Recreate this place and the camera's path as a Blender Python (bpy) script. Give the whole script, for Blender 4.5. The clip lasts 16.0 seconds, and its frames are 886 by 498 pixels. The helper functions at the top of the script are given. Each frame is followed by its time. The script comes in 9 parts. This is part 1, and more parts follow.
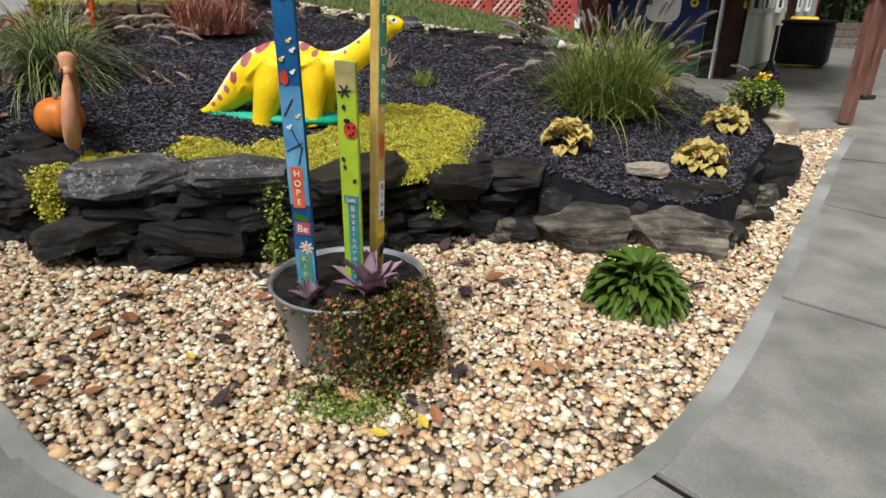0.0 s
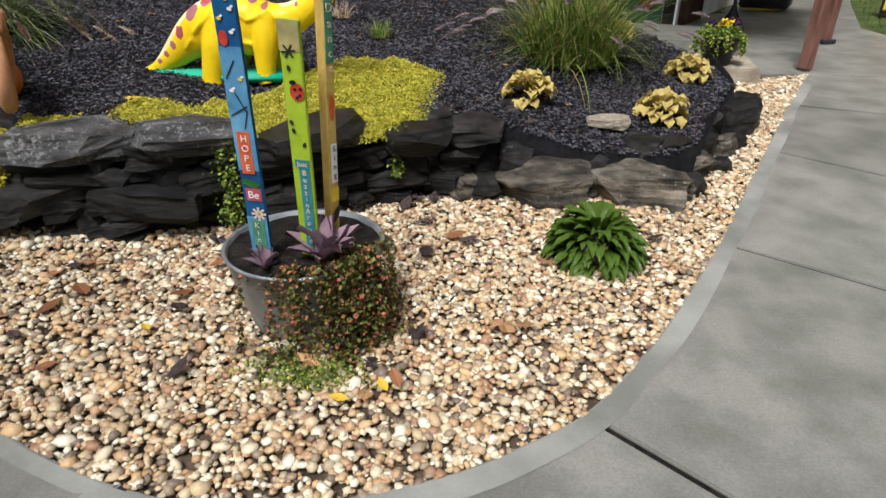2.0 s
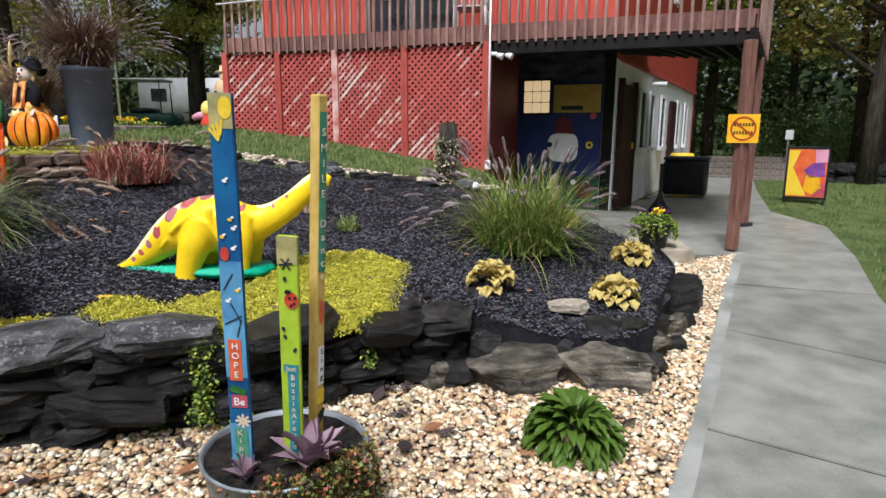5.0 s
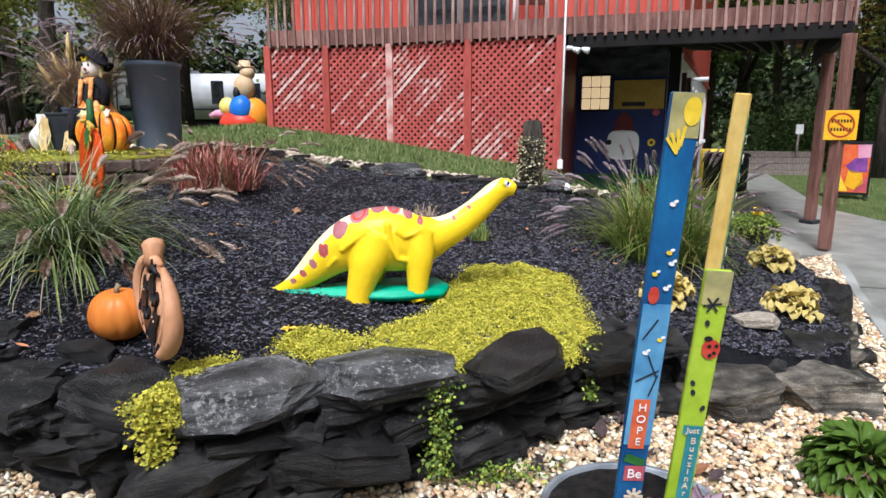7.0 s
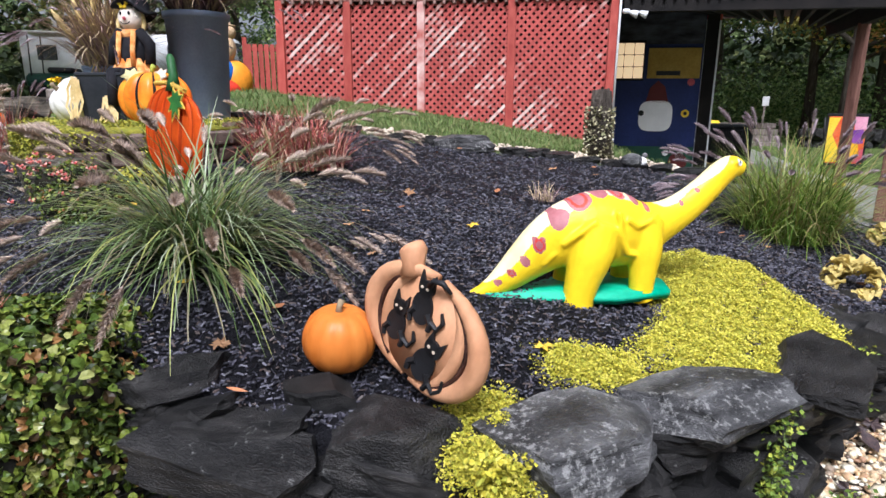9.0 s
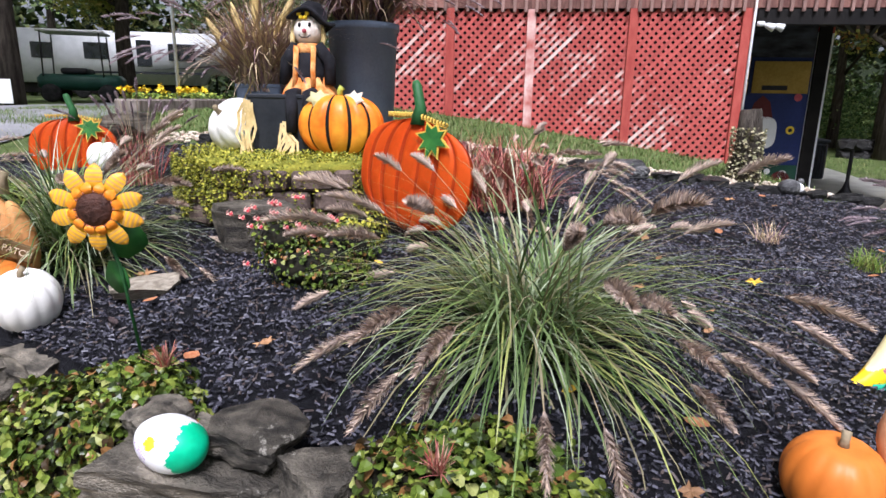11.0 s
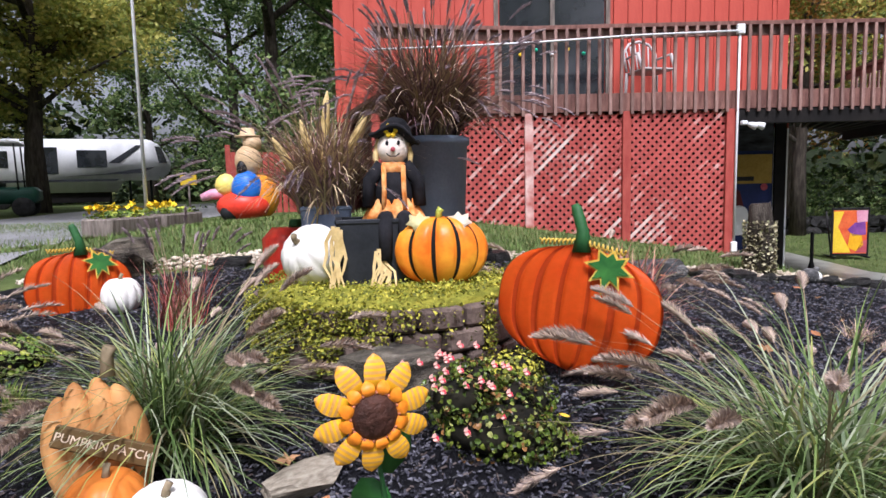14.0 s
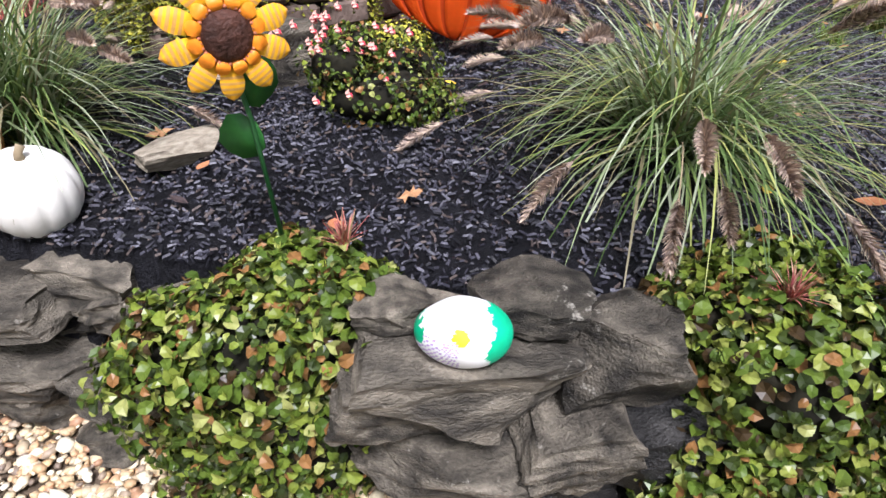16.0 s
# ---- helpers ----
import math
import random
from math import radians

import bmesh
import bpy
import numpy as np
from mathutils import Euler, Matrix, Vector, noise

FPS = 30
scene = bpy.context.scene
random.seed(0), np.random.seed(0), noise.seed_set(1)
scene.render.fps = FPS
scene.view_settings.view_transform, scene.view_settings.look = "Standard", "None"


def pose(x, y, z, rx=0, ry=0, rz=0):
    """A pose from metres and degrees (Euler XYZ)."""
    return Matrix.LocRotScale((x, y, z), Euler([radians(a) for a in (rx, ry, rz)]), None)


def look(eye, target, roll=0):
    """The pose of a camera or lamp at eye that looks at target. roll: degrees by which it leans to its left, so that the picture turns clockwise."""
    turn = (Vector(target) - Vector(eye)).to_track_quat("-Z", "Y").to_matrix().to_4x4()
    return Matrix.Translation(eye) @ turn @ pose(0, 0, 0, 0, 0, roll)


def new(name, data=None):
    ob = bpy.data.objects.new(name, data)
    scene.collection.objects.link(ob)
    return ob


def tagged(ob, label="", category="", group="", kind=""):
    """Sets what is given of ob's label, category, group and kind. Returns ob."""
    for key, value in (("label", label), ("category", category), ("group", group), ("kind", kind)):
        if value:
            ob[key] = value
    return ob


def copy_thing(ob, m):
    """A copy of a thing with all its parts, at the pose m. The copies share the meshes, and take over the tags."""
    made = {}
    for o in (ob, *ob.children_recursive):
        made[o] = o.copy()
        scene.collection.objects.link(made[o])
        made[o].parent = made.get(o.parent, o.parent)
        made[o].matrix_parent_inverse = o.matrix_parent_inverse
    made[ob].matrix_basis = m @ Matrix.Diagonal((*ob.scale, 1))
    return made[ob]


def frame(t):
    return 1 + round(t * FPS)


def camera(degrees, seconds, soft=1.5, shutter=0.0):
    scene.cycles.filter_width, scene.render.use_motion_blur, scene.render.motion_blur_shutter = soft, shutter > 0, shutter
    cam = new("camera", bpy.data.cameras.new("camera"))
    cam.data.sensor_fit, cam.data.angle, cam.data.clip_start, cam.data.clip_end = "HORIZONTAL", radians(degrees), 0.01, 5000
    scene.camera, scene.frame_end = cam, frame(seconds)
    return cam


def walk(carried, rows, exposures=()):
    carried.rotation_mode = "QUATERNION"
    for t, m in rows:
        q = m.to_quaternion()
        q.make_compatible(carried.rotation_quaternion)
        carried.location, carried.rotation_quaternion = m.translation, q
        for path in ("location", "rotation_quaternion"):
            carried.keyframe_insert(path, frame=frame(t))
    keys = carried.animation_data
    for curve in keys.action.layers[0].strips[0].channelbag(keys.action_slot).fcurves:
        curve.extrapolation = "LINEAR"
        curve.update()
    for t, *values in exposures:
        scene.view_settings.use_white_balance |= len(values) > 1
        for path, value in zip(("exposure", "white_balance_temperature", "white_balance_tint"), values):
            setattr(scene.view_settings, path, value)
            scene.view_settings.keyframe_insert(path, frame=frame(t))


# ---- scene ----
cam = camera(72.5, 16.0)
PATH = [
    (0, (0.576, -0.219, 1.42), (0.35, 1.617, 0.658), 0.6),
    (0.5, (0.569, -0.201, 1.404), (0.373, 1.567, 0.498), 1.12),
    (1, (0.566, -0.192, 1.392), (0.397, 1.513, 0.378), 1.23),
    (1.5, (0.589, -0.192, 1.414), (0.419, 1.499, 0.376), 0.85),
    (2, (0.632, -0.179, 1.451), (0.506, 1.595, 0.546), 0.27),
    (2.5, (0.656, -0.203, 1.474), (0.613, 1.653, 0.735), 0.48),
    (3, (0.675, -0.229, 1.516), (0.663, 1.687, 0.942), 0.6),
    (3.2, (0.712, -0.27, 1.504), (0.694, 1.667, 1.002), -0.1),
    (5.3, (0.36, -0.201, 1.58), (0.405, 1.763, 1.206), 0.1),
    (5.5, (0.221, -0.177, 1.572), (0.281, 1.786, 1.197), -0.2),
    (6, (-0.139, -0.065, 1.542), (-0.083, 1.899, 1.169), 1.4),
    (6.5, (-0.526, 0.124, 1.597), (-0.458, 2.086, 1.215), 0.4),
    (7, (-0.896, 0.27, 1.611), (-0.743, 2.226, 1.223), -0.1),
    (7.5, (-1.243, 0.424, 1.619), (-0.949, 2.361, 1.216), 0.4),
    (8, (-1.563, 0.718, 1.582), (-1.222, 2.644, 1.167), -0.1),
    (8.5, (-1.972, 0.94, 1.564), (-1.588, 2.849, 1.106), 0.1),
    (9, (-2.331, 1.091, 1.598), (-1.927, 2.989, 1.116), 0.4),
    (9.5, (-2.704, 1.293, 1.65), (-2.295, 3.186, 1.152), 1.7),
    (10, (-3.067, 1.546, 1.681), (-2.652, 3.433, 1.162), 1.6),
    (10.2, (-3.225, 1.657, 1.705), (-2.791, 3.537, 1.18), 1.5),
    (12.3, (-4.255, 2.566, 1.844), (-3.723, 4.47, 1.543), 0.0),
    (12.5, (-4.322, 2.628, 1.879), (-3.765, 4.53, 1.611), -0.1),
    (13, (-4.474, 2.731, 1.925), (-3.841, 4.619, 1.731), -0.8),
    (13.5, (-4.625, 2.79, 1.959), (-3.879, 4.637, 1.772), -2.4),
    (14, (-4.687, 2.818, 1.911), (-3.911, 4.651, 1.716), -1.3),
    (14.5, (-4.675, 2.796, 1.822), (-3.894, 4.598, 1.444), -0.9),
    (15, (-4.643, 2.79, 1.751), (-3.78, 4.465, 1.08), -0.8),
    (15.5, (-4.627, 2.785, 1.685), (-3.733, 4.341, 0.803), -0.3),
    (16, (-4.626, 2.783, 1.652), (-3.722, 4.247, 0.633), -0.8),
]
walk(cam, [(t, look(eye, target, roll)) for t, eye, target, roll in PATH], [(0.0, 0.2, 6350, 12), (1.5, 0.18, 6350, 12), (3.0, 0.2, 6300, 12), (5.5, 0.48, 5950, 13), (8.0, 0.64, 5800, 15), (10.0, 0.8, 5750, 18), (12.5, 0.75, 5900, 20), (13.0, 0.6, 5900, 20), (14.0, 0.6, 5900, 20), (15.0, 0.7, 5900, 20), (16.0, 0.95, 5950, 18)])

# ---- light ----
SUN_DIR = Vector((-0.16, -0.52, 0.84)).normalized()
world = bpy.data.worlds.new("sky")
scene.world = world
world.use_nodes = True
wn = world.node_tree
sky = wn.nodes.new("ShaderNodeTexSky")
sky.sky_type = "NISHITA"
sky.sun_disc = False
sky.sun_elevation = math.asin(SUN_DIR.z)
sky.sun_rotation = math.atan2(SUN_DIR.x, SUN_DIR.y)
sky.air_density, sky.dust_density, sky.ozone_density = 1.0, 6.0, 1.0
wash = wn.nodes.new("ShaderNodeHueSaturation")
wash.inputs["Saturation"].default_value = 0.28
wn.links.new(sky.outputs[0], wash.inputs["Color"])
wn.links.new(wash.outputs[0], wn.nodes["Background"].inputs[0])
wn.nodes["Background"].inputs[1].default_value = 0.1
sun = new("sun", bpy.data.lights.new("sun", "SUN"))
sun.data.energy, sun.data.angle, sun.data.color = 3.0, radians(16), (1.0, 0.98, 0.95)
sun.rotation_mode = "QUATERNION"
sun.rotation_quaternion = SUN_DIR.to_track_quat("Z", "Y")

# ---- materials ----


def mk(name, c1, c2, rough=0.6, scale=6.0, fine=60.0, bump=0.2, metal=0.0, rand=0.0, island=None, depth=0.01, spec=0.22, stretch=None, mottle=0.25, trans=0.0):
    """Two colours mixed by a broad noise, darkened and lightened by a fine one, with relief. rand: value spread from piece to piece; island: colours drawn per island."""
    m = bpy.data.materials.new(name)
    m.use_nodes = True
    nt = m.node_tree
    n, l = nt.nodes, nt.links
    b = n["Principled BSDF"]
    b.inputs["Roughness"].default_value, b.inputs["Metallic"].default_value = rough, metal
    b.inputs["Specular IOR Level"].default_value = spec
    tc = n.new("ShaderNodeTexCoord")
    vec = tc.outputs["Object"]
    if stretch:
        mp = n.new("ShaderNodeMapping")
        mp.inputs["Scale"].default_value = stretch
        l.new(vec, mp.inputs[0])
        vec = mp.outputs[0]
    a, f = n.new("ShaderNodeTexNoise"), n.new("ShaderNodeTexNoise")
    a.inputs["Scale"].default_value, f.inputs["Scale"].default_value = scale, fine
    a.inputs["Detail"].default_value, f.inputs["Detail"].default_value = 4, 6
    for q in (a, f):
        l.new(vec, q.inputs["Vector"])
    ramp = n.new("ShaderNodeValToRGB")
    ramp.color_ramp.elements[0].position, ramp.color_ramp.elements[1].position = 0.35, 0.65
    ramp.color_ramp.elements[0].color, ramp.color_ramp.elements[1].color = (*c1, 1), (*c2, 1)
    l.new(a.outputs["Fac"], ramp.inputs[0])
    col = ramp.outputs[0]
    if island:
        g = n.new("ShaderNodeNewGeometry")
        r2 = n.new("ShaderNodeValToRGB")
        r2.color_ramp.interpolation = "CONSTANT"
        els = r2.color_ramp.elements
        while len(els) < len(island):
            els.new(0.5)
        for i, c in enumerate(island):
            els[i].position, els[i].color = i / len(island), (*c, 1)
        l.new(g.outputs["Random Per Island"], r2.inputs[0])
        col = r2.outputs[0]
    hsv = n.new("ShaderNodeHueSaturation")
    l.new(col, hsv.inputs["Color"])
    add = n.new("ShaderNodeMath")
    add.operation = "MULTIPLY_ADD"
    l.new(f.outputs["Fac"], add.inputs[0])
    add.inputs[1].default_value, add.inputs[2].default_value = mottle * 2, 1 - mottle
    val = add.outputs[0]
    if rand:
        oi = n.new("ShaderNodeObjectInfo")
        ra = n.new("ShaderNodeMath")
        ra.operation = "MULTIPLY_ADD"
        l.new(oi.outputs["Random"], ra.inputs[0])
        ra.inputs[1].default_value, ra.inputs[2].default_value = 2 * rand, 1 - rand
        mu = n.new("ShaderNodeMath")
        mu.operation = "MULTIPLY"
        l.new(val, mu.inputs[0]), l.new(ra.outputs[0], mu.inputs[1])
        val = mu.outputs[0]
    l.new(val, hsv.inputs["Value"])
    l.new(hsv.outputs[0], b.inputs["Base Color"])
    if bump:
        bp = n.new("ShaderNodeBump")
        bp.inputs["Strength"].default_value, bp.inputs["Distance"].default_value = bump, depth
        l.new(f.outputs["Fac"], bp.inputs["Height"])
        l.new(bp.outputs[0], b.inputs["Normal"])
    if trans:
        b.inputs["Transmission Weight"].default_value = 0
        b.inputs["Subsurface Weight"].default_value = trans
        b.inputs["Subsurface Radius"].default_value = (0.02, 0.03, 0.01)
    return m


def leafy(m, share):
    """Lets part of the light through thin leaves."""
    n, l = m.node_tree.nodes, m.node_tree.links
    b = n["Principled BSDF"]
    out = next(q for q in n if q.type == "OUTPUT_MATERIAL")
    tr, mx = n.new("ShaderNodeBsdfTranslucent"), n.new("ShaderNodeMixShader")
    l.new(b.inputs["Base Color"].links[0].from_socket, tr.inputs["Color"])
    mx.inputs[0].default_value = share
    l.new(b.outputs[0], mx.inputs[1])
    l.new(tr.outputs[0], mx.inputs[2])
    l.new(mx.outputs[0], out.inputs["Surface"])
    return m


M_GRAVELBED = mk("gravel_bed", (0.05, 0.036, 0.024), (0.12, 0.088, 0.06), 0.9, 12, 120, 0.6)
M_PEBBLE = mk("river_pebbles", (0.5, 0.4, 0.3), (0.6, 0.5, 0.4), 0.42, 30, 160, 0.1, mottle=0.3, spec=0.4,
              island=[(0.570, 0.440, 0.260), (0.665, 0.580, 0.409), (0.437, 0.290, 0.158), (0.722, 0.670, 0.521), (0.513, 0.370, 0.223), (0.323, 0.250, 0.177), (0.598, 0.480, 0.307), (0.513, 0.330, 0.186),
                      (0.199, 0.150, 0.112), (0.703, 0.600, 0.419), (0.446, 0.360, 0.242), (0.760, 0.720, 0.577), (0.617, 0.420, 0.223), (0.361, 0.210, 0.121)])
M_CONCRETE = mk("concrete", (0.155, 0.158, 0.138), (0.25, 0.248, 0.222), 0.42, 3.4, 110, 0.22, rand=0.08, spec=0.35, mottle=0.36, depth=0.004)
M_CURB = mk("concrete_edge_strip", (0.18, 0.185, 0.165), (0.32, 0.325, 0.3), 0.55, 2.2, 90, 0.1, mottle=0.12, depth=0.004)
M_MULCHBED = mk("mulch_base", (0.004, 0.004, 0.006), (0.014, 0.014, 0.018), 0.6, 10, 110, 1.0, depth=0.03, mottle=0.5, stretch=(1, 2.2, 1))
M_CHIP = mk("dyed_wood_chips", (0.02, 0.02, 0.024), (0.05, 0.048, 0.055), 0.5, 30, 150, 0.3, mottle=0.4, spec=0.4,
            island=[(0.005, 0.005, 0.008), (0.035, 0.034, 0.046), (0.075, 0.073, 0.094), (0.012, 0.012, 0.017), (0.12, 0.118, 0.142), (0.05, 0.049, 0.065), (0.085, 0.066, 0.06), (0.02, 0.02, 0.027)])


def mk_rock(name, dark, mid, lichen, rough, spots=0.66, rand=0.35):
    """Split stone: broad tone, thin layers across the height, fine grit, pale lichen flecks."""
    m = mk(name, dark, mid, rough, 3.5, 42, 0.8, rand=rand, mottle=0.6, depth=0.02, spec=0.3)
    n, l = m.node_tree.nodes, m.node_tree.links
    b = n["Principled BSDF"]
    geo = n.new("ShaderNodeNewGeometry")
    mp = n.new("ShaderNodeMapping")
    mp.inputs["Scale"].default_value = (2.0, 2.0, 26.0)
    l.new(geo.outputs["Position"], mp.inputs[0])
    band = n.new("ShaderNodeTexNoise")
    band.inputs["Scale"].default_value, band.inputs["Detail"].default_value = 1.6, 5
    l.new(mp.outputs[0], band.inputs["Vector"])
    mr = n.new("ShaderNodeMapRange")
    mr.inputs["From Min"].default_value, mr.inputs["From Max"].default_value = 0.35, 0.65
    mr.inputs["To Min"].default_value, mr.inputs["To Max"].default_value = 0.45, 1.5
    l.new(band.outputs["Fac"], mr.inputs["Value"])
    mul = n.new("ShaderNodeMix")
    mul.data_type, mul.blend_type = "RGBA", "MULTIPLY"
    mul.inputs[0].default_value = 1.0
    l.new(b.inputs["Base Color"].links[0].from_socket, mul.inputs[6])
    l.new(mr.outputs[0], mul.inputs[7])
    sp = n.new("ShaderNodeTexNoise")
    sp.inputs["Scale"].default_value, sp.inputs["Detail"].default_value, sp.inputs["Roughness"].default_value = 34, 8, 0.75
    l.new(geo.outputs["Position"], sp.inputs["Vector"])
    big = n.new("ShaderNodeTexNoise")
    big.inputs["Scale"].default_value = 5
    l.new(geo.outputs["Position"], big.inputs["Vector"])
    add = n.new("ShaderNodeMath")
    add.operation = "MULTIPLY_ADD"
    l.new(big.outputs["Fac"], add.inputs[0])
    add.inputs[1].default_value = 0.35
    l.new(sp.outputs["Fac"], add.inputs[2])
    th = n.new("ShaderNodeMapRange")
    th.inputs["From Min"].default_value, th.inputs["From Max"].default_value = spots + 0.1, spots + 0.2
    l.new(add.outputs[0], th.inputs["Value"])
    mx = n.new("ShaderNodeMix")
    mx.data_type = "RGBA"
    mx.inputs[7].default_value = (*lichen, 1)
    l.new(th.outputs[0], mx.inputs[0])
    l.new(mul.outputs[2], mx.inputs[6])
    l.new(mx.outputs[2], b.inputs["Base Color"])
    rr = n.new("ShaderNodeMapRange")
    rr.inputs["To Min"].default_value, rr.inputs["To Max"].default_value = rough - 0.15, rough + 0.25
    l.new(big.outputs["Fac"], rr.inputs["Value"])
    l.new(rr.outputs[0], b.inputs["Roughness"])
    return m


M_ROCK = mk_rock("dark_slate", (0.006, 0.006, 0.006), (0.032, 0.0305, 0.029), (0.2, 0.2, 0.19), 0.42, 0.72)
M_ROCKTAN = mk_rock("grey_brown_sandstone", (0.034, 0.03, 0.024), (0.175, 0.153, 0.118), (0.34, 0.32, 0.27), 0.6, 0.7, 0.3)
M_ROCKGREY = mk_rock("grey_lichen_slab", (0.03, 0.03, 0.031), (0.1, 0.1, 0.1), (0.28, 0.28, 0.27), 0.5, 0.62, 0.15)
M_PALESTONE = mk("pale_limestone", (0.24, 0.205, 0.155), (0.42, 0.37, 0.29), 0.8, 8, 50, 0.6, mottle=0.3)
M_GRASSGROUND = mk("lawn_soil", (0.05, 0.075, 0.02), (0.1, 0.13, 0.04), 0.9, 3, 70, 0.8, depth=0.03, mottle=0.5)
M_LAWN = mk("lawn_blades", (0.07, 0.13, 0.03), (0.13, 0.2, 0.05), 0.6, 2, 30, 0, mottle=0.3,
            island=[(0.075, 0.13, 0.03), (0.11, 0.18, 0.045), (0.15, 0.2, 0.06), (0.09, 0.15, 0.03), (0.2, 0.2, 0.08)])
M_BLADE = mk("grass_blades", (0.1, 0.2, 0.04), (0.2, 0.3, 0.08), 0.38, 3, 40, 0, mottle=0.25,
             island=[(0.08, 0.135, 0.04), (0.16, 0.23, 0.085), (0.27, 0.335, 0.175), (0.11, 0.17, 0.055), (0.42, 0.47, 0.32), (0.2, 0.28, 0.085), (0.38, 0.41, 0.13), (0.06, 0.1, 0.03), (0.27, 0.24, 0.14)])
M_BLADELIME = mk("lime_grass_blades", (0.15, 0.25, 0.05), (0.25, 0.35, 0.08), 0.4, 3, 40, 0, mottle=0.25,
                 island=[(0.08, 0.15, 0.02), (0.18, 0.27, 0.04), (0.27, 0.34, 0.07), (0.11, 0.19, 0.03), (0.36, 0.4, 0.13), (0.3, 0.24, 0.1)])
M_BLADERED = mk("red_grass_blades", (0.25, 0.08, 0.06), (0.35, 0.15, 0.1), 0.5, 3, 40, 0, mottle=0.25,
                island=[(0.36, 0.08, 0.06), (0.42, 0.16, 0.12), (0.24, 0.06, 0.06), (0.48, 0.28, 0.2), (0.36, 0.11, 0.1), (0.2, 0.16, 0.07)])
M_BLADETAN = mk("dried_purple_grass", (0.2, 0.14, 0.1), (0.35, 0.27, 0.18), 0.6, 3, 40, 0, mottle=0.25,
                island=[(0.338, 0.234, 0.195), (0.494, 0.377, 0.234), (0.234, 0.143, 0.156), (0.598, 0.468, 0.286), (0.364, 0.247, 0.234), (0.39, 0.325, 0.169)])
M_BLADEPURPLE = mk("purple_brown_grass", (0.2, 0.14, 0.1), (0.35, 0.27, 0.18), 0.6, 3, 40, 0, mottle=0.25,
                   island=[(0.2, 0.12, 0.11), (0.34, 0.24, 0.17), (0.13, 0.07, 0.085), (0.44, 0.33, 0.22), (0.24, 0.15, 0.15), (0.3, 0.24, 0.13), (0.07, 0.045, 0.05)])
M_PLUME = mk("seed_plumes", (0.34, 0.25, 0.19), (0.5, 0.4, 0.31), 0.9, 12, 60, 0, mottle=0.3, island=[(0.36, 0.28, 0.23), (0.54, 0.42, 0.32), (0.44, 0.35, 0.3), (0.64, 0.5, 0.38), (0.3, 0.22, 0.18)])
M_PLUMEDARK = mk("purple_plumes", (0.2, 0.15, 0.16), (0.3, 0.24, 0.24), 0.9, 12, 60, 0, mottle=0.3, island=[(0.31, 0.241, 0.265), (0.437, 0.356, 0.356), (0.368, 0.287, 0.31)])
M_SEDUM = mk("yellow_sedum", (0.45, 0.42, 0.03), (0.6, 0.52, 0.04), 0.6, 10, 60, 0, mottle=0.3,
             island=[(0.47, 0.44, 0.045), (0.55, 0.5, 0.055), (0.38, 0.38, 0.04), (0.6, 0.53, 0.09), (0.3, 0.31, 0.035), (0.52, 0.45, 0.045)])
M_SEDUMBASE = mk("sedum_mat", (0.26, 0.26, 0.03), (0.44, 0.4, 0.045), 0.9, 20, 90, 1.0, mottle=0.5)
M_SHRUB = mk("variegated_shrub_leaves", (0.1, 0.15, 0.03), (0.3, 0.32, 0.1), 0.32, 10, 60, 0, mottle=0.25,
             island=[(0.051, 0.087, 0.013), (0.116, 0.159, 0.021), (0.217, 0.246, 0.051), (0.072, 0.116, 0.016), (0.021, 0.032, 0.008), (0.159, 0.202, 0.029), (0.04, 0.025, 0.01), (0.094, 0.138, 0.02), (0.26, 0.275, 0.087), (0.037, 0.058, 0.01), (0.217, 0.109, 0.037), (0.138, 0.173, 0.025), (0.029, 0.043, 0.009), (0.072, 0.109, 0.014)])
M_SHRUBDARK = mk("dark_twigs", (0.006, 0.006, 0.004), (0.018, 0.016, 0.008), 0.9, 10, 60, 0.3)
M_HOSTA = mk("hosta_leaves", (0.07, 0.17, 0.03), (0.16, 0.3, 0.06), 0.35, 5, 40, 0.1, mottle=0.2,
             island=[(0.05, 0.1, 0.014), (0.1, 0.175, 0.024), (0.17, 0.25, 0.04), (0.075, 0.135, 0.019), (0.23, 0.3, 0.06), (0.025, 0.055, 0.01)])
M_CORAL = mk("yellow_coralbell_leaves", (0.45, 0.4, 0.1), (0.6, 0.52, 0.2), 0.5, 20, 60, 0.1, mottle=0.25,
             island=[(0.55, 0.5, 0.14), (0.66, 0.6, 0.25), (0.42, 0.42, 0.1), (0.6, 0.48, 0.16), (0.36, 0.3, 0.09), (0.72, 0.66, 0.34)])
M_TRAIL = mk("trailing_leaves", (0.15, 0.2, 0.05), (0.3, 0.3, 0.1), 0.45, 10, 60, 0, mottle=0.25,
             island=[(0.06, 0.09, 0.015), (0.12, 0.15, 0.03), (0.24, 0.11, 0.04), (0.05, 0.035, 0.015), (0.34, 0.12, 0.06), (0.03, 0.04, 0.01), (0.17, 0.17, 0.04), (0.03, 0.018, 0.012)])
M_TRAILGREEN = mk("green_creeper_leaves", (0.12, 0.2, 0.03), (0.25, 0.32, 0.06), 0.45, 10, 60, 0, mottle=0.25,
                  island=[(0.1, 0.17, 0.03), (0.2, 0.28, 0.04), (0.36, 0.4, 0.06), (0.15, 0.22, 0.04), (0.07, 0.11, 0.02)])
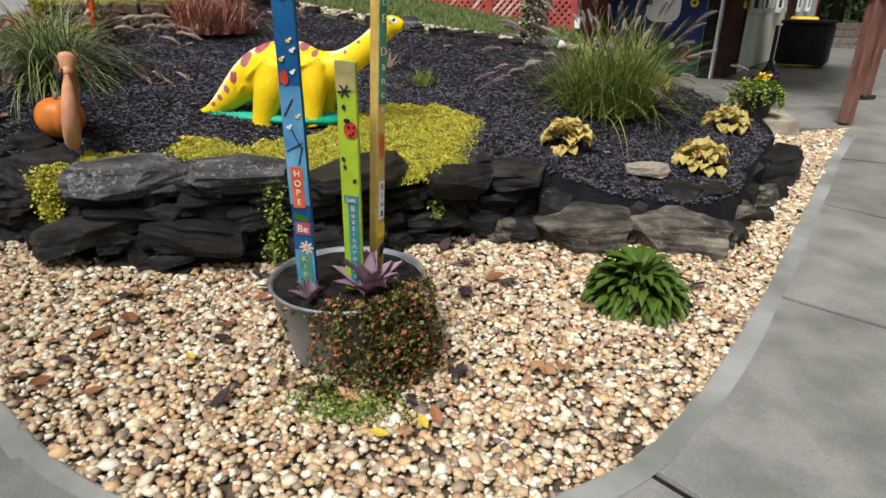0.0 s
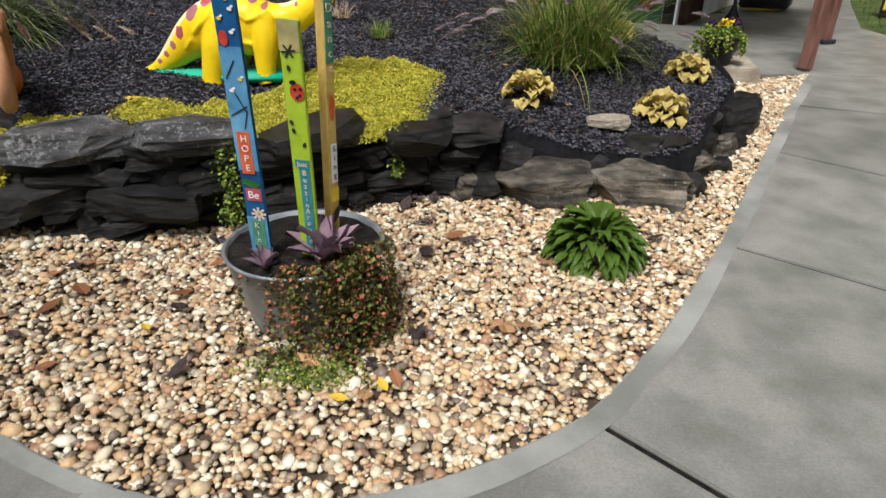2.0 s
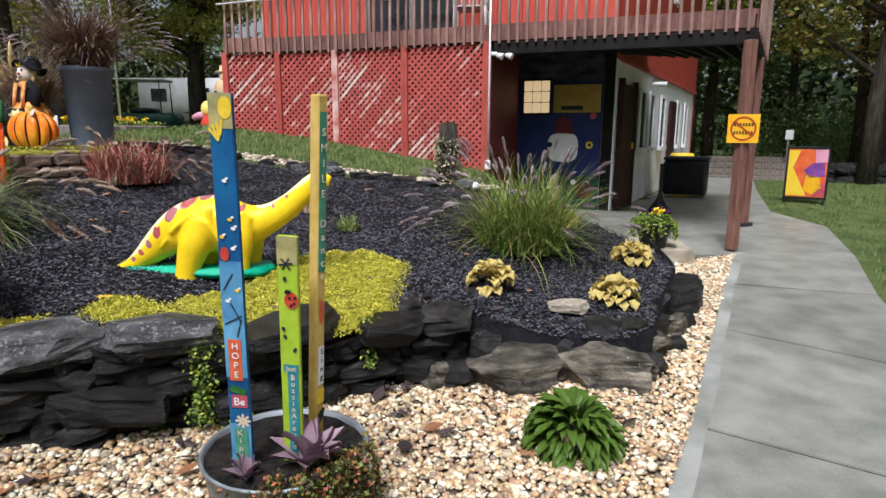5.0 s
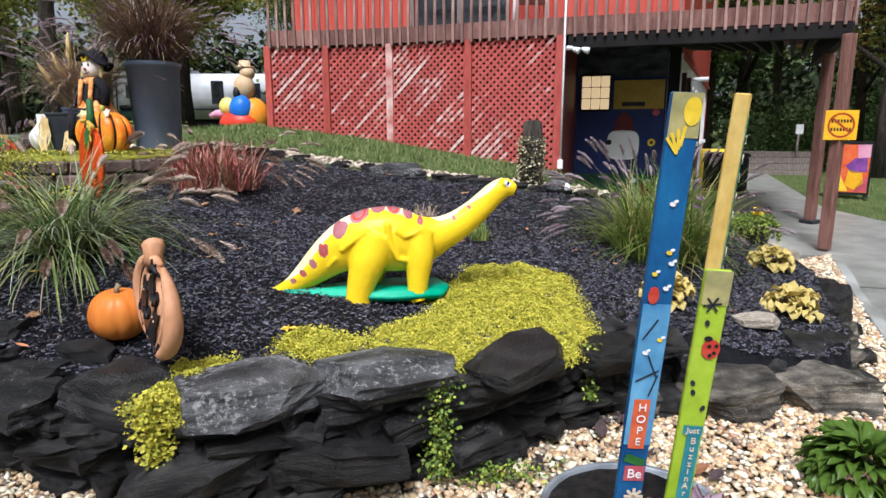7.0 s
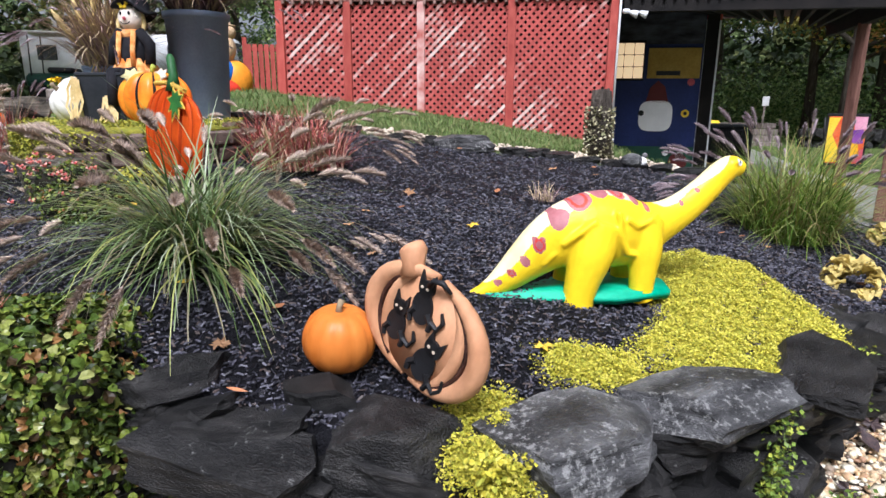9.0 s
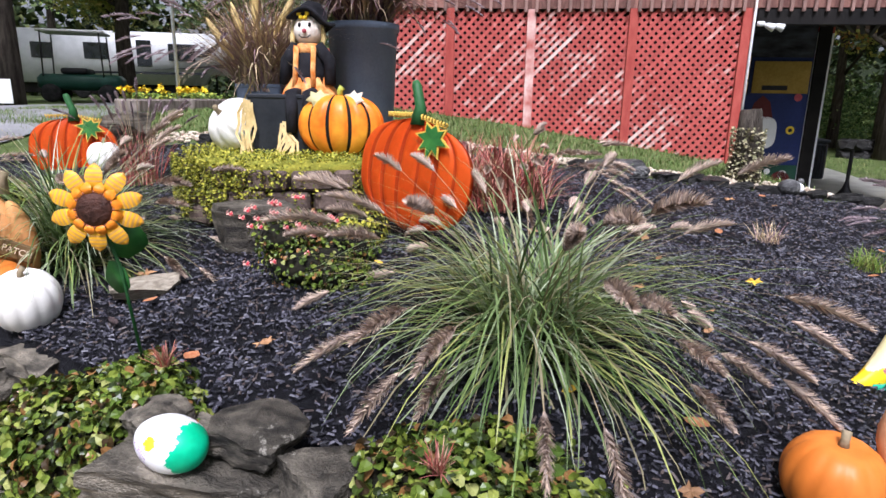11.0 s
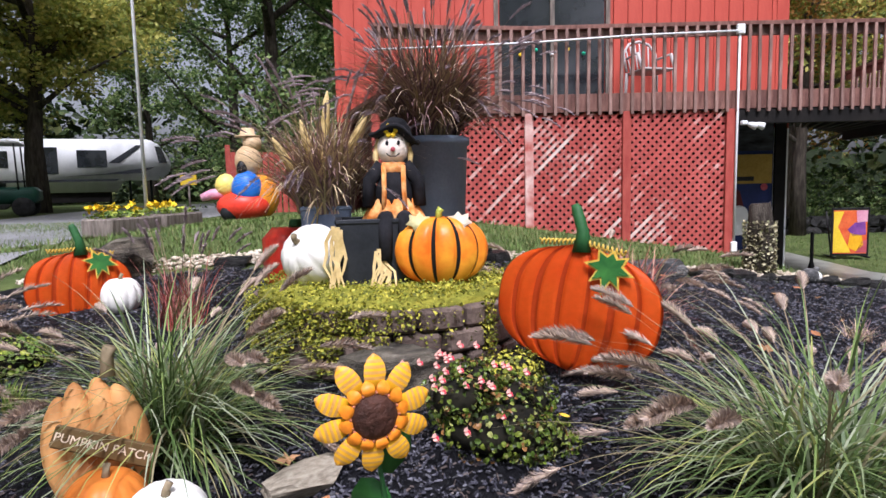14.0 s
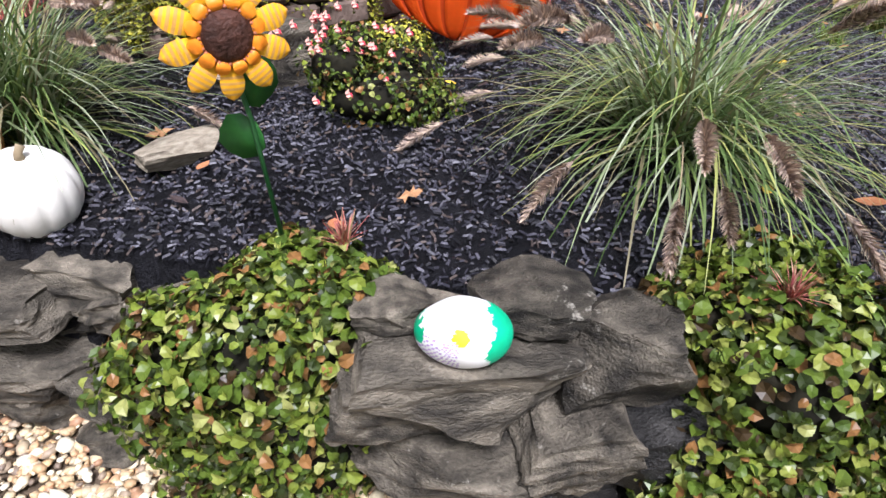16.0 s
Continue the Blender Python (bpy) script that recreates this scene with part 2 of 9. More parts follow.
M_PURPLELEAF = mk("purple_leaves", (0.16, 0.09, 0.13), (0.3, 0.18, 0.22), 0.45, 10, 50, 0, island=[(0.16, 0.1, 0.14), (0.27, 0.18, 0.22), (0.36, 0.14, 0.16), (0.22, 0.13, 0.18), (0.45, 0.32, 0.36)])
M_FALLEN = mk("fallen_leaves", (0.2, 0.09, 0.05), (0.3, 0.14, 0.07), 0.6, 10, 60, 0.2, rand=0.4, island=[(0.16, 0.08, 0.055), (0.3, 0.13, 0.06), (0.1, 0.07, 0.065), (0.36, 0.2, 0.1)])
M_FALLENDARK = mk("wet_dark_leaves", (0.03, 0.026, 0.03), (0.09, 0.06, 0.055), 0.4, 10, 60, 0.2, rand=0.3)
M_FALLENRED = mk("orange_red_leaves", (0.45, 0.13, 0.05), (0.6, 0.3, 0.15), 0.6, 12, 60, 0.2, rand=0.25)
M_FALLENYELLOW = mk("yellow_leaf", (0.6, 0.38, 0.03), (0.66, 0.45, 0.06), 0.5, 12, 60, 0.1)
M_BARK = mk("bark", (0.035, 0.028, 0.022), (0.09, 0.075, 0.06), 0.9, 6, 40, 1.0, depth=0.03, mottle=0.5, stretch=(3, 3, 0.6))
M_LEAF = mk("tree_leaves", (0.06, 0.11, 0.03), (0.12, 0.18, 0.05), 0.5, 2, 20, 0, mottle=0.25, island=[(0.08, 0.14, 0.045), (0.13, 0.21, 0.065), (0.21, 0.3, 0.1), (0.06, 0.11, 0.035), (0.29, 0.37, 0.13)])
M_LEAFYELLOW = mk("yellowing_leaves", (0.2, 0.2, 0.04), (0.35, 0.3, 0.06), 0.5, 2, 20, 0, mottle=0.25, island=[(0.325, 0.35, 0.088), (0.5, 0.475, 0.125), (0.2, 0.25, 0.062), (0.6, 0.525, 0.15), (0.375, 0.413, 0.1)])
M_LEAFORANGE = mk("orange_leaves", (0.4, 0.18, 0.05), (0.5, 0.28, 0.08), 0.5, 2, 20, 0, island=[(0.42, 0.19, 0.05), (0.3, 0.22, 0.05), (0.5, 0.28, 0.09), (0.2, 0.2, 0.05)])
for _m, _k in ((M_LEAF, 0.45), (M_LEAFYELLOW, 0.5), (M_LEAFORANGE, 0.5), (M_BLADE, 0.25), (M_BLADELIME, 0.3), (M_HOSTA, 0.2), (M_CORAL, 0.3)):
    leafy(_m, _k)
M_WOODS = mk("far_woods", (0.02, 0.035, 0.014), (0.05, 0.07, 0.025), 0.8, 0.3, 3, 0, mottle=0.4, island=[(0.02, 0.034, 0.014), (0.04, 0.064, 0.022), (0.07, 0.1, 0.032), (0.1, 0.115, 0.038), (0.026, 0.036, 0.017)])
M_REDWOOD = mk("faded_red_paint", (0.34, 0.058, 0.046), (0.42, 0.09, 0.068), 0.7, 5, 50, 0.3, rand=0.12, mottle=0.2, stretch=(3, 3, 1))
M_REDSLAT = mk("peeling_red_lattice", (0.37, 0.064, 0.054), (0.46, 0.11, 0.092), 0.7, 4, 30, 0.3, rand=0.15, mottle=0.2)
M_PEEL = mk("lattice_paint_peeling", (0.37, 0.064, 0.054), (0.46, 0.11, 0.092), 0.7, 4, 30, 0.3, rand=0.12, mottle=0.2)
_n, _l = M_PEEL.node_tree.nodes, M_PEEL.node_tree.links
_geo, _big, _small = _n.new("ShaderNodeNewGeometry"), _n.new("ShaderNodeTexNoise"), _n.new("ShaderNodeTexNoise")
_big.inputs["Scale"].default_value, _big.inputs["Detail"].default_value = 0.8, 3
_small.inputs["Scale"].default_value, _small.inputs["Detail"].default_value = 9, 5
_sep, _fall, _sum, _edge, _mix = _n.new("ShaderNodeSeparateXYZ"), _n.new("ShaderNodeMapRange"), _n.new("ShaderNodeMath"), _n.new("ShaderNodeMapRange"), _n.new("ShaderNodeMix")
_l.new(_geo.outputs["Position"], _big.inputs["Vector"]), _l.new(_geo.outputs["Position"], _small.inputs["Vector"]), _l.new(_geo.outputs["Position"], _sep.inputs[0])
_fall.inputs["From Min"].default_value, _fall.inputs["From Max"].default_value = 1.1, 2.7
_fall.inputs["To Min"].default_value, _fall.inputs["To Max"].default_value = 0.07, -0.1
_l.new(_sep.outputs["Z"], _fall.inputs["Value"])
_sum.operation = "MULTIPLY_ADD"
_l.new(_small.outputs["Fac"], _sum.inputs[0]), _l.new(_big.outputs["Fac"], _sum.inputs[2])
_sum.inputs[1].default_value = 0.8
_tot = _n.new("ShaderNodeMath")
_l.new(_sum.outputs[0], _tot.inputs[0]), _l.new(_fall.outputs[0], _tot.inputs[1])
_edge.inputs["From Min"].default_value, _edge.inputs["From Max"].default_value = 1.08, 1.34
_oi, _per = _n.new("ShaderNodeObjectInfo"), _n.new("ShaderNodeMath")
_per.operation = "MULTIPLY_ADD"
_per.inputs[1].default_value = 0.3
_l.new(_oi.outputs["Random"], _per.inputs[0]), _l.new(_tot.outputs[0], _per.inputs[2])
_l.new(_per.outputs[0], _edge.inputs["Value"])
_mix.data_type = "RGBA"
_mix.inputs[7].default_value = (0.64, 0.52, 0.46, 1)
_bs = _n["Principled BSDF"]
_l.new(_edge.outputs[0], _mix.inputs[0]), _l.new(_bs.inputs["Base Color"].links[0].from_socket, _mix.inputs[6]), _l.new(_mix.outputs[2], _bs.inputs["Base Color"])
M_REDWORN = mk("worn_pale_lattice", (0.42, 0.1, 0.08), (0.66, 0.5, 0.45), 0.75, 4, 30, 0.3, rand=0.15, mottle=0.2)
M_REDSIDING = mk("red_siding", (0.4, 0.058, 0.04), (0.48, 0.085, 0.058), 0.6, 2, 40, 0.15, mottle=0.12, stretch=(4, 4, 0.6))
M_DECKWOOD = mk("weathered_deck_wood", (0.12, 0.055, 0.045), (0.24, 0.12, 0.095), 0.75, 5, 40, 0.4, rand=0.3, mottle=0.3, stretch=(4, 4, 0.8))
M_RAILWOOD = mk("grey_brown_rail", (0.2, 0.12, 0.1), (0.34, 0.21, 0.18), 0.75, 6, 50, 0.4, rand=0.3, mottle=0.3, stretch=(4, 4, 0.8))
# Near-black for dark parts, and for shade painted under and behind the deck.
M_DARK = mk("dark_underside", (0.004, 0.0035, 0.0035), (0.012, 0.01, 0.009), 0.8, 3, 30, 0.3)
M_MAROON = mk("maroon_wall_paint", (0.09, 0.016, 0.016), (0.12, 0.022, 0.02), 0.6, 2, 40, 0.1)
M_MURAL = mk("dark_blue_mural", (0.012, 0.02, 0.075), (0.02, 0.035, 0.14), 0.55, 1.5, 30, 0.05)
M_MURALSKY = mk("night_sky_mural", (0.008, 0.008, 0.014), (0.07, 0.075, 0.095), 0.55, 3, 14, 0.05, stretch=(1, 1, 3))
M_MURALGREEN = mk("mural_green", (0.012, 0.05, 0.03), (0.02, 0.08, 0.05), 0.55, 3, 30, 0.05)
M_WHITEWALL = mk("white_block_wall", (0.66, 0.68, 0.69), (0.78, 0.79, 0.8), 0.6, 3, 40, 0.15, mottle=0.08)
M_WHITE = mk("white_paint", (0.72, 0.72, 0.71), (0.8, 0.8, 0.79), 0.5, 5, 50, 0.05, mottle=0.06)
M_CHAIR = mk("weathered_plastic", (0.36, 0.33, 0.32), (0.46, 0.42, 0.41), 0.5, 6, 40, 0.05)
M_CREAM = mk("cream", (0.6, 0.48, 0.36), (0.7, 0.58, 0.45), 0.6, 5, 50, 0.05)
M_BLACK = mk("black_paint", (0.008, 0.008, 0.009), (0.02, 0.02, 0.022), 0.45, 5, 50, 0.1)
M_DARKGREY = mk("charcoal_metal", (0.016, 0.018, 0.022), (0.03, 0.033, 0.039), 0.5, 5, 50, 0.15)
M_SLATEPOT = mk("slate_blue_planter", (0.15, 0.19, 0.27), (0.19, 0.24, 0.33), 0.55, 4, 60, 0.2, mottle=0.15)
M_GALV = mk("galvanised_steel", (0.22, 0.24, 0.26), (0.36, 0.39, 0.41), 0.5, 8, 30, 0.08, metal=0.6, mottle=0.12)
M_CHROME = mk("conduit_grey", (0.62, 0.63, 0.64), (0.75, 0.76, 0.77), 0.4, 8, 50, 0.02, metal=0.1)
M_SOIL = mk("potting_soil", (0.005, 0.0045, 0.004), (0.028, 0.023, 0.019), 0.9, 20, 90, 1.0, depth=0.02, mottle=0.5)
M_DINO = mk("yellow_dinosaur_paint", (0.82, 0.55, 0.008), (0.88, 0.63, 0.012), 0.38, 4, 26, 0.35, mottle=0.1, depth=0.01)
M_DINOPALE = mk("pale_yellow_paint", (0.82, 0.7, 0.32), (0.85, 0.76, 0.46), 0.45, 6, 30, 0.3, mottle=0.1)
M_MAUVE = mk("mauve_spot_paint", (0.3, 0.09, 0.1), (0.4, 0.16, 0.17), 0.5, 8, 40, 0.2)
M_REDSPOT = mk("red_spot_paint", (0.45, 0.03, 0.02), (0.5, 0.07, 0.04), 0.5, 8, 40, 0.2)
M_TEAL = mk("teal_green_base", (0.0, 0.3, 0.17), (0.02, 0.4, 0.24), 0.5, 6, 40, 0.2)
M_PUMPKIN = mk("orange_pumpkin_skin", (0.55, 0.15, 0.02), (0.66, 0.22, 0.04), 0.4, 4, 30, 0.08, mottle=0.12, stretch=(1, 1, 0.5))
M_WHITEPUMPKIN = mk("white_pumpkin_skin", (0.72, 0.7, 0.64), (0.82, 0.81, 0.77), 0.45, 5, 30, 0.08, mottle=0.08)
M_ORANGEDEEP = mk("airbrushed_dark_orange", (0.54, 0.055, 0.008), (0.62, 0.08, 0.012), 0.5, 3, 40, 0.06, mottle=0.15)
M_ORANGEMETAL = mk("orange_painted_metal", (0.78, 0.1, 0.008), (0.84, 0.14, 0.014), 0.45, 3, 40, 0.06, mottle=0.12)
M_STRIPEPUMP = mk("glossy_orange_gradient", (0.72, 0.14, 0.008), (0.8, 0.36, 0.03), 0.35, 5, 40, 0.05, mottle=0.1)
M_PLAQUE = mk("tan_pumpkin_plaque", (0.46, 0.22, 0.11), (0.62, 0.33, 0.18), 0.6, 6, 40, 0.2, mottle=0.2, stretch=(1, 1, 0.6))
M_TANWOOD = mk("orange_brown_plaque", (0.42, 0.18, 0.06), (0.55, 0.28, 0.1), 0.65, 6, 40, 0.3, mottle=0.25)
M_SIGNBROWN = mk("brown_sign_board", (0.09, 0.055, 0.02), (0.15, 0.09, 0.035), 0.6, 6, 40, 0.2)
M_STEMGREEN = mk("dark_green_stem", (0.012, 0.07, 0.02), (0.03, 0.11, 0.035), 0.5, 8, 50, 0.15)
M_LEAFMETAL = mk("painted_leaf_green", (0.015, 0.09, 0.02), (0.04, 0.16, 0.03), 0.45, 10, 50, 0.1)
M_LEAFRIM = mk("painted_leaf_yellow", (0.55, 0.34, 0.04), (0.66, 0.44, 0.08), 0.45, 10, 50, 0.1)
M_STEM = mk("dry_stem", (0.16, 0.12, 0.07), (0.3, 0.24, 0.15), 0.8, 12, 60, 0.4)
M_HUSK = mk("corn_husk", (0.5, 0.36, 0.14), (0.68, 0.52, 0.25), 0.7, 10, 50, 0.3)
M_SUNPETAL = mk("sunflower_petal", (0.76, 0.34, 0.01), (0.8, 0.5, 0.02), 0.4, 10, 40, 0.08)
M_SUNSTRIPE = mk("petal_tan_stripe", (0.55, 0.27, 0.06), (0.62, 0.34, 0.1), 0.45, 10, 40, 0.05)
M_SUNORANGE = mk("petal_orange", (0.74, 0.2, 0.012), (0.8, 0.34, 0.02), 0.4, 10, 40, 0.08)
M_SUNDISC = mk("sunflower_disc", (0.03, 0.012, 0.008), (0.075, 0.03, 0.02), 0.6, 25, 90, 0.8)
M_COPPER = mk("coppery_bead", (0.35, 0.1, 0.05), (0.45, 0.16, 0.08), 0.4, 10, 40, 0.05)
M_STAKEBLUE = mk("blue_painted_wood", (0.006, 0.05, 0.17), (0.015, 0.13, 0.3), 0.5, 3, 30, 0.1, stretch=(2, 2, 1))
M_STAKESKY = mk("pale_blue_painted_wood", (0.05, 0.19, 0.38), (0.14, 0.36, 0.55), 0.5, 6, 30, 0.1)
M_STAKELIME = mk("lime_painted_wood", (0.28, 0.42, 0.02), (0.38, 0.52, 0.04), 0.5, 5, 30, 0.1)
M_STAKEOCHRE = mk("ochre_painted_wood", (0.5, 0.32, 0.06), (0.62, 0.44, 0.14), 0.55, 6, 30, 0.15, stretch=(2, 2, 1))
M_STAKETOP = mk("bare_olive_paint", (0.25, 0.24, 0.1), (0.42, 0.36, 0.15), 0.6, 8, 30, 0.2)
M_SIGNRED = mk("sign_red_orange", (0.55, 0.09, 0.03), (0.62, 0.13, 0.05), 0.5, 8, 40, 0.05)
M_SIGNPINK = mk("sign_maroon_pink", (0.4, 0.06, 0.09), (0.48, 0.1, 0.12), 0.5, 8, 40, 0.05)
M_SIGNTEAL = mk("sign_teal", (0.02, 0.17, 0.2), (0.05, 0.26, 0.3), 0.5, 8, 40, 0.05)
M_SIGNGREEN = mk("sign_green", (0.05, 0.2, 0.12), (0.1, 0.3, 0.2), 0.5, 8, 40, 0.05)
M_YELLOW = mk("yellow_paint", (0.7, 0.48, 0.02), (0.78, 0.56, 0.05), 0.45, 6, 40, 0.05)
M_SIGNYELLOW = mk("warning_sign_yellow", (0.72, 0.36, 0.01), (0.78, 0.42, 0.02), 0.4, 5, 40, 0.02)
M_SIGNBAR = mk("sign_dark_red", (0.32, 0.04, 0.012), (0.38, 0.06, 0.02), 0.4, 5, 40, 0.02)
M_BANNER = mk("ochre_banner", (0.3, 0.19, 0.03), (0.38, 0.25, 0.05), 0.6, 5, 40, 0.05)
M_POST = mk("brown_timber_post", (0.13, 0.06, 0.045), (0.22, 0.11, 0.085), 0.7, 5, 40, 0.3, mottle=0.25, stretch=(5, 5, 0.7))
M_DOORMAROON = mk("dark_maroon_door", (0.035, 0.012, 0.012), (0.055, 0.02, 0.018), 0.5, 5, 40, 0.1)
M_GREYWOOD = mk("weathered_grey_wood", (0.12, 0.1, 0.085), (0.26, 0.22, 0.19), 0.85, 6, 40, 0.8, mottle=0.4, stretch=(5, 5, 0.8))
M_BLOCK = mk("tumbled_wall_block", (0.07, 0.05, 0.042), (0.15, 0.11, 0.09), 0.85, 8, 50, 0.8, rand=0.3, mottle=0.35)
M_ASPHALT = mk("asphalt", (0.16, 0.16, 0.165), (0.24, 0.24, 0.245), 0.75, 2, 60, 0.3)
M_RVWHITE = mk("rv_shell", (0.55, 0.56, 0.57), (0.66, 0.67, 0.68), 0.35, 2, 30, 0.02)
M_GLASS = mk("dark_window_glass", (0.012, 0.015, 0.018), (0.03, 0.034, 0.038), 0.08, 2, 10, 0.0, spec=0.8)
M_SKINCLOTH = mk("tan_cloth", (0.78, 0.68, 0.58), (0.82, 0.74, 0.65), 0.8, 12, 80, 0.2)
M_ORANGECLOTH = mk("orange_gingham", (0.62, 0.17, 0.02), (0.78, 0.42, 0.16), 0.8, 18, 60, 0.2, mottle=0.3)
M_BLACKCLOTH = mk("black_cloth", (0.006, 0.006, 0.008), (0.018, 0.018, 0.022), 0.9, 12, 80, 0.3)
M_BLUEVINYL = mk("blue_vinyl", (0.02, 0.13, 0.5), (0.03, 0.18, 0.6), 0.35, 3, 30, 0.02)
M_REDVINYL = mk("red_vinyl", (0.6, 0.035, 0.02), (0.68, 0.06, 0.03), 0.35, 3, 30, 0.02)
M_ORANGEVINYL = mk("orange_vinyl", (0.75, 0.25, 0.02), (0.82, 0.33, 0.03), 0.35, 3, 30, 0.02)
M_YELLOWVINYL = mk("yellow_vinyl", (0.75, 0.6, 0.12), (0.8, 0.68, 0.2), 0.35, 3, 30, 0.02)
M_TANVINYL = mk("tan_vinyl", (0.52, 0.36, 0.2), (0.6, 0.44, 0.27), 0.45, 3, 30, 0.02)
M_GREENPAINT = mk("bright_green_paint", (0.0, 0.38, 0.18), (0.01, 0.5, 0.26), 0.4, 8, 40, 0.03)
M_LILAC = mk("lilac_paint", (0.4, 0.25, 0.55), (0.5, 0.35, 0.62), 0.45, 8, 40, 0.03)
M_PINKFLOWER = mk("coral_pink_petals", (0.6, 0.08, 0.1), (0.75, 0.25, 0.22), 0.5, 12, 50, 0, island=[(0.62, 0.07, 0.1), (0.75, 0.25, 0.2), (0.72, 0.4, 0.34), (0.55, 0.04, 0.07)])
M_YELLOWFLOWER = mk("yellow_pansy_petals", (0.75, 0.5, 0.01), (0.82, 0.6, 0.03), 0.5, 12, 50, 0)
M_PURPLEFLOWER = mk("dark_purple_petals", (0.04, 0.01, 0.06), (0.08, 0.02, 0.1), 0.5, 12, 50, 0)
M_MOSSLEAF = mk("creeping_moss_leaves", (0.2, 0.2, 0.03), (0.4, 0.38, 0.05), 0.6, 10, 60, 0, mottle=0.3,
                island=[(0.24, 0.25, 0.03), (0.38, 0.36, 0.04), (0.14, 0.16, 0.02), (0.46, 0.42, 0.06), (0.09, 0.1, 0.015), (0.3, 0.29, 0.035)])
M_MOSS = mk("moss_carpet", (0.16, 0.17, 0.02), (0.3, 0.28, 0.035), 0.8, 12, 90, 0.8, mottle=0.4)
M_CARTGREEN = mk("golf_cart_green", (0.012, 0.05, 0.035), (0.02, 0.07, 0.05), 0.35, 3, 30, 0.02)
M_TYRE = mk("tyre_rubber", (0.012, 0.012, 0.012), (0.03, 0.03, 0.03), 0.8, 10, 60, 0.3)
M_POSTERRED = mk("poster_red_orange", (0.6, 0.08, 0.03), (0.7, 0.16, 0.05), 0.35, 5, 30, 0.0)
M_POSTERPURPLE = mk("poster_purple", (0.1, 0.03, 0.2), (0.25, 0.08, 0.3), 0.35, 5, 30, 0.0)
M_POSTERPINK = mk("poster_pink", (0.6, 0.25, 0.35), (0.68, 0.35, 0.45), 0.35, 5, 30, 0.0)
M_LAMPGLASS = bpy.data.materials.new("lit_glass_block")
M_LAMPGLASS.use_nodes = True
_b = M_LAMPGLASS.node_tree.nodes["Principled BSDF"]
_b.inputs["Base Color"].default_value = (0.7, 0.62, 0.45, 1)
_b.inputs["Emission Color"].default_value = (1.0, 0.7, 0.36, 1)
_b.inputs["Emission Strength"].default_value = 0.4

# ---- mesh helpers ----
RNG = np.random.default_rng(7)


def thing(name, loc, label, category, group="", rz=0.0, kind=""):
    ob = new(name)
    ob.matrix_basis = pose(*loc, 0, 0, rz)
    ob.empty_display_size = 0.1
    return tagged(ob, label, category, group, kind)


def smooth(me, on=True):
    me.polygons.foreach_set("use_smooth", [on] * len(me.polygons))


def part(name, bm, material, parent=None, label="", soft=True):
    """Links a bmesh as one mesh object under a thing or a part."""
    me = bpy.data.meshes.new(name)
    bm.to_mesh(me)
    bm.free()
    smooth(me, soft)
    for m in material if isinstance(material, (list, tuple)) else [material]:
        me.materials.append(m)
    ob = new(name, me)
    ob.parent = parent
    return tagged(ob, label)


def raw(name, verts, faces, material, parent=None, label="", soft=False, idx=None):
    """Links arrays of points and faces as one mesh object."""
    me = bpy.data.meshes.new(name)
    verts, faces = np.asarray(verts, dtype=np.float32), np.asarray(faces, dtype=np.int32)
    me.vertices.add(len(verts))
    me.vertices.foreach_set("co", verts.ravel())
    k = faces.shape[1]
    me.loops.add(faces.size)
    me.loops.foreach_set("vertex_index", faces.ravel())
    me.polygons.add(len(faces))
    me.polygons.foreach_set("loop_start", np.arange(0, faces.size, k, dtype=np.int32))
    me.polygons.foreach_set("loop_total", np.full(len(faces), k, dtype=np.int32))
    for m in material if isinstance(material, (list, tuple)) else [material]:
        me.materials.append(m)
    if idx is not None:
        me.polygons.foreach_set("material_index", np.asarray(idx, dtype=np.int32))
    me.update(calc_edges=True)
    smooth(me, soft)
    ob = new(name, me)
    ob.parent = parent
    return tagged(ob, label)


def again(ob, parent, m, name=None):
    """Another piece on the same mesh."""
    o = bpy.data.objects.new(name or ob.name.split(".")[0], ob.data)
    scene.collection.objects.link(o)
    o.parent = parent
    o.matrix_basis = m
    return o


def box(sx, sy, sz, at=(0, 0, 0), bevel=0.004, m=None, bm=None):
    """A bevelled box centred at a place."""
    out = bm or bmesh.new()
    t = bmesh.new()
    bmesh.ops.create_cube(t, size=1, matrix=Matrix.Diagonal((sx, sy, sz, 1)))
    if bevel:
        bmesh.ops.bevel(t, geom=t.edges[:], offset=min(bevel, 0.4 * min(sx, sy, sz)), segments=1, affect="EDGES")
    t.transform(Matrix.Translation(at) if m is None else m)
    return merge(out, t)


def merge(out, t, index=None):
    """Adds bmesh t to bmesh out."""
    if index is not None:
        for f in t.faces:
            f.material_index = index
    me = bpy.data.meshes.new("t")
    t.to_mesh(me)
    t.free()
    out.from_mesh(me)
    bpy.data.meshes.remove(me)
    return out


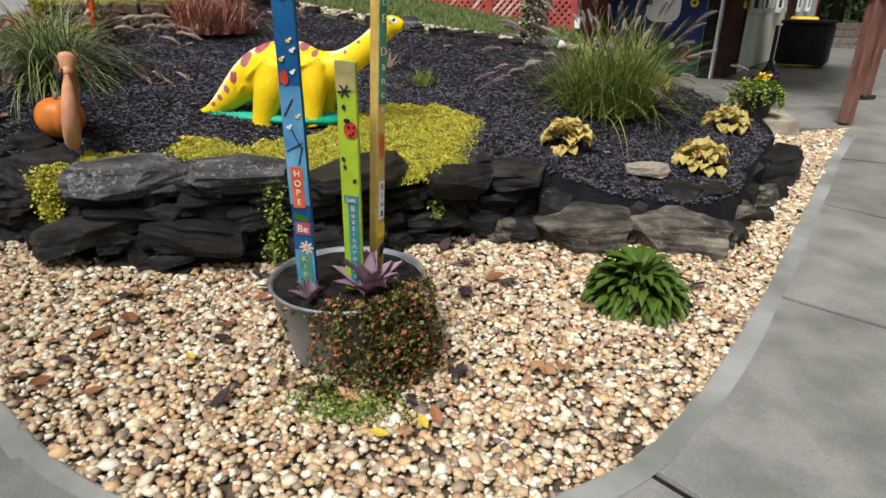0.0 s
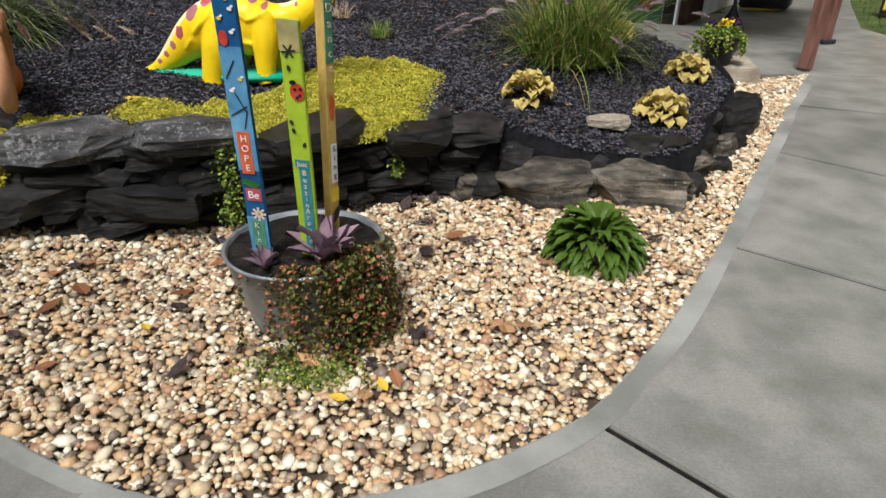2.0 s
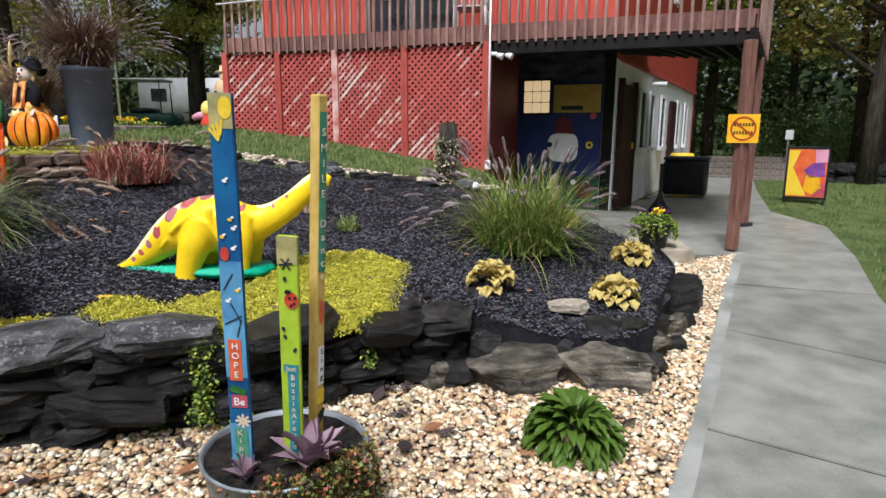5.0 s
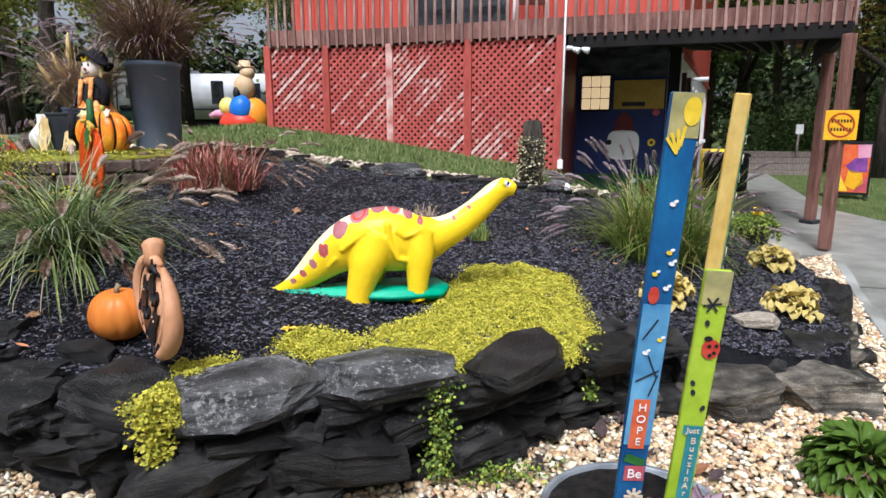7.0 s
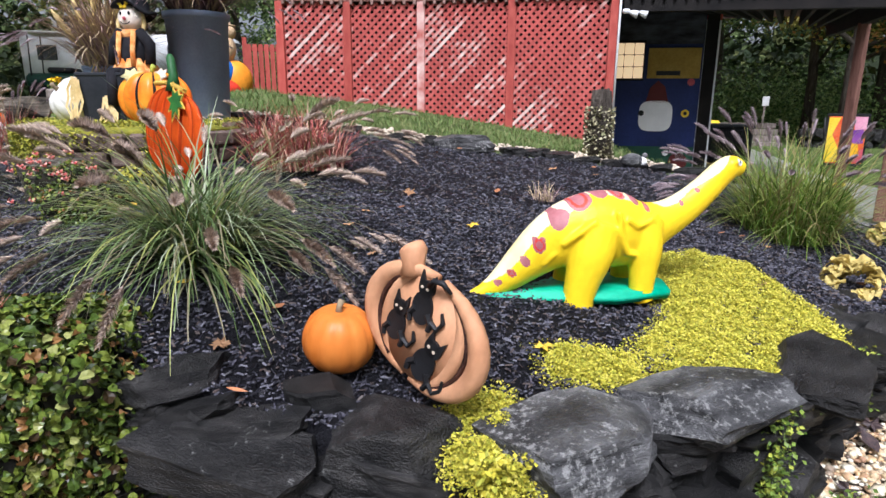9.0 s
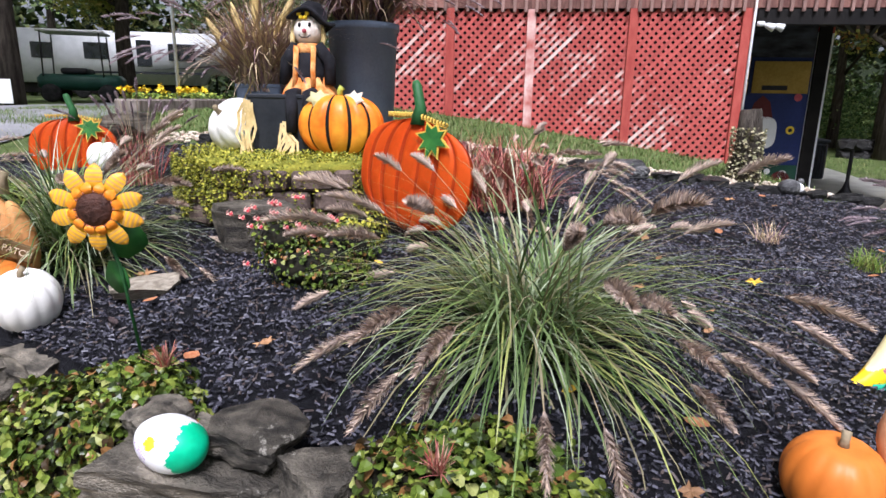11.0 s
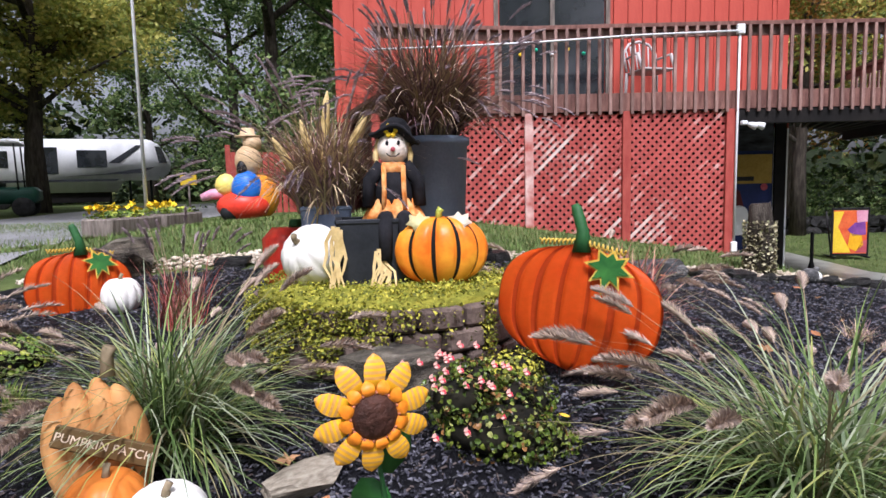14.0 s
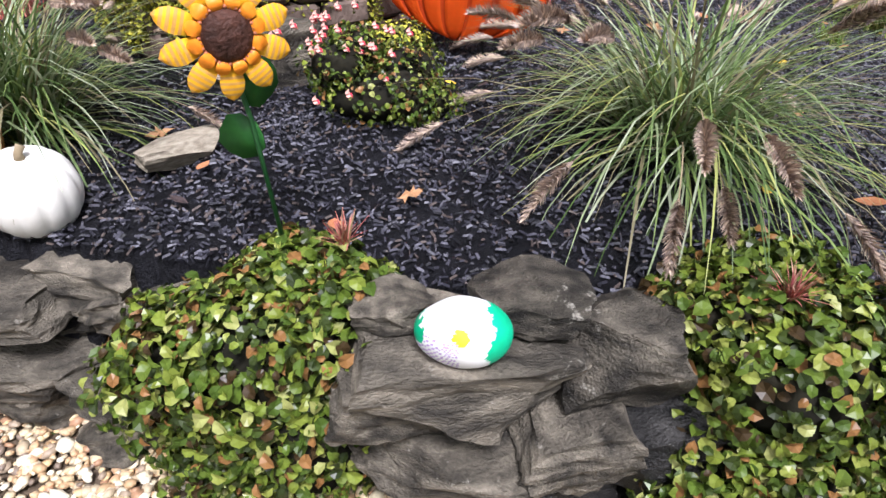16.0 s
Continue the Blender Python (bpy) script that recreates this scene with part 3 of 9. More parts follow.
def tube(points, radii, sides=8, bm=None, cap=True, flat=1.0):
    """A tube through points with its own radius at each."""
    out = bm or bmesh.new()
    pts = [Vector(p) for p in points]
    rings = []
    side = None
    for i, p in enumerate(pts):
        d = (pts[min(i + 1, len(pts) - 1)] - pts[max(i - 1, 0)]).normalized()
        if side is None:
            side = d.orthogonal().normalized()
        side = (side - d * side.dot(d)).normalized()
        up = d.cross(side)
        r = radii[i] if isinstance(radii, (list, tuple)) else radii
        rings.append([out.verts.new(p + side * math.cos(a) * r + up * math.sin(a) * r * flat) for a in [2 * math.pi * k / sides for k in range(sides)]])
    for a, b in zip(rings, rings[1:]):
        for k in range(sides):
            out.faces.new((a[k], a[(k + 1) % sides], b[(k + 1) % sides], b[k]))
    if cap:
        out.faces.new(rings[0][::-1])
        out.faces.new(rings[-1])
    return out


def lathe(profile, sides=32, bm=None, ribs=0, depth=0.0, cap=False):
    """A turned shape from (radius, height) pairs, with ribs round it if wanted."""
    out = bm or bmesh.new()
    rings = []
    for r, z in profile:
        ring = []
        for k in range(sides):
            a = 2 * math.pi * k / sides
            rr = r * (1 - depth * abs(math.cos(a * ribs / 2)) ** 6) if ribs else r
            ring.append(out.verts.new((rr * math.cos(a), rr * math.sin(a), z)))
        rings.append(ring)
    for a, b in zip(rings, rings[1:]):
        for k in range(sides):
            out.faces.new((a[k], a[(k + 1) % sides], b[(k + 1) % sides], b[k]))
    if cap:
        out.faces.new(rings[0][::-1])
        out.faces.new(rings[-1])
    return out


def ball(r, at=(0, 0, 0), scale=(1, 1, 1), sub=2, bm=None):
    out = bm or bmesh.new()
    t = bmesh.new()
    bmesh.ops.create_icosphere(t, subdivisions=sub, radius=r, matrix=Matrix.Translation(at) @ Matrix.Diagonal((*scale, 1)))
    return merge(out, t)


def slab_shape(outline, thick, bm=None, bevel=0.0, m=None):
    """A flat outline in xz (y is the depth) given thickness."""
    out = bm or bmesh.new()
    t = bmesh.new()
    vs = [t.verts.new((x, 0, z)) for x, z in outline]
    f = t.faces.new(vs)
    r = bmesh.ops.extrude_face_region(t, geom=[f])
    bmesh.ops.translate(t, verts=[v for v in r["geom"] if isinstance(v, bmesh.types.BMVert)], vec=(0, thick, 0))
    bmesh.ops.recalc_face_normals(t, faces=t.faces)
    if bevel:
        bmesh.ops.bevel(t, geom=t.edges[:], offset=bevel, segments=2, affect="EDGES")
    if m is not None:
        t.transform(m)
    return merge(out, t)


def letters(body, size, material, parent, m, name="lettering", label=""):
    """Writing in the built-in font, as a thin mesh."""
    cu = bpy.data.curves.new(name, "FONT")
    cu.body, cu.size, cu.extrude, cu.align_x, cu.align_y = body, size, 0.0008, "CENTER", "CENTER"
    tmp = new("t", cu)
    me = bpy.data.meshes.new_from_object(tmp.evaluated_get(bpy.context.evaluated_depsgraph_get()))
    bpy.data.objects.remove(tmp)
    bpy.data.curves.remove(cu)
    me.materials.clear()
    me.materials.append(material)
    ob = new(name, me)
    ob.parent = parent
    ob.matrix_basis = m
    return tagged(ob, label)


def sstep(a, b, x):
    t = np.clip((x - a) / (b - a), 0, 1)
    return t * t * (3 - 2 * t)


def blades(count, spread, length, width, arch, seed, stiff=0.0, seg=6, lean=(0.1, 1.2), az=None):
    """Arching grass blades from a tuft: points and quads."""
    g = np.random.default_rng(seed)
    vs, fs = [], []
    for i in range(count):
        a = g.uniform(0, 2 * math.pi) if az is None else g.normal(az, 0.6)
        L = length * g.uniform(0.55, 1.1)
        w = width * g.uniform(0.7, 1.2)
        th = g.uniform(*lean) * (0.35 + 0.65 * g.random())
        k = arch * g.uniform(0.5, 1.4)
        r0 = spread * math.sqrt(g.random())
        b = g.uniform(0, 2 * math.pi)
        p = np.array([r0 * math.cos(b), r0 * math.sin(b), 0.0])
        side = np.array([-math.sin(a), math.cos(a), 0.0])
        base = len(vs)
        for s in range(seg + 1):
            f = s / seg
            ww = w * (1 - f ** 2.2) * 0.5 + 0.0004
            vs.append(p - side * ww)
            vs.append(p + side * ww)
            if s < seg:
                fs.append((base + 2 * s, base + 2 * s + 1, base + 2 * s + 3, base + 2 * s + 2))
            ang = th + k * f
            p = p + L / seg * np.array([math.cos(a) * math.sin(ang), math.sin(a) * math.sin(ang), math.cos(ang)])
    return np.array(vs), np.array(fs)


def leaves(centres, size, seed, aspect=1.6, droop=0.0, up=0.5, cup=0.25):
    """Small folded leaves, four points and two triangles each, at centres."""
    g = np.random.default_rng(seed)
    n = len(centres)
    c = np.asarray(centres)
    nrm = g.normal(size=(n, 3))
    nrm[:, 2] = np.abs(nrm[:, 2]) + up
    nrm /= np.linalg.norm(nrm, axis=1)[:, None]
    t = np.cross(nrm, g.normal(size=(n, 3)))
    t /= np.linalg.norm(t, axis=1)[:, None] + 1e-9
    t[:, 2] -= droop
    t /= np.linalg.norm(t, axis=1)[:, None] + 1e-9
    b = np.cross(nrm, t)
    s = (size * g.uniform(0.6, 1.3, n))[:, None]
    w = s / aspect * 0.5
    v = np.stack([c - t * s * 0.5, c + b * w + nrm * w * cup, c + t * s * 0.5, c - b * w + nrm * w * cup], 1).reshape(-1, 3)
    i = np.arange(n)[:, None] * 4
    f = np.concatenate([i + [0, 1, 2], i + [0, 2, 3]], 0)
    return v, f


def round_leaves(centres, out, size, seed, aspect=1.35, tilt=0.7):
    """Rounded, folded leaves that lie over each other along the outward way."""
    g = np.random.default_rng(seed)
    n = len(centres)
    c = np.asarray(centres)
    nrm = np.asarray(out) + g.normal(0, tilt, (n, 3)) + (0, 0, 0.35)
    nrm /= np.linalg.norm(nrm, axis=1)[:, None] + 1e-9
    t = np.cross(nrm, g.normal(size=(n, 3)))
    t /= np.linalg.norm(t, axis=1)[:, None] + 1e-9
    b = np.cross(nrm, t)
    s = (size * g.uniform(0.6, 1.3, n))[:, None]
    w = s / aspect * 0.5
    lift = nrm * w * 0.35
    dip = nrm * s * -0.12
    v = np.stack([c - t * s * 0.5 + dip, c - t * s * 0.2 + b * w * 0.85 + lift, c + t * s * 0.2 + b * w * 0.95 + lift, c + t * s * 0.46 + b * w * 0.35 + dip,
                  c + t * s * 0.46 - b * w * 0.35 + dip, c + t * s * 0.2 - b * w * 0.95 + lift, c - t * s * 0.2 - b * w * 0.85 + lift, c], 1).reshape(-1, 3)
    i = np.arange(n)[:, None] * 8
    f = np.concatenate([i + [0, 1, 7], i + [1, 2, 7], i + [2, 3, 7], i + [3, 4, 7], i + [4, 5, 7], i + [5, 6, 7], i + [6, 0, 7]], 0)
    return v, f


def plumes(stems, seed, length=0.13, r=0.014, hairs=70):
    """Bottlebrush seed heads: bristles round each stem's end (place, direction)."""
    g = np.random.default_rng(seed)
    vs, fs = [], []
    for p, d in stems:
        p, d = np.array(p), np.array(d) / np.linalg.norm(d)
        a = np.cross(d, [0.3, 0.5, 0.8])
        a /= np.linalg.norm(a)
        b = np.cross(d, a)
        L = length * g.uniform(0.7, 1.25)
        sag = np.array([0, 0, -0.25 * L])
        for h in range(hairs):
            f = g.random()
            th = g.uniform(0, 2 * math.pi)
            rr = r * (0.45 + 0.75 * math.sin(math.pi * min(1, f * 0.95 + 0.08)))
            o = a * math.cos(th) + b * math.sin(th)
            q = p + d * L * f + sag * f * f
            e = q + o * rr + d * L * 0.16
            s = np.cross(o, d) * 0.0036
            k = len(vs)
            vs += [q - s, q + s, e]
            fs.append((k, k + 1, k + 2))
    return np.array(vs), np.array(fs)

# ---- ground ----
WALL = [(-7.6, 6.4), (-6.2, 5.5), (-5.0, 4.68), (-4.45, 4.15), (-3.95, 3.72), (-3.5, 3.42), (-2.9, 3.05), (-2.3, 2.78), (-1.6, 2.62), (-1.1, 2.74), (-0.6, 2.9), (0.0, 3.3), (0.5, 3.55)]
LOWROCKS = [(0.5, 3.55), (0.9, 3.42), (1.5, 3.38), (1.9, 3.48), (2.15, 3.78), (2.3, 4.2), (2.55, 4.62), (2.75, 5.0), (2.7, 5.5)]
HILL = WALL + LOWROCKS[1:] + [(2.35, 6.1), (1.95, 6.9), (1.6, 7.7), (1.75, 9.4), (6.0, 16.0), (9.0, 40.0), (9.0, 300.0), (-300.0, 300.0), (-300.0, 40.0), (-30.0, 16.0)]
BED = WALL + LOWROCKS[1:] + [(2.35, 6.1), (1.75, 6.75), (0.9, 6.95), (0.2, 6.95), (-0.9, 7.05), (-2.0, 7.3), (-3.3, 7.55), (-4.6, 8.0), (-5.9, 8.3), (-7.2, 7.8)]


def poly_dist(px, py, poly):
    """Distance to a closed outline, positive inside."""
    px, py = np.asarray(px, float), np.asarray(py, float)
    d = np.full(px.shape, 1e9)
    inside = np.zeros(px.shape, bool)
    for (x0, y0), (x1, y1) in zip(poly, poly[1:] + poly[:1]):
        ex, ey = x1 - x0, y1 - y0
        t = np.clip(((px - x0) * ex + (py - y0) * ey) / (ex * ex + ey * ey), 0, 1)
        d = np.minimum(d, np.hypot(px - x0 - t * ex, py - y0 - t * ey))
        cross = ((y0 > py) != (y1 > py)) & (px < (x1 - x0) * (py - y0) / ((y1 - y0) if y1 != y0 else 1e-9) + x0)
        inside ^= cross
    return np.where(inside, d, -d)


def low(x, y):
    """The foot of the slope: gravel, paths and the lower lawn."""
    return 0.055 * np.clip(np.asarray(y) - 2.9, 0, 8) * sstep(0.2, 2.4, np.asarray(x)) + 0.065 * np.clip(-np.asarray(x) - 1.0, 0, 6)


def hill(x, y):
    """The planted slope and the upper lawn."""
    x, y = np.asarray(x, float), np.asarray(y, float)
    a = np.where(x > -3.0, -0.1 * (np.minimum(x, 3.2) + 1.1), 0.19 + 0.09 * (np.maximum(x, -7.0) + 3.0))
    z = 0.63 + a + 0.15 * (np.minimum(y, 9.6) - 3.55) - 0.08 * sstep(0.3, 1.3, x) * sstep(7.0, 4.5, y)
    z = z - 0.12 * np.exp(-((x + 2.3) ** 2 / 0.6 + (y - 3.0) ** 2 / 0.35))
    return z + (1.5 - z) * sstep(8.6, 12.5, y)


def terrain(x, y):
    m = sstep(0.1, 0.32, poly_dist(x, y, HILL))
    return low(x, y) * (1 - m) + hill(x, y) * m


def gz(x, y):
    return float(terrain(np.array([x]), np.array([y]))[0])


def bz(x, y):
    """The mulch surface."""
    return float(hill(np.array([x]), np.array([y]))[0])


def grid_sheet(name, xs, ys, zfun, material, keep=None, label="", category="", kind="structure", parent=None):
    X, Y = np.meshgrid(xs, ys, indexing="ij")
    Z = zfun(X, Y)
    nx, ny = X.shape
    idx = np.arange(nx * ny).reshape(nx, ny)
    f = np.stack([idx[:-1, :-1], idx[1:, :-1], idx[1:, 1:], idx[:-1, 1:]], -1).reshape(-1, 4)
    v = np.stack([X, Y, Z], -1).reshape(-1, 3)
    if keep is not None:
        k = keep(X, Y).reshape(-1)
        f = f[k[f].all(axis=1)]
        used = np.unique(f)
        remap = np.zeros(len(v), int)
        remap[used] = np.arange(len(used))
        v, f = v[used], remap[f]
    ob = raw(name, v, f, material, parent, soft=True)
    return tagged(ob, label, category, "", kind)


far_axis = np.concatenate([np.linspace(-260, -12, 22), np.arange(-11.5, 11.6, 0.25), np.linspace(12, 260, 22)])
far_axis_y = np.concatenate([np.linspace(-60, -2, 12), np.arange(-1.5, 14.1, 0.25), np.linspace(15, 260, 30)])


def ground_z(x, y):
    bed = sstep(0.0, 0.25, poly_dist(x, y, BED))
    return terrain(x, y) - 0.05 * bed - 0.04 * sstep(0.3, -0.1, poly_dist(x, y, HILL)) * (np.abs(x) < 30)


grid_sheet("ground", far_axis, far_axis_y, ground_z, M_GRASSGROUND, None, "sparse green lawn with bare soil patches", "ground")
grid_sheet("mulch_bed", np.arange(-7.6, 3.0, 0.06), np.arange(2.5, 8.4, 0.06),
           lambda x, y: hill(x, y) + 0.012 * np.sin(x * 9 + np.sin(y * 7)) * np.cos(y * 8 + x * 3) - 0.35 * sstep(0.12, 0.0, poly_dist(x, y, BED)),
           M_MULCHBED, lambda x, y: poly_dist(x, y, BED) > 0.0, "sloping bed of black dyed wood mulch", "mulch bed")

# wood chips over the mulch, thickest where the path runs by
g = np.random.default_rng(11)
N = 165000
cx, cy = g.uniform(-6.6, 2.9, N), g.uniform(2.6, 8.0, N)
ok = (poly_dist(cx, cy, BED) > 0.1) & (g.random(N) < np.where(cy < 5.2, 1.0, 0.45))
cx, cy = cx[ok], cy[ok]
n = len(cx)
cz = hill(cx, cy) + 0.012 * np.sin(cx * 9 + np.sin(cy * 7)) * np.cos(cy * 8 + cx * 3) + g.uniform(0.0, 0.012, n)
ang, tilt, L, W = g.uniform(0, np.pi, n), g.normal(0, 0.3, n), g.uniform(0.005, 0.017, n), g.uniform(0.002, 0.0048, n)
d = np.stack([np.cos(ang) * np.cos(tilt), np.sin(ang) * np.cos(tilt), np.sin(tilt)], -1)
s = np.stack([-np.sin(ang), np.cos(ang), g.normal(0, 0.4, n)], -1)
up = np.cross(d, s)
c = np.stack([cx, cy, cz], -1)
cv = np.stack([c - d * L[:, None] - s * W[:, None], c - d * L[:, None] + s * W[:, None], c + d * L[:, None] + s * W[:, None] * 0.7, c + d * L[:, None] - s * W[:, None] * 0.7, c + up * 0.006 - d * L[:, None] * 0.8, c + up * 0.006 + d * L[:, None] * 0.8], 1).reshape(-1, 3)
i = np.arange(n)[:, None] * 6
cf = np.concatenate([i + [0, 4, 1], i + [0, 3, 5], i + [0, 5, 4], i + [1, 4, 5], i + [1, 5, 2], i + [2, 5, 3]], 0)
tagged(raw("mulch_chips", cv, cf, M_CHIP), "scattered black wood chips covering the bed", "mulch", "", "stuff")

# ---- concrete walk and its gravel border ----
CURB = [(-7.5, 5.3), (-6.0, 4.3), (-4.9, 3.35), (-3.8, 2.6), (-2.8, 2.12), (-1.9, 1.76), (-1.25, 1.42), (-0.84, 1.17), (-0.41, 1.015), (-0.1, 0.97), (0.18, 1.0), (0.6, 1.155), (1.01, 1.43), (1.36, 1.91), (1.7, 2.48), (1.95, 2.92), (2.7, 4.3), (3.35, 5.5), (4.0, 6.62)]


def along(poly, n):
    """Evenly spread places along a line, smoothed."""
    p = np.array(poly)
    s = np.concatenate([[0], np.cumsum(np.hypot(*np.diff(p, axis=0).T))])
    t = np.linspace(0, s[-1], n)
    q = np.stack([np.interp(t, s, p[:, 0]), np.interp(t, s, p[:, 1])], -1)
    k = np.ones(5) / 5
    r = q.copy()
    for a in (0, 1):
        r[2:-2, a] = np.convolve(q[:, a], k, "valid")
    return r


CURVE = along(CURB, 240)
GRAVEL = [tuple(p) for p in CURVE[::4]] + [(4.0, 6.62), (3.2, 6.3), (2.9, 5.6)] + LOWROCKS[::-1] + WALL[::-1][1:]
grid_sheet("gravel_bed", np.arange(-7.6, 4.2, 0.08), np.arange(0.9, 6.8, 0.08), lambda x, y: low(x, y) - 0.014, M_GRAVELBED,
           lambda x, y: poly_dist(x, y, GRAVEL) > -0.3, "brown gravel bed under river pebbles", "gravel")


def walk_z(x, y):
    return float(low(np.array([x]), np.array([y]))[0]) + 0.012


# slabs, one between each pair of joints
JOINTS = [((-7.5, 5.3), (-8.6, 4.0)), ((-4.9, 3.35), (-6.0, 1.4)), ((-2.8, 2.12), (-3.7, 0.2)), ((-1.9, 1.76), (-2.8, -0.2)), ((-0.41, 1.015), (-1.5, -0.9)), ((0.18, 1.0), (0.75, -1.4)), ((1.01, 1.43), (2.5, 0.13)), ((1.9, 2.85), (3.0, 2.04)),
          ((2.68, 4.33), (3.85, 3.44)), ((3.35, 5.5), (4.6, 5.1)), ((4.0, 6.62), (5.35, 6.5))]
for (j0, o0), (j1, o1) in zip(JOINTS, JOINTS[1:]):
    k0 = int(np.argmin(np.hypot(*(CURVE - j0).T)))
    k1 = int(np.argmin(np.hypot(*(CURVE - j1).T)))
    inner = [tuple(CURVE[k]) for k in range(k0, k1 + 1)]
    outline = inner + [o1, o0]
    c = np.mean(outline, axis=0)
    bm = bmesh.new()
    a0, a1 = Vector(inner[0]), Vector(inner[-1])
    top = []
    for q in outline:
        p = Vector(q)
        # pull in from the joints so that a dark gap stays between slabs
        for e0, e1 in ((Vector(j0), Vector(o0)), (Vector(j1), Vector(o1))):
            ed = (e1 - e0).normalized()
            nn = Vector((-ed.y, ed.x))
            if (Vector(c) - e0).dot(nn) < 0:
                nn = -nn
            dist = (p - e0).dot(nn)
            if dist < 0.009:
                p = p + nn * (0.009 - dist)
        top.append(bm.verts.new((p.x, p.y, walk_z(p.x, p.y))))
    f = bm.faces.new(top)
    r = bmesh.ops.extrude_face_region(bm, geom=[f])
    bmesh.ops.translate(bm, verts=[v for v in r["geom"] if isinstance(v, bmesh.types.BMVert)], vec=(0, 0, -0.1))
    bmesh.ops.recalc_face_normals(bm, faces=bm.faces)
    bmesh.ops.bevel(bm, geom=[e for e in bm.edges if all(v.co.z > walk_z(v.co.x, v.co.y) - 0.02 for v in e.verts)], offset=0.006, segments=2, affect="EDGES")
    tagged(part("pavement_slab", bm, M_CONCRETE, None, soft=False), "damp grey concrete walkway slab with curved edge", "pavement", "walkway slabs", "structure")
# paler trowelled band along the inner edge
bm = bmesh.new()
cu = CURVE[95:236]
prev = None
for k in range(len(cu)):
    d = Vector(cu[min(k + 1, len(cu) - 1)] - cu[max(k - 1, 0)]).normalized()
    nrm = Vector((d.y, -d.x))
    a, b = Vector(cu[k]) + nrm * 0.014, Vector(cu[k]) + nrm * (0.1 + 0.006 * math.sin(k * 0.3))
    pair = (bm.verts.new((a.x, a.y, walk_z(a.x, a.y) + 0.004)), bm.verts.new((b.x, b.y, walk_z(b.x, b.y) + 0.004)))
    if prev:
        bm.faces.new((prev[0], prev[1], pair[1], pair[0]))
    prev = pair
tagged(part("pavement_edge_band", bm, M_CURB), "pale trowelled edge band of the concrete walk", "pavement", "", "structure")
# the walk under the deck and on to the far steps, and a wide apron behind
pts = [(4.0, 6.62), (5.35, 6.5), (6.1, 8.2), (5.95, 9.4), (7.3, 12.4), (8.9, 15.6), (7.6, 16.2), (3.5, 9.6), (2.7, 7.9), (2.75, 7.3), (3.3, 6.55)]
bm = bmesh.new()
f = bm.faces.new([bm.verts.new((x, y, walk_z(x, y))) for x, y in pts])
r = bmesh.ops.extrude_face_region(bm, geom=[f])
bmesh.ops.translate(bm, verts=[v for v in r["geom"] if isinstance(v, bmesh.types.BMVert)], vec=(0, 0, -0.08))
bmesh.ops.recalc_face_normals(bm, faces=bm.faces)
bmesh.ops.triangulate(bm, faces=bm.faces[:])
tagged(part("pavement_walk", bm, M_CONCRETE, None, soft=False), "smooth grey concrete walk leading under the deck", "pavement", "", "structure")
APRON = [(-9.5, 3.6), (-8.6, 3.95), (-6.05, 1.35), (-3.75, 0.15), (-1.55, -0.95), (0.75, -1.45), (2.55, 0.1), (3.05, 1.95), (3.6, 2.2), (4.2, -3.5), (-9.5, -3.5)]
grid_sheet("pavement_apron", np.arange(-9.5, 4.3, 0.1), np.arange(-3.5, 4.1, 0.1), lambda x, y: low(x, y) + 0.008, M_CONCRETE, lambda x, y: poly_dist(x, y, APRON) > -0.1, "smooth grey concrete apron beside the walk", "pavement")
# dark tooled joints between the slabs
for k, (j0, o0) in enumerate(JOINTS):
    a, b = Vector(j0), Vector(o0)
    d = (b - a).normalized()
    nn = Vector((-d.y, d.x)) * 0.012
    a = a + d * 0.02
    bm = bmesh.new()
    prev = None
    for q in range(9):
        p = a + (b - a) * (q / 8)
        pair = [bm.verts.new((p.x + e * nn.x, p.y + e * nn.y, walk_z(p.x, p.y) - 0.007)) for e in (-1, 1)]
        if prev:
            bm.faces.new((prev[0], prev[1], pair[1], pair[0]))
        prev = pair
    tagged(part("pavement_joint", bm, M_SOIL), "dark tooled joint filled with grit", "pavement", "walkway joints", "structure")

# river pebbles
ico = bmesh.new()
bmesh.ops.create_icosphere(ico, subdivisions=1, radius=1)
iv = np.array([v.co for v in ico.verts])
ifc = np.array([[v.index for v in f.verts] for f in ico.faces])
ico.free()


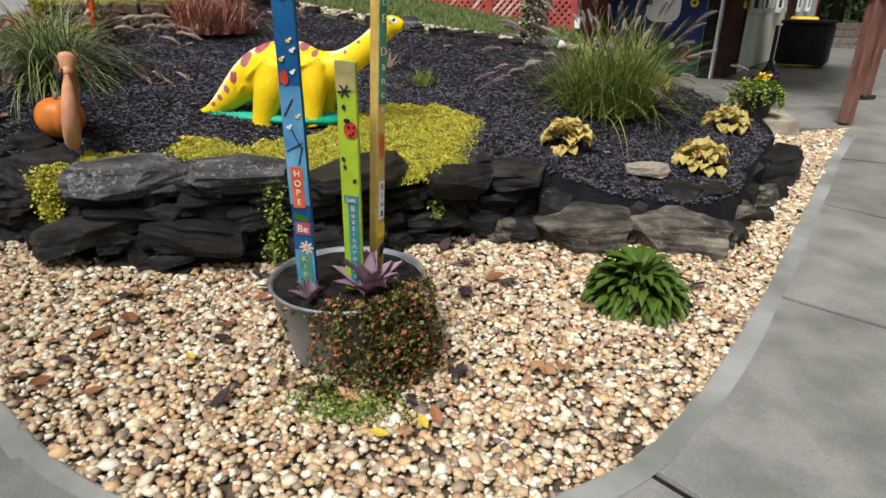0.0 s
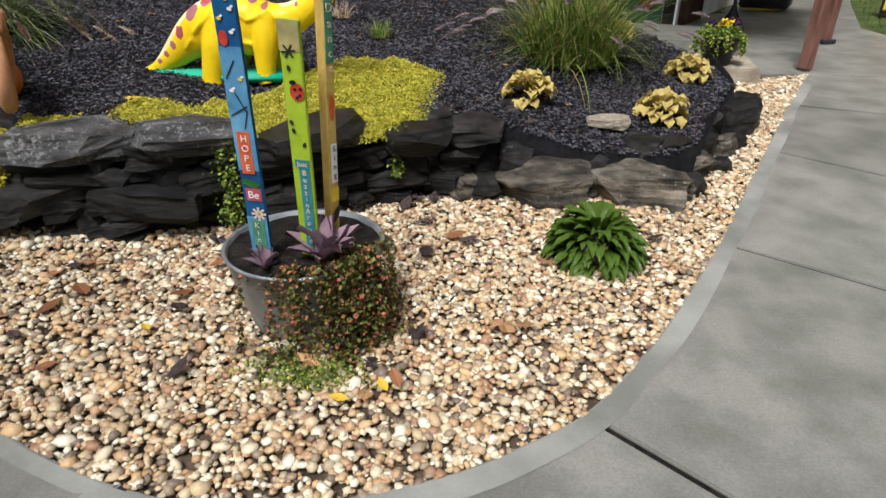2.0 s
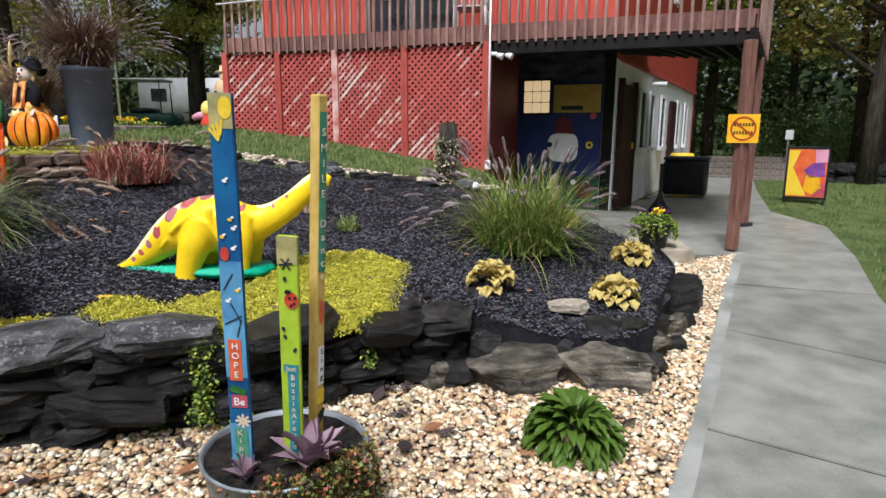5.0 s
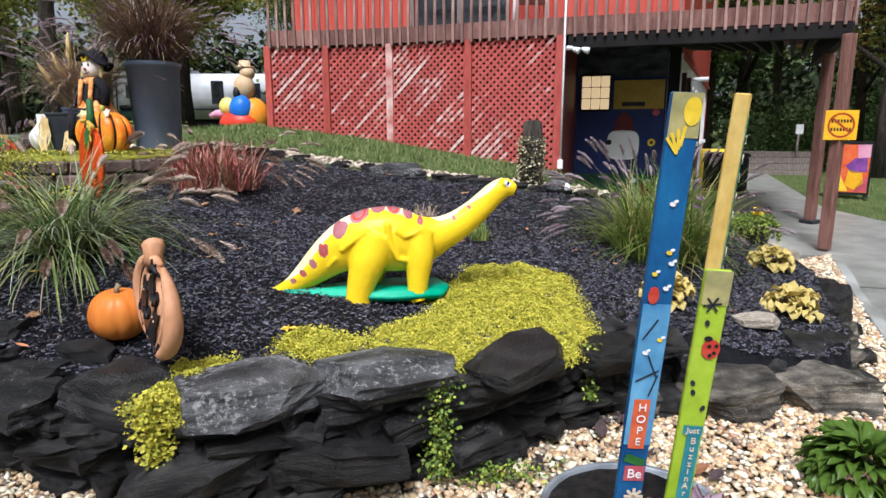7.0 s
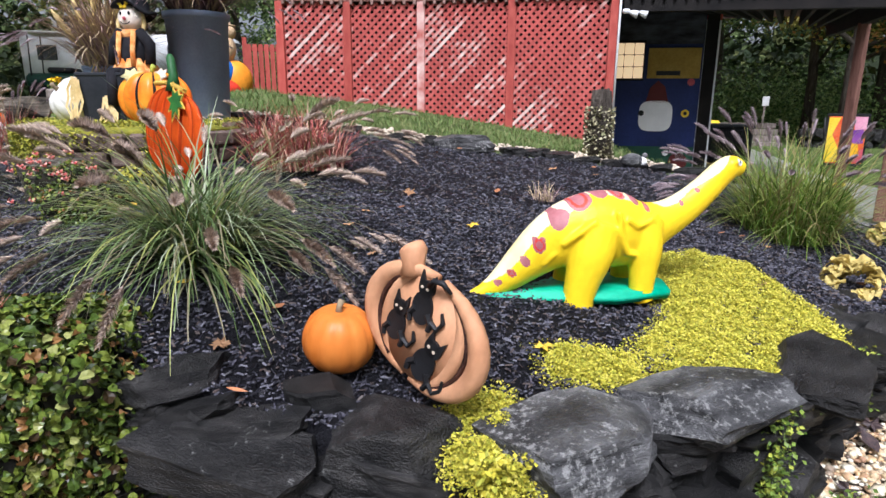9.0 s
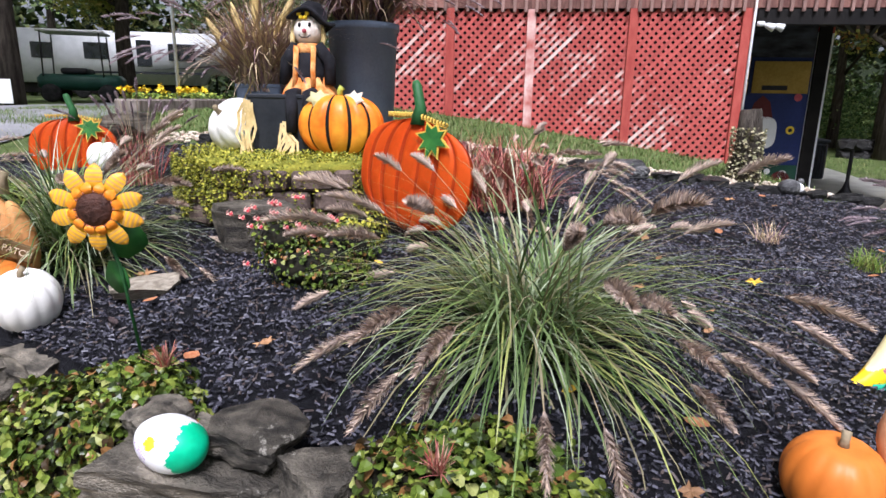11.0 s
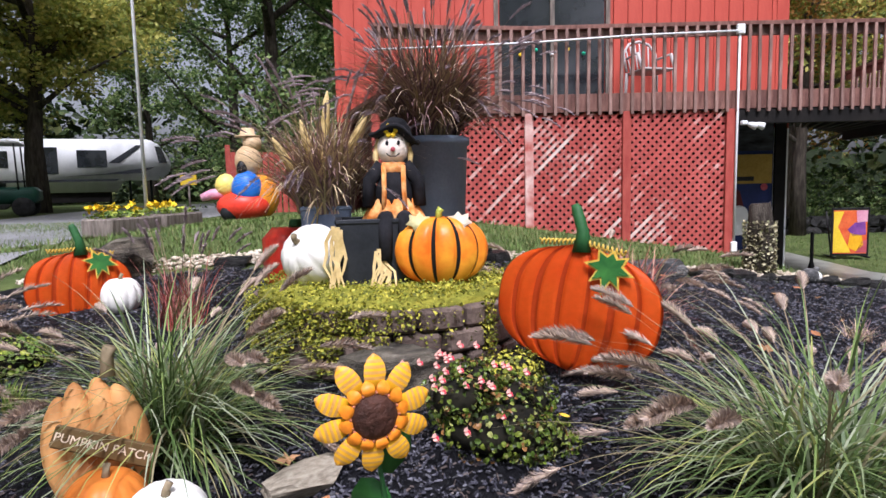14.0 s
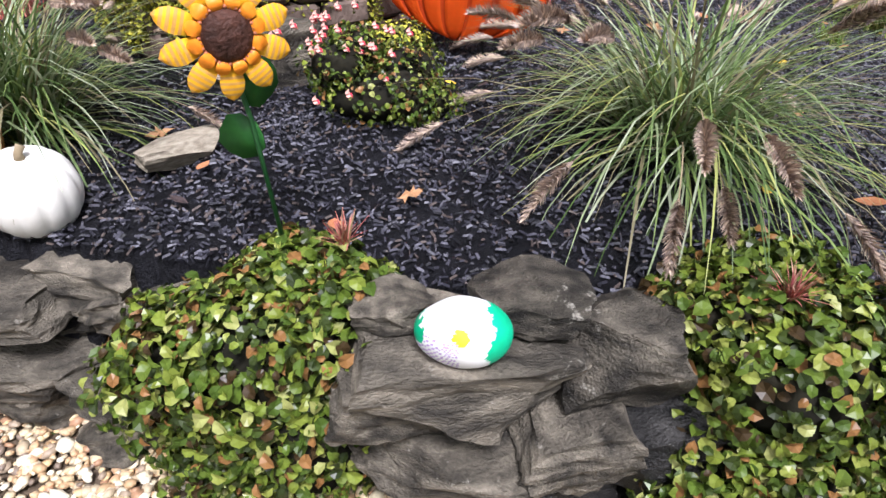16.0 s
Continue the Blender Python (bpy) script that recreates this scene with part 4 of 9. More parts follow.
def pebbles(name, n, region, poly, zfun, size, seed, material, label, reject=None, spill=0.01):
    g = np.random.default_rng(seed)
    x, y = g.uniform(region[0], region[1], n), g.uniform(region[2], region[3], n)
    ok = poly_dist(x, y, poly) > -spill
    if reject is not None:
        ok &= ~reject(x, y)
    x, y = x[ok], y[ok]
    m = len(x)
    r = size * np.exp(g.normal(0, 0.28, m))
    sc = np.stack([r * g.uniform(0.9, 1.45, m), r * g.uniform(0.75, 1.05, m), r * g.uniform(0.45, 0.75, m)], -1)
    lump = 1 + 0.16 * g.normal(size=(m, len(iv), 1)).clip(-1.4, 1.4)
    p = iv[None] * lump * sc[:, None, :]
    a, t = g.uniform(0, 2 * np.pi, m), g.normal(0, 0.3, m)
    ca, sa, ct, st = np.cos(a)[:, None], np.sin(a)[:, None], np.cos(t)[:, None], np.sin(t)[:, None]
    px, pz = p[..., 0] * ct - p[..., 2] * st, p[..., 0] * st + p[..., 2] * ct
    py = p[..., 1]
    q = np.stack([px * ca - py * sa + x[:, None], px * sa + py * ca + y[:, None], pz + (zfun(x, y) + sc[:, 2] * 0.35 + g.uniform(-0.004, 0.014, m))[:, None]], -1)
    f = (ifc[None] + np.arange(m)[:, None, None] * len(iv)).reshape(-1, 3)
    return tagged(raw(name, q.reshape(-1, 3), f, material, soft=True), label, "gravel", "", "stuff")


pebbles("river_pebbles", 104000, (-2.4, 4.1, 0.95, 6.7), GRAVEL, lambda x, y: low(x, y) - 0.004, 0.0142, 3, M_PEBBLE, "tan, cream and brown river pebbles, damp",
        lambda x, y: np.hypot(x + 0.1, y - 2.03) < 0.24)
pebbles("river_pebbles", 36000, (-5.9, -2.4, 1.9, 5.2), GRAVEL, lambda x, y: low(x, y) - 0.004, 0.0136, 4, M_PEBBLE, "tan and cream river pebbles beside the wall")
BACKEDGE = [(1.75, 6.75), (0.9, 6.95), (0.2, 6.95), (-0.9, 7.05), (-2.0, 7.3), (-3.3, 7.55), (-4.6, 8.0), (-5.9, 8.3)]
STRIP = [(x, y - 0.02) for x, y in BACKEDGE] + [(x + 0.05, y + 0.3) for x, y in BACKEDGE[::-1]]
pebbles("border_pebbles", 15000, (-6.0, 1.8, 6.6, 8.7), STRIP, lambda x, y: terrain(x, y) + 0.0, 0.017, 5,
        mk("pale_border_pebbles", (0.5, 0.45, 0.38), (0.7, 0.65, 0.56), 0.5, 30, 100, 0.1, island=[(0.52, 0.45, 0.35), (0.62, 0.55, 0.45), (0.4, 0.33, 0.25), (0.56, 0.48, 0.36), (0.3, 0.24, 0.18)]),
        "pale pebble strip between bed and lawn")

# lawn blades
LAWN = [(x + 0.05, y + 0.28) for x, y in BACKEDGE] + [(-7.5, 9.0), (-7.5, 14.0), (-3.0, 14.0), (-2.9, 9.6), (-1.87, 9.27), (-0.97, 9.0), (0.08, 8.55), (1.19, 8.07), (1.6, 7.4)]


def lawn(name, n, region, poly, size, seed):
    g = np.random.default_rng(seed)
    x, y = g.uniform(region[0], region[1], n), g.uniform(region[2], region[3], n)
    ok = poly_dist(x, y, poly) > 0
    x, y = x[ok], y[ok]
    m = len(x)
    z = ground_z(x, y)
    a, h, w = g.uniform(0, 2 * np.pi, m), size * g.uniform(0.5, 1.3, m), size * 0.09
    s = np.stack([-np.sin(a), np.cos(a), 0 * a], -1) * w
    b = np.stack([x, y, z - 0.005], -1)
    t = b + np.stack([np.cos(a) * h * 0.6, np.sin(a) * h * 0.6, h], -1)
    v = np.stack([b - s, b + s, t], 1).reshape(-1, 3)
    return tagged(raw(name, v, np.arange(3 * m).reshape(-1, 3), M_LAWN), "short uneven green lawn grass", "grass", "", "stuff")


lawn("lawn_grass", 60000, (-7.5, 1.7, 6.8, 14), LAWN, 0.055, 21)
lawn("lawn_grass", 26000, (4.4, 13.0, 3.0, 17.0), [(4.2, 4.3), (5.45, 6.4), (6.2, 8.2), (6.05, 9.4), (7.4, 12.3), (9.0, 15.6), (13, 15.6), (13, 3)], 0.06, 22)

# ---- stones ----


def stone_mesh(seed, name="stone", worn=1.0):
    """An angular ledge stone of about one unit: a block split along planes, with stepped layers and a chipped skin."""
    g = np.random.default_rng(900 + seed)
    bm = bmesh.new()
    bmesh.ops.create_cube(bm, size=1)
    for k in range(9):
        a = g.uniform(0, 2 * math.pi)
        nz = g.uniform(-0.35, 0.35) if k < 5 else g.choice((-1, 1)) * g.uniform(0.7, 2.2)
        n = Vector((math.cos(a), math.sin(a), nz)).normalized()
        dd = (g.uniform(0.36, 0.52) if k < 5 else g.uniform(0.42, 0.56))
        bmesh.ops.bisect_plane(bm, geom=bm.verts[:] + bm.edges[:] + bm.faces[:], plane_co=n * dd, plane_no=n, clear_outer=True)
        bmesh.ops.holes_fill(bm, edges=[e for e in bm.edges if e.is_boundary])
    bmesh.ops.triangulate(bm, faces=bm.faces[:])
    for _ in range(3):
        bmesh.ops.subdivide_edges(bm, edges=[e for e in bm.edges if e.calc_length() > (0.14 if worn < 1.5 else 0.1)], cuts=1)
        bmesh.ops.triangulate(bm, faces=bm.faces[:])
    o = Vector((seed * 7.31, seed * 3.7, seed * 1.9))
    for v in bm.verts:
        p = v.co.copy()
        layer = math.floor((p.z + 0.12 * noise.noise(p * 1.3 + o)) * 6.5 + seed)
        st = noise.noise(Vector((o.x, layer * 3.7, o.y)))
        side = max(0.0, min(1.0, (math.hypot(p.x, p.y) - 0.2) * 5))
        p.x *= 1 + 0.1 * st * side
        p.y *= 1 + 0.1 * st * side
        p += Vector((noise.noise(p * 2.4 + o), noise.noise(p * 2.4 + o + Vector((9, 0, 0))), 0.8 * noise.noise(p * 2.4 + o + Vector((0, 9, 0))))) * 0.035 * (0.3 + 0.7 * worn * worn)
        p += Vector((noise.noise(p * 9 + o), noise.noise(p * 9 - o), noise.noise(p * 9 + o * 2))) * 0.016 * worn
        v.co = p
    bmesh.ops.recalc_face_normals(bm, faces=bm.faces[:])
    me = bpy.data.meshes.new(name)
    bm.to_mesh(me)
    bm.free()
    return me


def with_mat(me, m):
    c = me.copy()
    c.materials.append(m)
    return c


SHAPES = [stone_mesh(k + 1) for k in range(12)]
DARKS = [with_mat(m, M_ROCK) for m in SHAPES]
TANS = [with_mat(stone_mesh(k + 31, worn=1.9), M_ROCKTAN) for k in range(12)]
GREYS = [with_mat(m, M_ROCKGREY) for m in SHAPES[:4]]
PALES = [with_mat(m, M_PALESTONE) for m in SHAPES[4:8]]


def stone(me, at, size, rz=0.0, rx=0.0, ry=0.0, parent=None, name="stone"):
    ob = bpy.data.objects.new(name, me)
    scene.collection.objects.link(ob)
    ob.parent = parent
    ob.matrix_basis = pose(*at, rx, ry, rz) @ Matrix.Diagonal((size[0] * 0.9, size[1] * 0.88, size[2] * 0.9, 1))
    return ob


def rock_thing(me, at, size, rz, label, name="rock", group=""):
    ob = stone(me, at, size, rz, name=name)
    return tagged(ob, label, "rock", group)


# dark earth behind the stones
bm = bmesh.new()
prev = None
for px_, py_ in along(WALL + LOWROCKS[1:], 120):
    pr = (bm.verts.new((px_, py_ + 0.13, float(low(px_, py_)) - 0.2)), bm.verts.new((px_, py_ + 0.17, bz(px_, py_ + 0.2) - 0.03)), bm.verts.new((px_, py_ + 0.5, bz(px_, py_ + 0.5) - 0.03)))
    if prev:
        bm.faces.new((prev[0], prev[1], pr[1], pr[0]))
        bm.faces.new((prev[1], prev[2], pr[2], pr[1]))
    prev = pr
tagged(part("earth_bank", bm, M_MULCHBED), "dark earth packed behind the stones", "soil", "", "structure")

wall = thing("stone_retaining_wall", (0, 0, 0), "dry-stacked retaining wall of dark layered stones", "stone wall", kind="structure")
g = np.random.default_rng(5)
WP = along(WALL, 400)
WS = np.concatenate([[0], np.cumsum(np.hypot(*np.diff(WP, axis=0).T))])


def wall_at(s):
    p = np.array([np.interp(s, WS, WP[:, 0]), np.interp(s, WS, WP[:, 1])])
    q = np.array([np.interp(s + 0.05, WS, WP[:, 0]), np.interp(s + 0.05, WS, WP[:, 1])])
    d = (q - p) / (np.hypot(*(q - p)) + 1e-9)
    return p, d


top_named = [(-1.5, 2.66), (-0.95, 2.84), (-2.08, 2.92)]
courses = 4
for c_ in range(courses):
    s = 1.3 + 0.2 * c_
    while s < WS[-1] - 0.05:
        L = g.uniform(0.28, 0.55) if c_ < courses - 1 else g.uniform(0.3, 0.5)
        p, d = wall_at(s + L / 2)
        nrm = np.array([-d[1], d[0]])
        z0, z1 = float(low(p[0], p[1])) - 0.05, bz(p[0] + nrm[0] * 0.2, p[1] + nrm[1] * 0.2) + 0.0
        hgt = (z1 - z0) / courses
        zc = z0 + hgt * (c_ + 0.5)
        depth = g.uniform(0.26, 0.4)
        off = 0.02 + 0.02 * c_ + g.uniform(-0.05, 0.05)
        at = (p[0] + nrm[0] * (off + depth * 0.25), p[1] + nrm[1] * (off + depth * 0.25), zc + g.uniform(-0.015, 0.015) - (0.07 if c_ == courses - 1 and p[0] < -3.1 else 0.0))
        near = (c_ == courses - 1 and min(math.hypot(p[0] - a, p[1] - b) for a, b in top_named) < 0.3) or (c_ > 0 and -4.2 < p[0] < -3.52)
        if not near:
            tan = p[0] < -3.3
            fam = TANS if tan else DARKS
            stone(fam[int(g.integers(12))], at, (L * 1.12, depth * (1.25 if p[0] > -3.1 else 0.95), hgt * g.uniform(0.9, 1.3)), math.degrees(math.atan2(d[1], d[0])) + g.uniform(-14, 14), g.uniform(-7, 7), g.uniform(-9, 9), wall)
        s += L * g.uniform(0.82, 0.98)
# small infill stones and thin plates wedged between the courses
for k in range(150):
    p, d = wall_at(g.uniform(1.3, WS[-1] - 0.1))
    nrm = np.array([-d[1], d[0]])
    z0, z1 = float(low(p[0], p[1])), bz(p[0] + nrm[0] * 0.2, p[1] + nrm[1] * 0.2)
    f_ = g.uniform(0.02, 0.86)
    if p[0] < -3.1 and k % 3:
        continue
    L, hh = g.uniform(0.14, 0.42), g.uniform(0.06, 0.15)
    off = -0.02 + 0.09 * f_ + g.uniform(-0.03, 0.05)
    stone((TANS if p[0] < -3.3 else DARKS)[int(g.integers(12))], (p[0] + nrm[0] * off, p[1] + nrm[1] * off, z0 + (z1 - z0) * f_), (L, g.uniform(0.16, 0.3), hh), math.degrees(math.atan2(d[1], d[0])) + g.uniform(-30, 30), g.uniform(-12, 12), g.uniform(-24, 18), wall)
# the large capping slabs that stand out
for me, at, size, rz, rx, ry in [
        (GREYS[0], (-1.5, 2.72, 0.52), (0.66, 0.56, 0.2), 24, 6, 2), (GREYS[1], (-0.96, 2.84, 0.535), (0.68, 0.46, 0.19), 12, 4, 0), (DARKS[2], (-2.06, 2.9, 0.46), (0.52, 0.46, 0.3), -20, -6, 8),
        (DARKS[3], (-2.62, 2.92, 0.46), (0.66, 0.36, 0.2), -28, 0, 4), (DARKS[4], (-0.28, 3.06, 0.5), (0.7, 0.42, 0.16), 38, 3, -3), (DARKS[5], (0.22, 3.34, 0.4), (0.48, 0.42, 0.2), 30, 4, 5),
        (DARKS[7], (-1.72, 2.58, 0.26), (0.62, 0.32, 0.2), 10, 0, -14), (DARKS[8], (-1.15, 2.7, 0.2), (0.6, 0.34, 0.22), 14, 0, 8), (DARKS[9], (-2.35, 3.08, 0.58), (0.26, 0.2, 0.13), 5, 0, 0),
        (TANS[1], (-3.99, 3.68, 0.685), (0.62, 0.42, 0.24), -32, 4, 4), (TANS[8], (-3.67, 3.53, 0.7), (0.33, 0.34, 0.28), -30, 3, 2), (TANS[3], (-3.85, 3.66, 0.845), (0.3, 0.24, 0.12), -36, 0, 0),
        (TANS[9], (-4.2, 3.75, 0.64), (0.26, 0.22, 0.17), -20, 6, 14), (TANS[2], (-4.13, 3.79, 0.83), (0.22, 0.2, 0.11), -40, 0, -6), (TANS[4], (-4.07, 3.72, 0.45), (0.52, 0.36, 0.24), -35, 0, 3),
        (TANS[10], (-3.81, 3.55, 0.5), (0.3, 0.36, 0.23), -25, 3, -8), (DARKS[6], (-3.64, 3.46, 0.48), (0.4, 0.34, 0.28), -32, 0, 4), (DARKS[0], (-3.9, 3.6, 0.3), (0.6, 0.34, 0.22), -34, 0, 0), (TANS[6], (-4.98, 4.72, 0.66), (0.56, 0.4, 0.16), -36, 4, 0), (TANS[7], (-4.92, 4.62, 0.46), (0.5, 0.34, 0.18), -34, 0, 6)]:
    stone(me, at, size, rz, rx, ry, wall)

edging = thing("rock_edging", (0, 0, 0), "low edging of rough grey-brown fieldstones", "rock edging", kind="structure")
for fam, at, size, rz in [(TANS[0], (0.98, 3.42, 0.1), (0.66, 0.42, 0.32), -4), (TANS[5], (1.58, 3.42, 0.1), (0.64, 0.42, 0.3), -10), (DARKS[6], (0.62, 3.62, 0.14), (0.34, 0.3, 0.26), 40), (DARKS[1], (0.42, 3.5, 0.16), (0.26, 0.24, 0.28), 10),
                          (DARKS[2], (1.95, 3.6, 0.06), (0.34, 0.26, 0.16), 40), (TANS[8], (2.0, 3.86, 0.1), (0.36, 0.3, 0.18), 30), (DARKS[9], (2.12, 4.1, 0.16), (0.36, 0.28, 0.22), 60), (DARKS[10], (2.26, 4.5, 0.2), (0.5, 0.34, 0.28), 60), (DARKS[11], (2.58, 4.72, 0.2), (0.48, 0.38, 0.3), 55),
                          (DARKS[0], (2.82, 5.12, 0.2), (0.46, 0.34, 0.28), 70), (DARKS[3], (2.7, 5.6, 0.26), (0.4, 0.3, 0.2), 80), (DARKS[5], (0.62, 3.95, 0.4), (0.44, 0.3, 0.16), 10), (DARKS[8], (0.35, 3.75, 0.4), (0.3, 0.26, 0.2), 20),
                          (DARKS[4], (2.45, 6.0, 0.36), (0.5, 0.36, 0.2), 100), (DARKS[7], (1.95, 6.55, 0.5), (0.5, 0.36, 0.22), 110), (DARKS[2], (1.5, 6.95, 0.66), (0.56, 0.4, 0.3), 140), (DARKS[6], (1.05, 5.7, 0.55), (0.5, 0.34, 0.14), 30), (DARKS[1], (0.7, 5.3, 0.5), (0.5, 0.3, 0.12), 20), (DARKS[9], (0.9, 6.2, 0.62), (0.5, 0.3, 0.12), 25)]:
    stone(fam, at, size, rz, g.uniform(-6, 6), g.uniform(-6, 6), edging)
for k, (x, y, z, s_) in enumerate([(0.66, 3.44, 0.06, 0.24), (0.5, 3.42, 0.05, 0.22), (0.82, 3.58, 0.2, 0.3), (1.27, 3.46, 0.05, 0.2), (1.3, 3.6, 0.16, 0.28), (1.02, 3.66, 0.22, 0.3), (1.6, 3.66, 0.2, 0.3), (1.86, 3.46, 0.04, 0.2), (1.82, 3.74, 0.2, 0.26), (0.52, 3.66, 0.28, 0.28),
                                     (2.2, 3.9, 0.06, 0.2), (2.36, 4.24, 0.1, 0.26), (2.48, 4.4, 0.08, 0.2), (2.72, 4.86, 0.08, 0.24), (0.36, 3.42, 0.1, 0.26), (0.3, 3.56, 0.26, 0.26)]):
    stone((TANS if k % 2 else DARKS)[k % 12], (x, y, z + 0.03), (s_ * 1.15, s_ * g.uniform(0.7, 1.0), s_ * g.uniform(0.6, 0.85)), g.uniform(0, 180), g.uniform(-14, 14), g.uniform(-14, 14), edging)
# bed-edge stones along the lawn
back_edge = thing("bed_border", (0, 0, 0), "row of flat stones between bed and lawn", "rock edging", kind="structure")
BE = along(BACKEDGE, 30)
for k in range(30):
    x, y = BE[k]
    if g.random() < 0.75:
        stone(DARKS[int(g.integers(12))], (x + g.uniform(-0.05, 0.05), y - 0.02 + g.uniform(-0.06, 0.06), bz(x, y) + 0.01), (g.uniform(0.2, 0.42), g.uniform(0.14, 0.26), g.uniform(0.07, 0.14)), g.uniform(-30, 30), 0, 0, back_edge)
rock_thing(GREYS[2], (-0.86, 6.98, bz(-0.86, 6.98) + 0.06), (0.66, 0.34, 0.17), -14, "flat grey slab lying on the bed edge")
rock_thing(PALES[0], (1.47, 3.9, bz(1.47, 3.9) + 0.03), (0.34, 0.26, 0.08), -6, "small flat tan stone on the mulch")
rock_thing(PALES[1], (-4.37, 4.86, bz(-4.37, 4.86) + 0.03), (0.3, 0.22, 0.1), 10, "pale limestone slab lying on the mulch")
rock_thing(with_mat(SHAPES[9], M_ROCKTAN), (-3.86, 5.3, bz(-3.86, 5.3) + 0.08), (0.56, 0.36, 0.3), 15, "pitted grey-brown boulder in the mulch")
rock_thing(with_mat(SHAPES[5], M_ROCKTAN), (-5.15, 8.05, bz(-5.15, 8.05) + 0.1), (0.5, 0.42, 0.42), 40, "rounded tan boulder at the bed edge")

# ---- house ----
K = Vector((3.12, 8.86))
AW = Vector((0.92, -0.39)).normalized()
BW = Vector((0.39, 0.92)).normalized()
WW = Vector((0.5, 0.866)).normalized()
L0, Q1, Q2, Q3, CC = Vector((-2.68, 9.42)), Vector((-1.85, 9.28)), Vector((-0.95, 9.02)), Vector((0.09, 8.56)), Vector((1.2, 8.08))
PC = Vector((4.12, 6.9))
FLOOR = 2.98


def upright(p, q, z0, z1, thick, name, material, parent, label="", bevel=0.003):
    """A board or wall that stands on the line from p to q."""
    d = q - p
    rz = math.degrees(math.atan2(d.y, d.x))
    bm = box(d.length, thick, z1 - z0, (0, 0, 0), bevel)
    ob = part(name, bm, material, parent, label, soft=False)
    ob.matrix_basis = pose((p.x + q.x) / 2, (p.y + q.y) / 2, (z0 + z1) / 2, 0, 0, rz)
    return ob


house = thing("wall_house", (0, 0, 0), "two-storey house wall, red siding over white block", "house wall", kind="structure")
FL = K - AW * 6.2
upright(FL + BW * 0.14, K + BW * 0.14, FLOOR, 6.2, 0.16, "wall_core", M_REDSIDING, house)
nb = 31
for k in range(nb):
    p, q = K - AW * (6.2 * (k + 1) / nb - 0.004), K - AW * (6.2 * k / nb + 0.004)
    mid = 6.2 * (k + 0.5) / nb
    z0 = FLOOR if not 2.45 < mid < 4.05 else 5.05
    upright(p + BW * 0.045, q + BW * 0.045, z0, 6.2, 0.03, "siding_board", M_REDSIDING, house)
KE = K + WW * 9.0
upright(K - Vector((0.0, 0.0)) + Vector((-0.07, 0.04)), KE + Vector((-0.07, 0.04)), 0.2, 2.68, 0.14, "white_block_wall", M_WHITEWALL, house, "white painted block wall")
upright(K + Vector((-0.05, 0.03)), KE + Vector((-0.05, 0.03)), 2.68, 6.2, 0.16, "side_siding", M_REDSIDING, house)
upright(K - AW * 1.42 + BW * 0.075, K + BW * 0.075 - AW * 0.13, 0.3, 2.9, 0.12, "mural_wall", M_MURAL, house, "dark blue painted mural wall")
# Near-black strip covering the end of the white wall.
upright(K - AW * 0.125 + BW * 0.03, K + AW * 0.03 + BW * 0.03, 0.3, 2.9, 0.1, "corner_trim", M_DARK, house, "near-black strip at the wall corner")
upright(K + AW * 0.032 + BW * 0.025, K + AW * 0.055 + BW * 0.025, 0.3, 2.66, 0.09, "corner_edge", M_WHITEWALL, house)
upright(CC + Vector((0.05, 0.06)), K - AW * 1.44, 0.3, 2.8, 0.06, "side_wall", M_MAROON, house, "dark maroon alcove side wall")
upright(KE, KE - AW * 6.2, 0.3, 6.2, 0.2, "back_wall", M_REDSIDING, house)
upright(FL + BW * 0.1, KE - AW * 6.2 + BW * 0.1, 2.9, 6.2, 0.2, "end_wall", M_REDSIDING, house)
# Below deck level the end wall's shade is put into a darker colour.
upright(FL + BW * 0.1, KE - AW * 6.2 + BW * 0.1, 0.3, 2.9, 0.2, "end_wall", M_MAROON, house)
bm = bmesh.new()
bm.faces.new([bm.verts.new((p.x, p.y, 6.25)) for p in (FL - BW * 0.6 - AW * 0.5, K - BW * 0.6 + AW * 0.5, KE + AW * 0.6 + BW * 0.5, KE - AW * 6.8)])
r = bmesh.ops.extrude_face_region(bm, geom=bm.faces[:])
bmesh.ops.translate(bm, verts=[v for v in r["geom"] if isinstance(v, bmesh.types.BMVert)], vec=(0, 0, 0.25))
bmesh.ops.recalc_face_normals(bm, faces=bm.faces)
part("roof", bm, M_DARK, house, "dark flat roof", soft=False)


def on_mural(u0, u1, z0, z1, thick, name, m, label="", out=0.0, bevel=0.002):
    """A piece on the mural wall, u measured left from the corner."""
    return upright(K - AW * u1 + BW * (0.015 - thick / 2 - out), K - AW * u0 + BW * (0.015 - thick / 2 - out), z0, z1, thick, name, m, house, label, bevel)


on_mural(0.14, 1.4, 2.36, 2.88, 0.006, "mural_sky", M_MURALSKY, "painted night sky with pale clouds")
on_mural(0.14, 1.4, 0.42, 0.95, 0.006, "mural_field", M_MURALGREEN, "painted dark green field")
# plain painted bird shape with a round body and a comb
bm = bmesh.new()
slab_shape([(0.23 * math.copysign(abs(math.cos(a)) ** 0.55, math.cos(a)), 0.215 * math.copysign(abs(math.sin(a)) ** 0.6, math.sin(a))) for a in [2 * math.pi * k / 28 for k in range(28)]], 0.006, bm)
rzA = math.degrees(math.atan2(AW.y, AW.x))
bird = part("mural_bird_body", bm, M_WHITE, house, "white painted bird body", soft=False)
cpos = K - AW * 0.7 - BW * 0.0
bird.matrix_basis = pose(cpos.x, cpos.y, 1.38, 0, 0, rzA)
bm = bmesh.new()
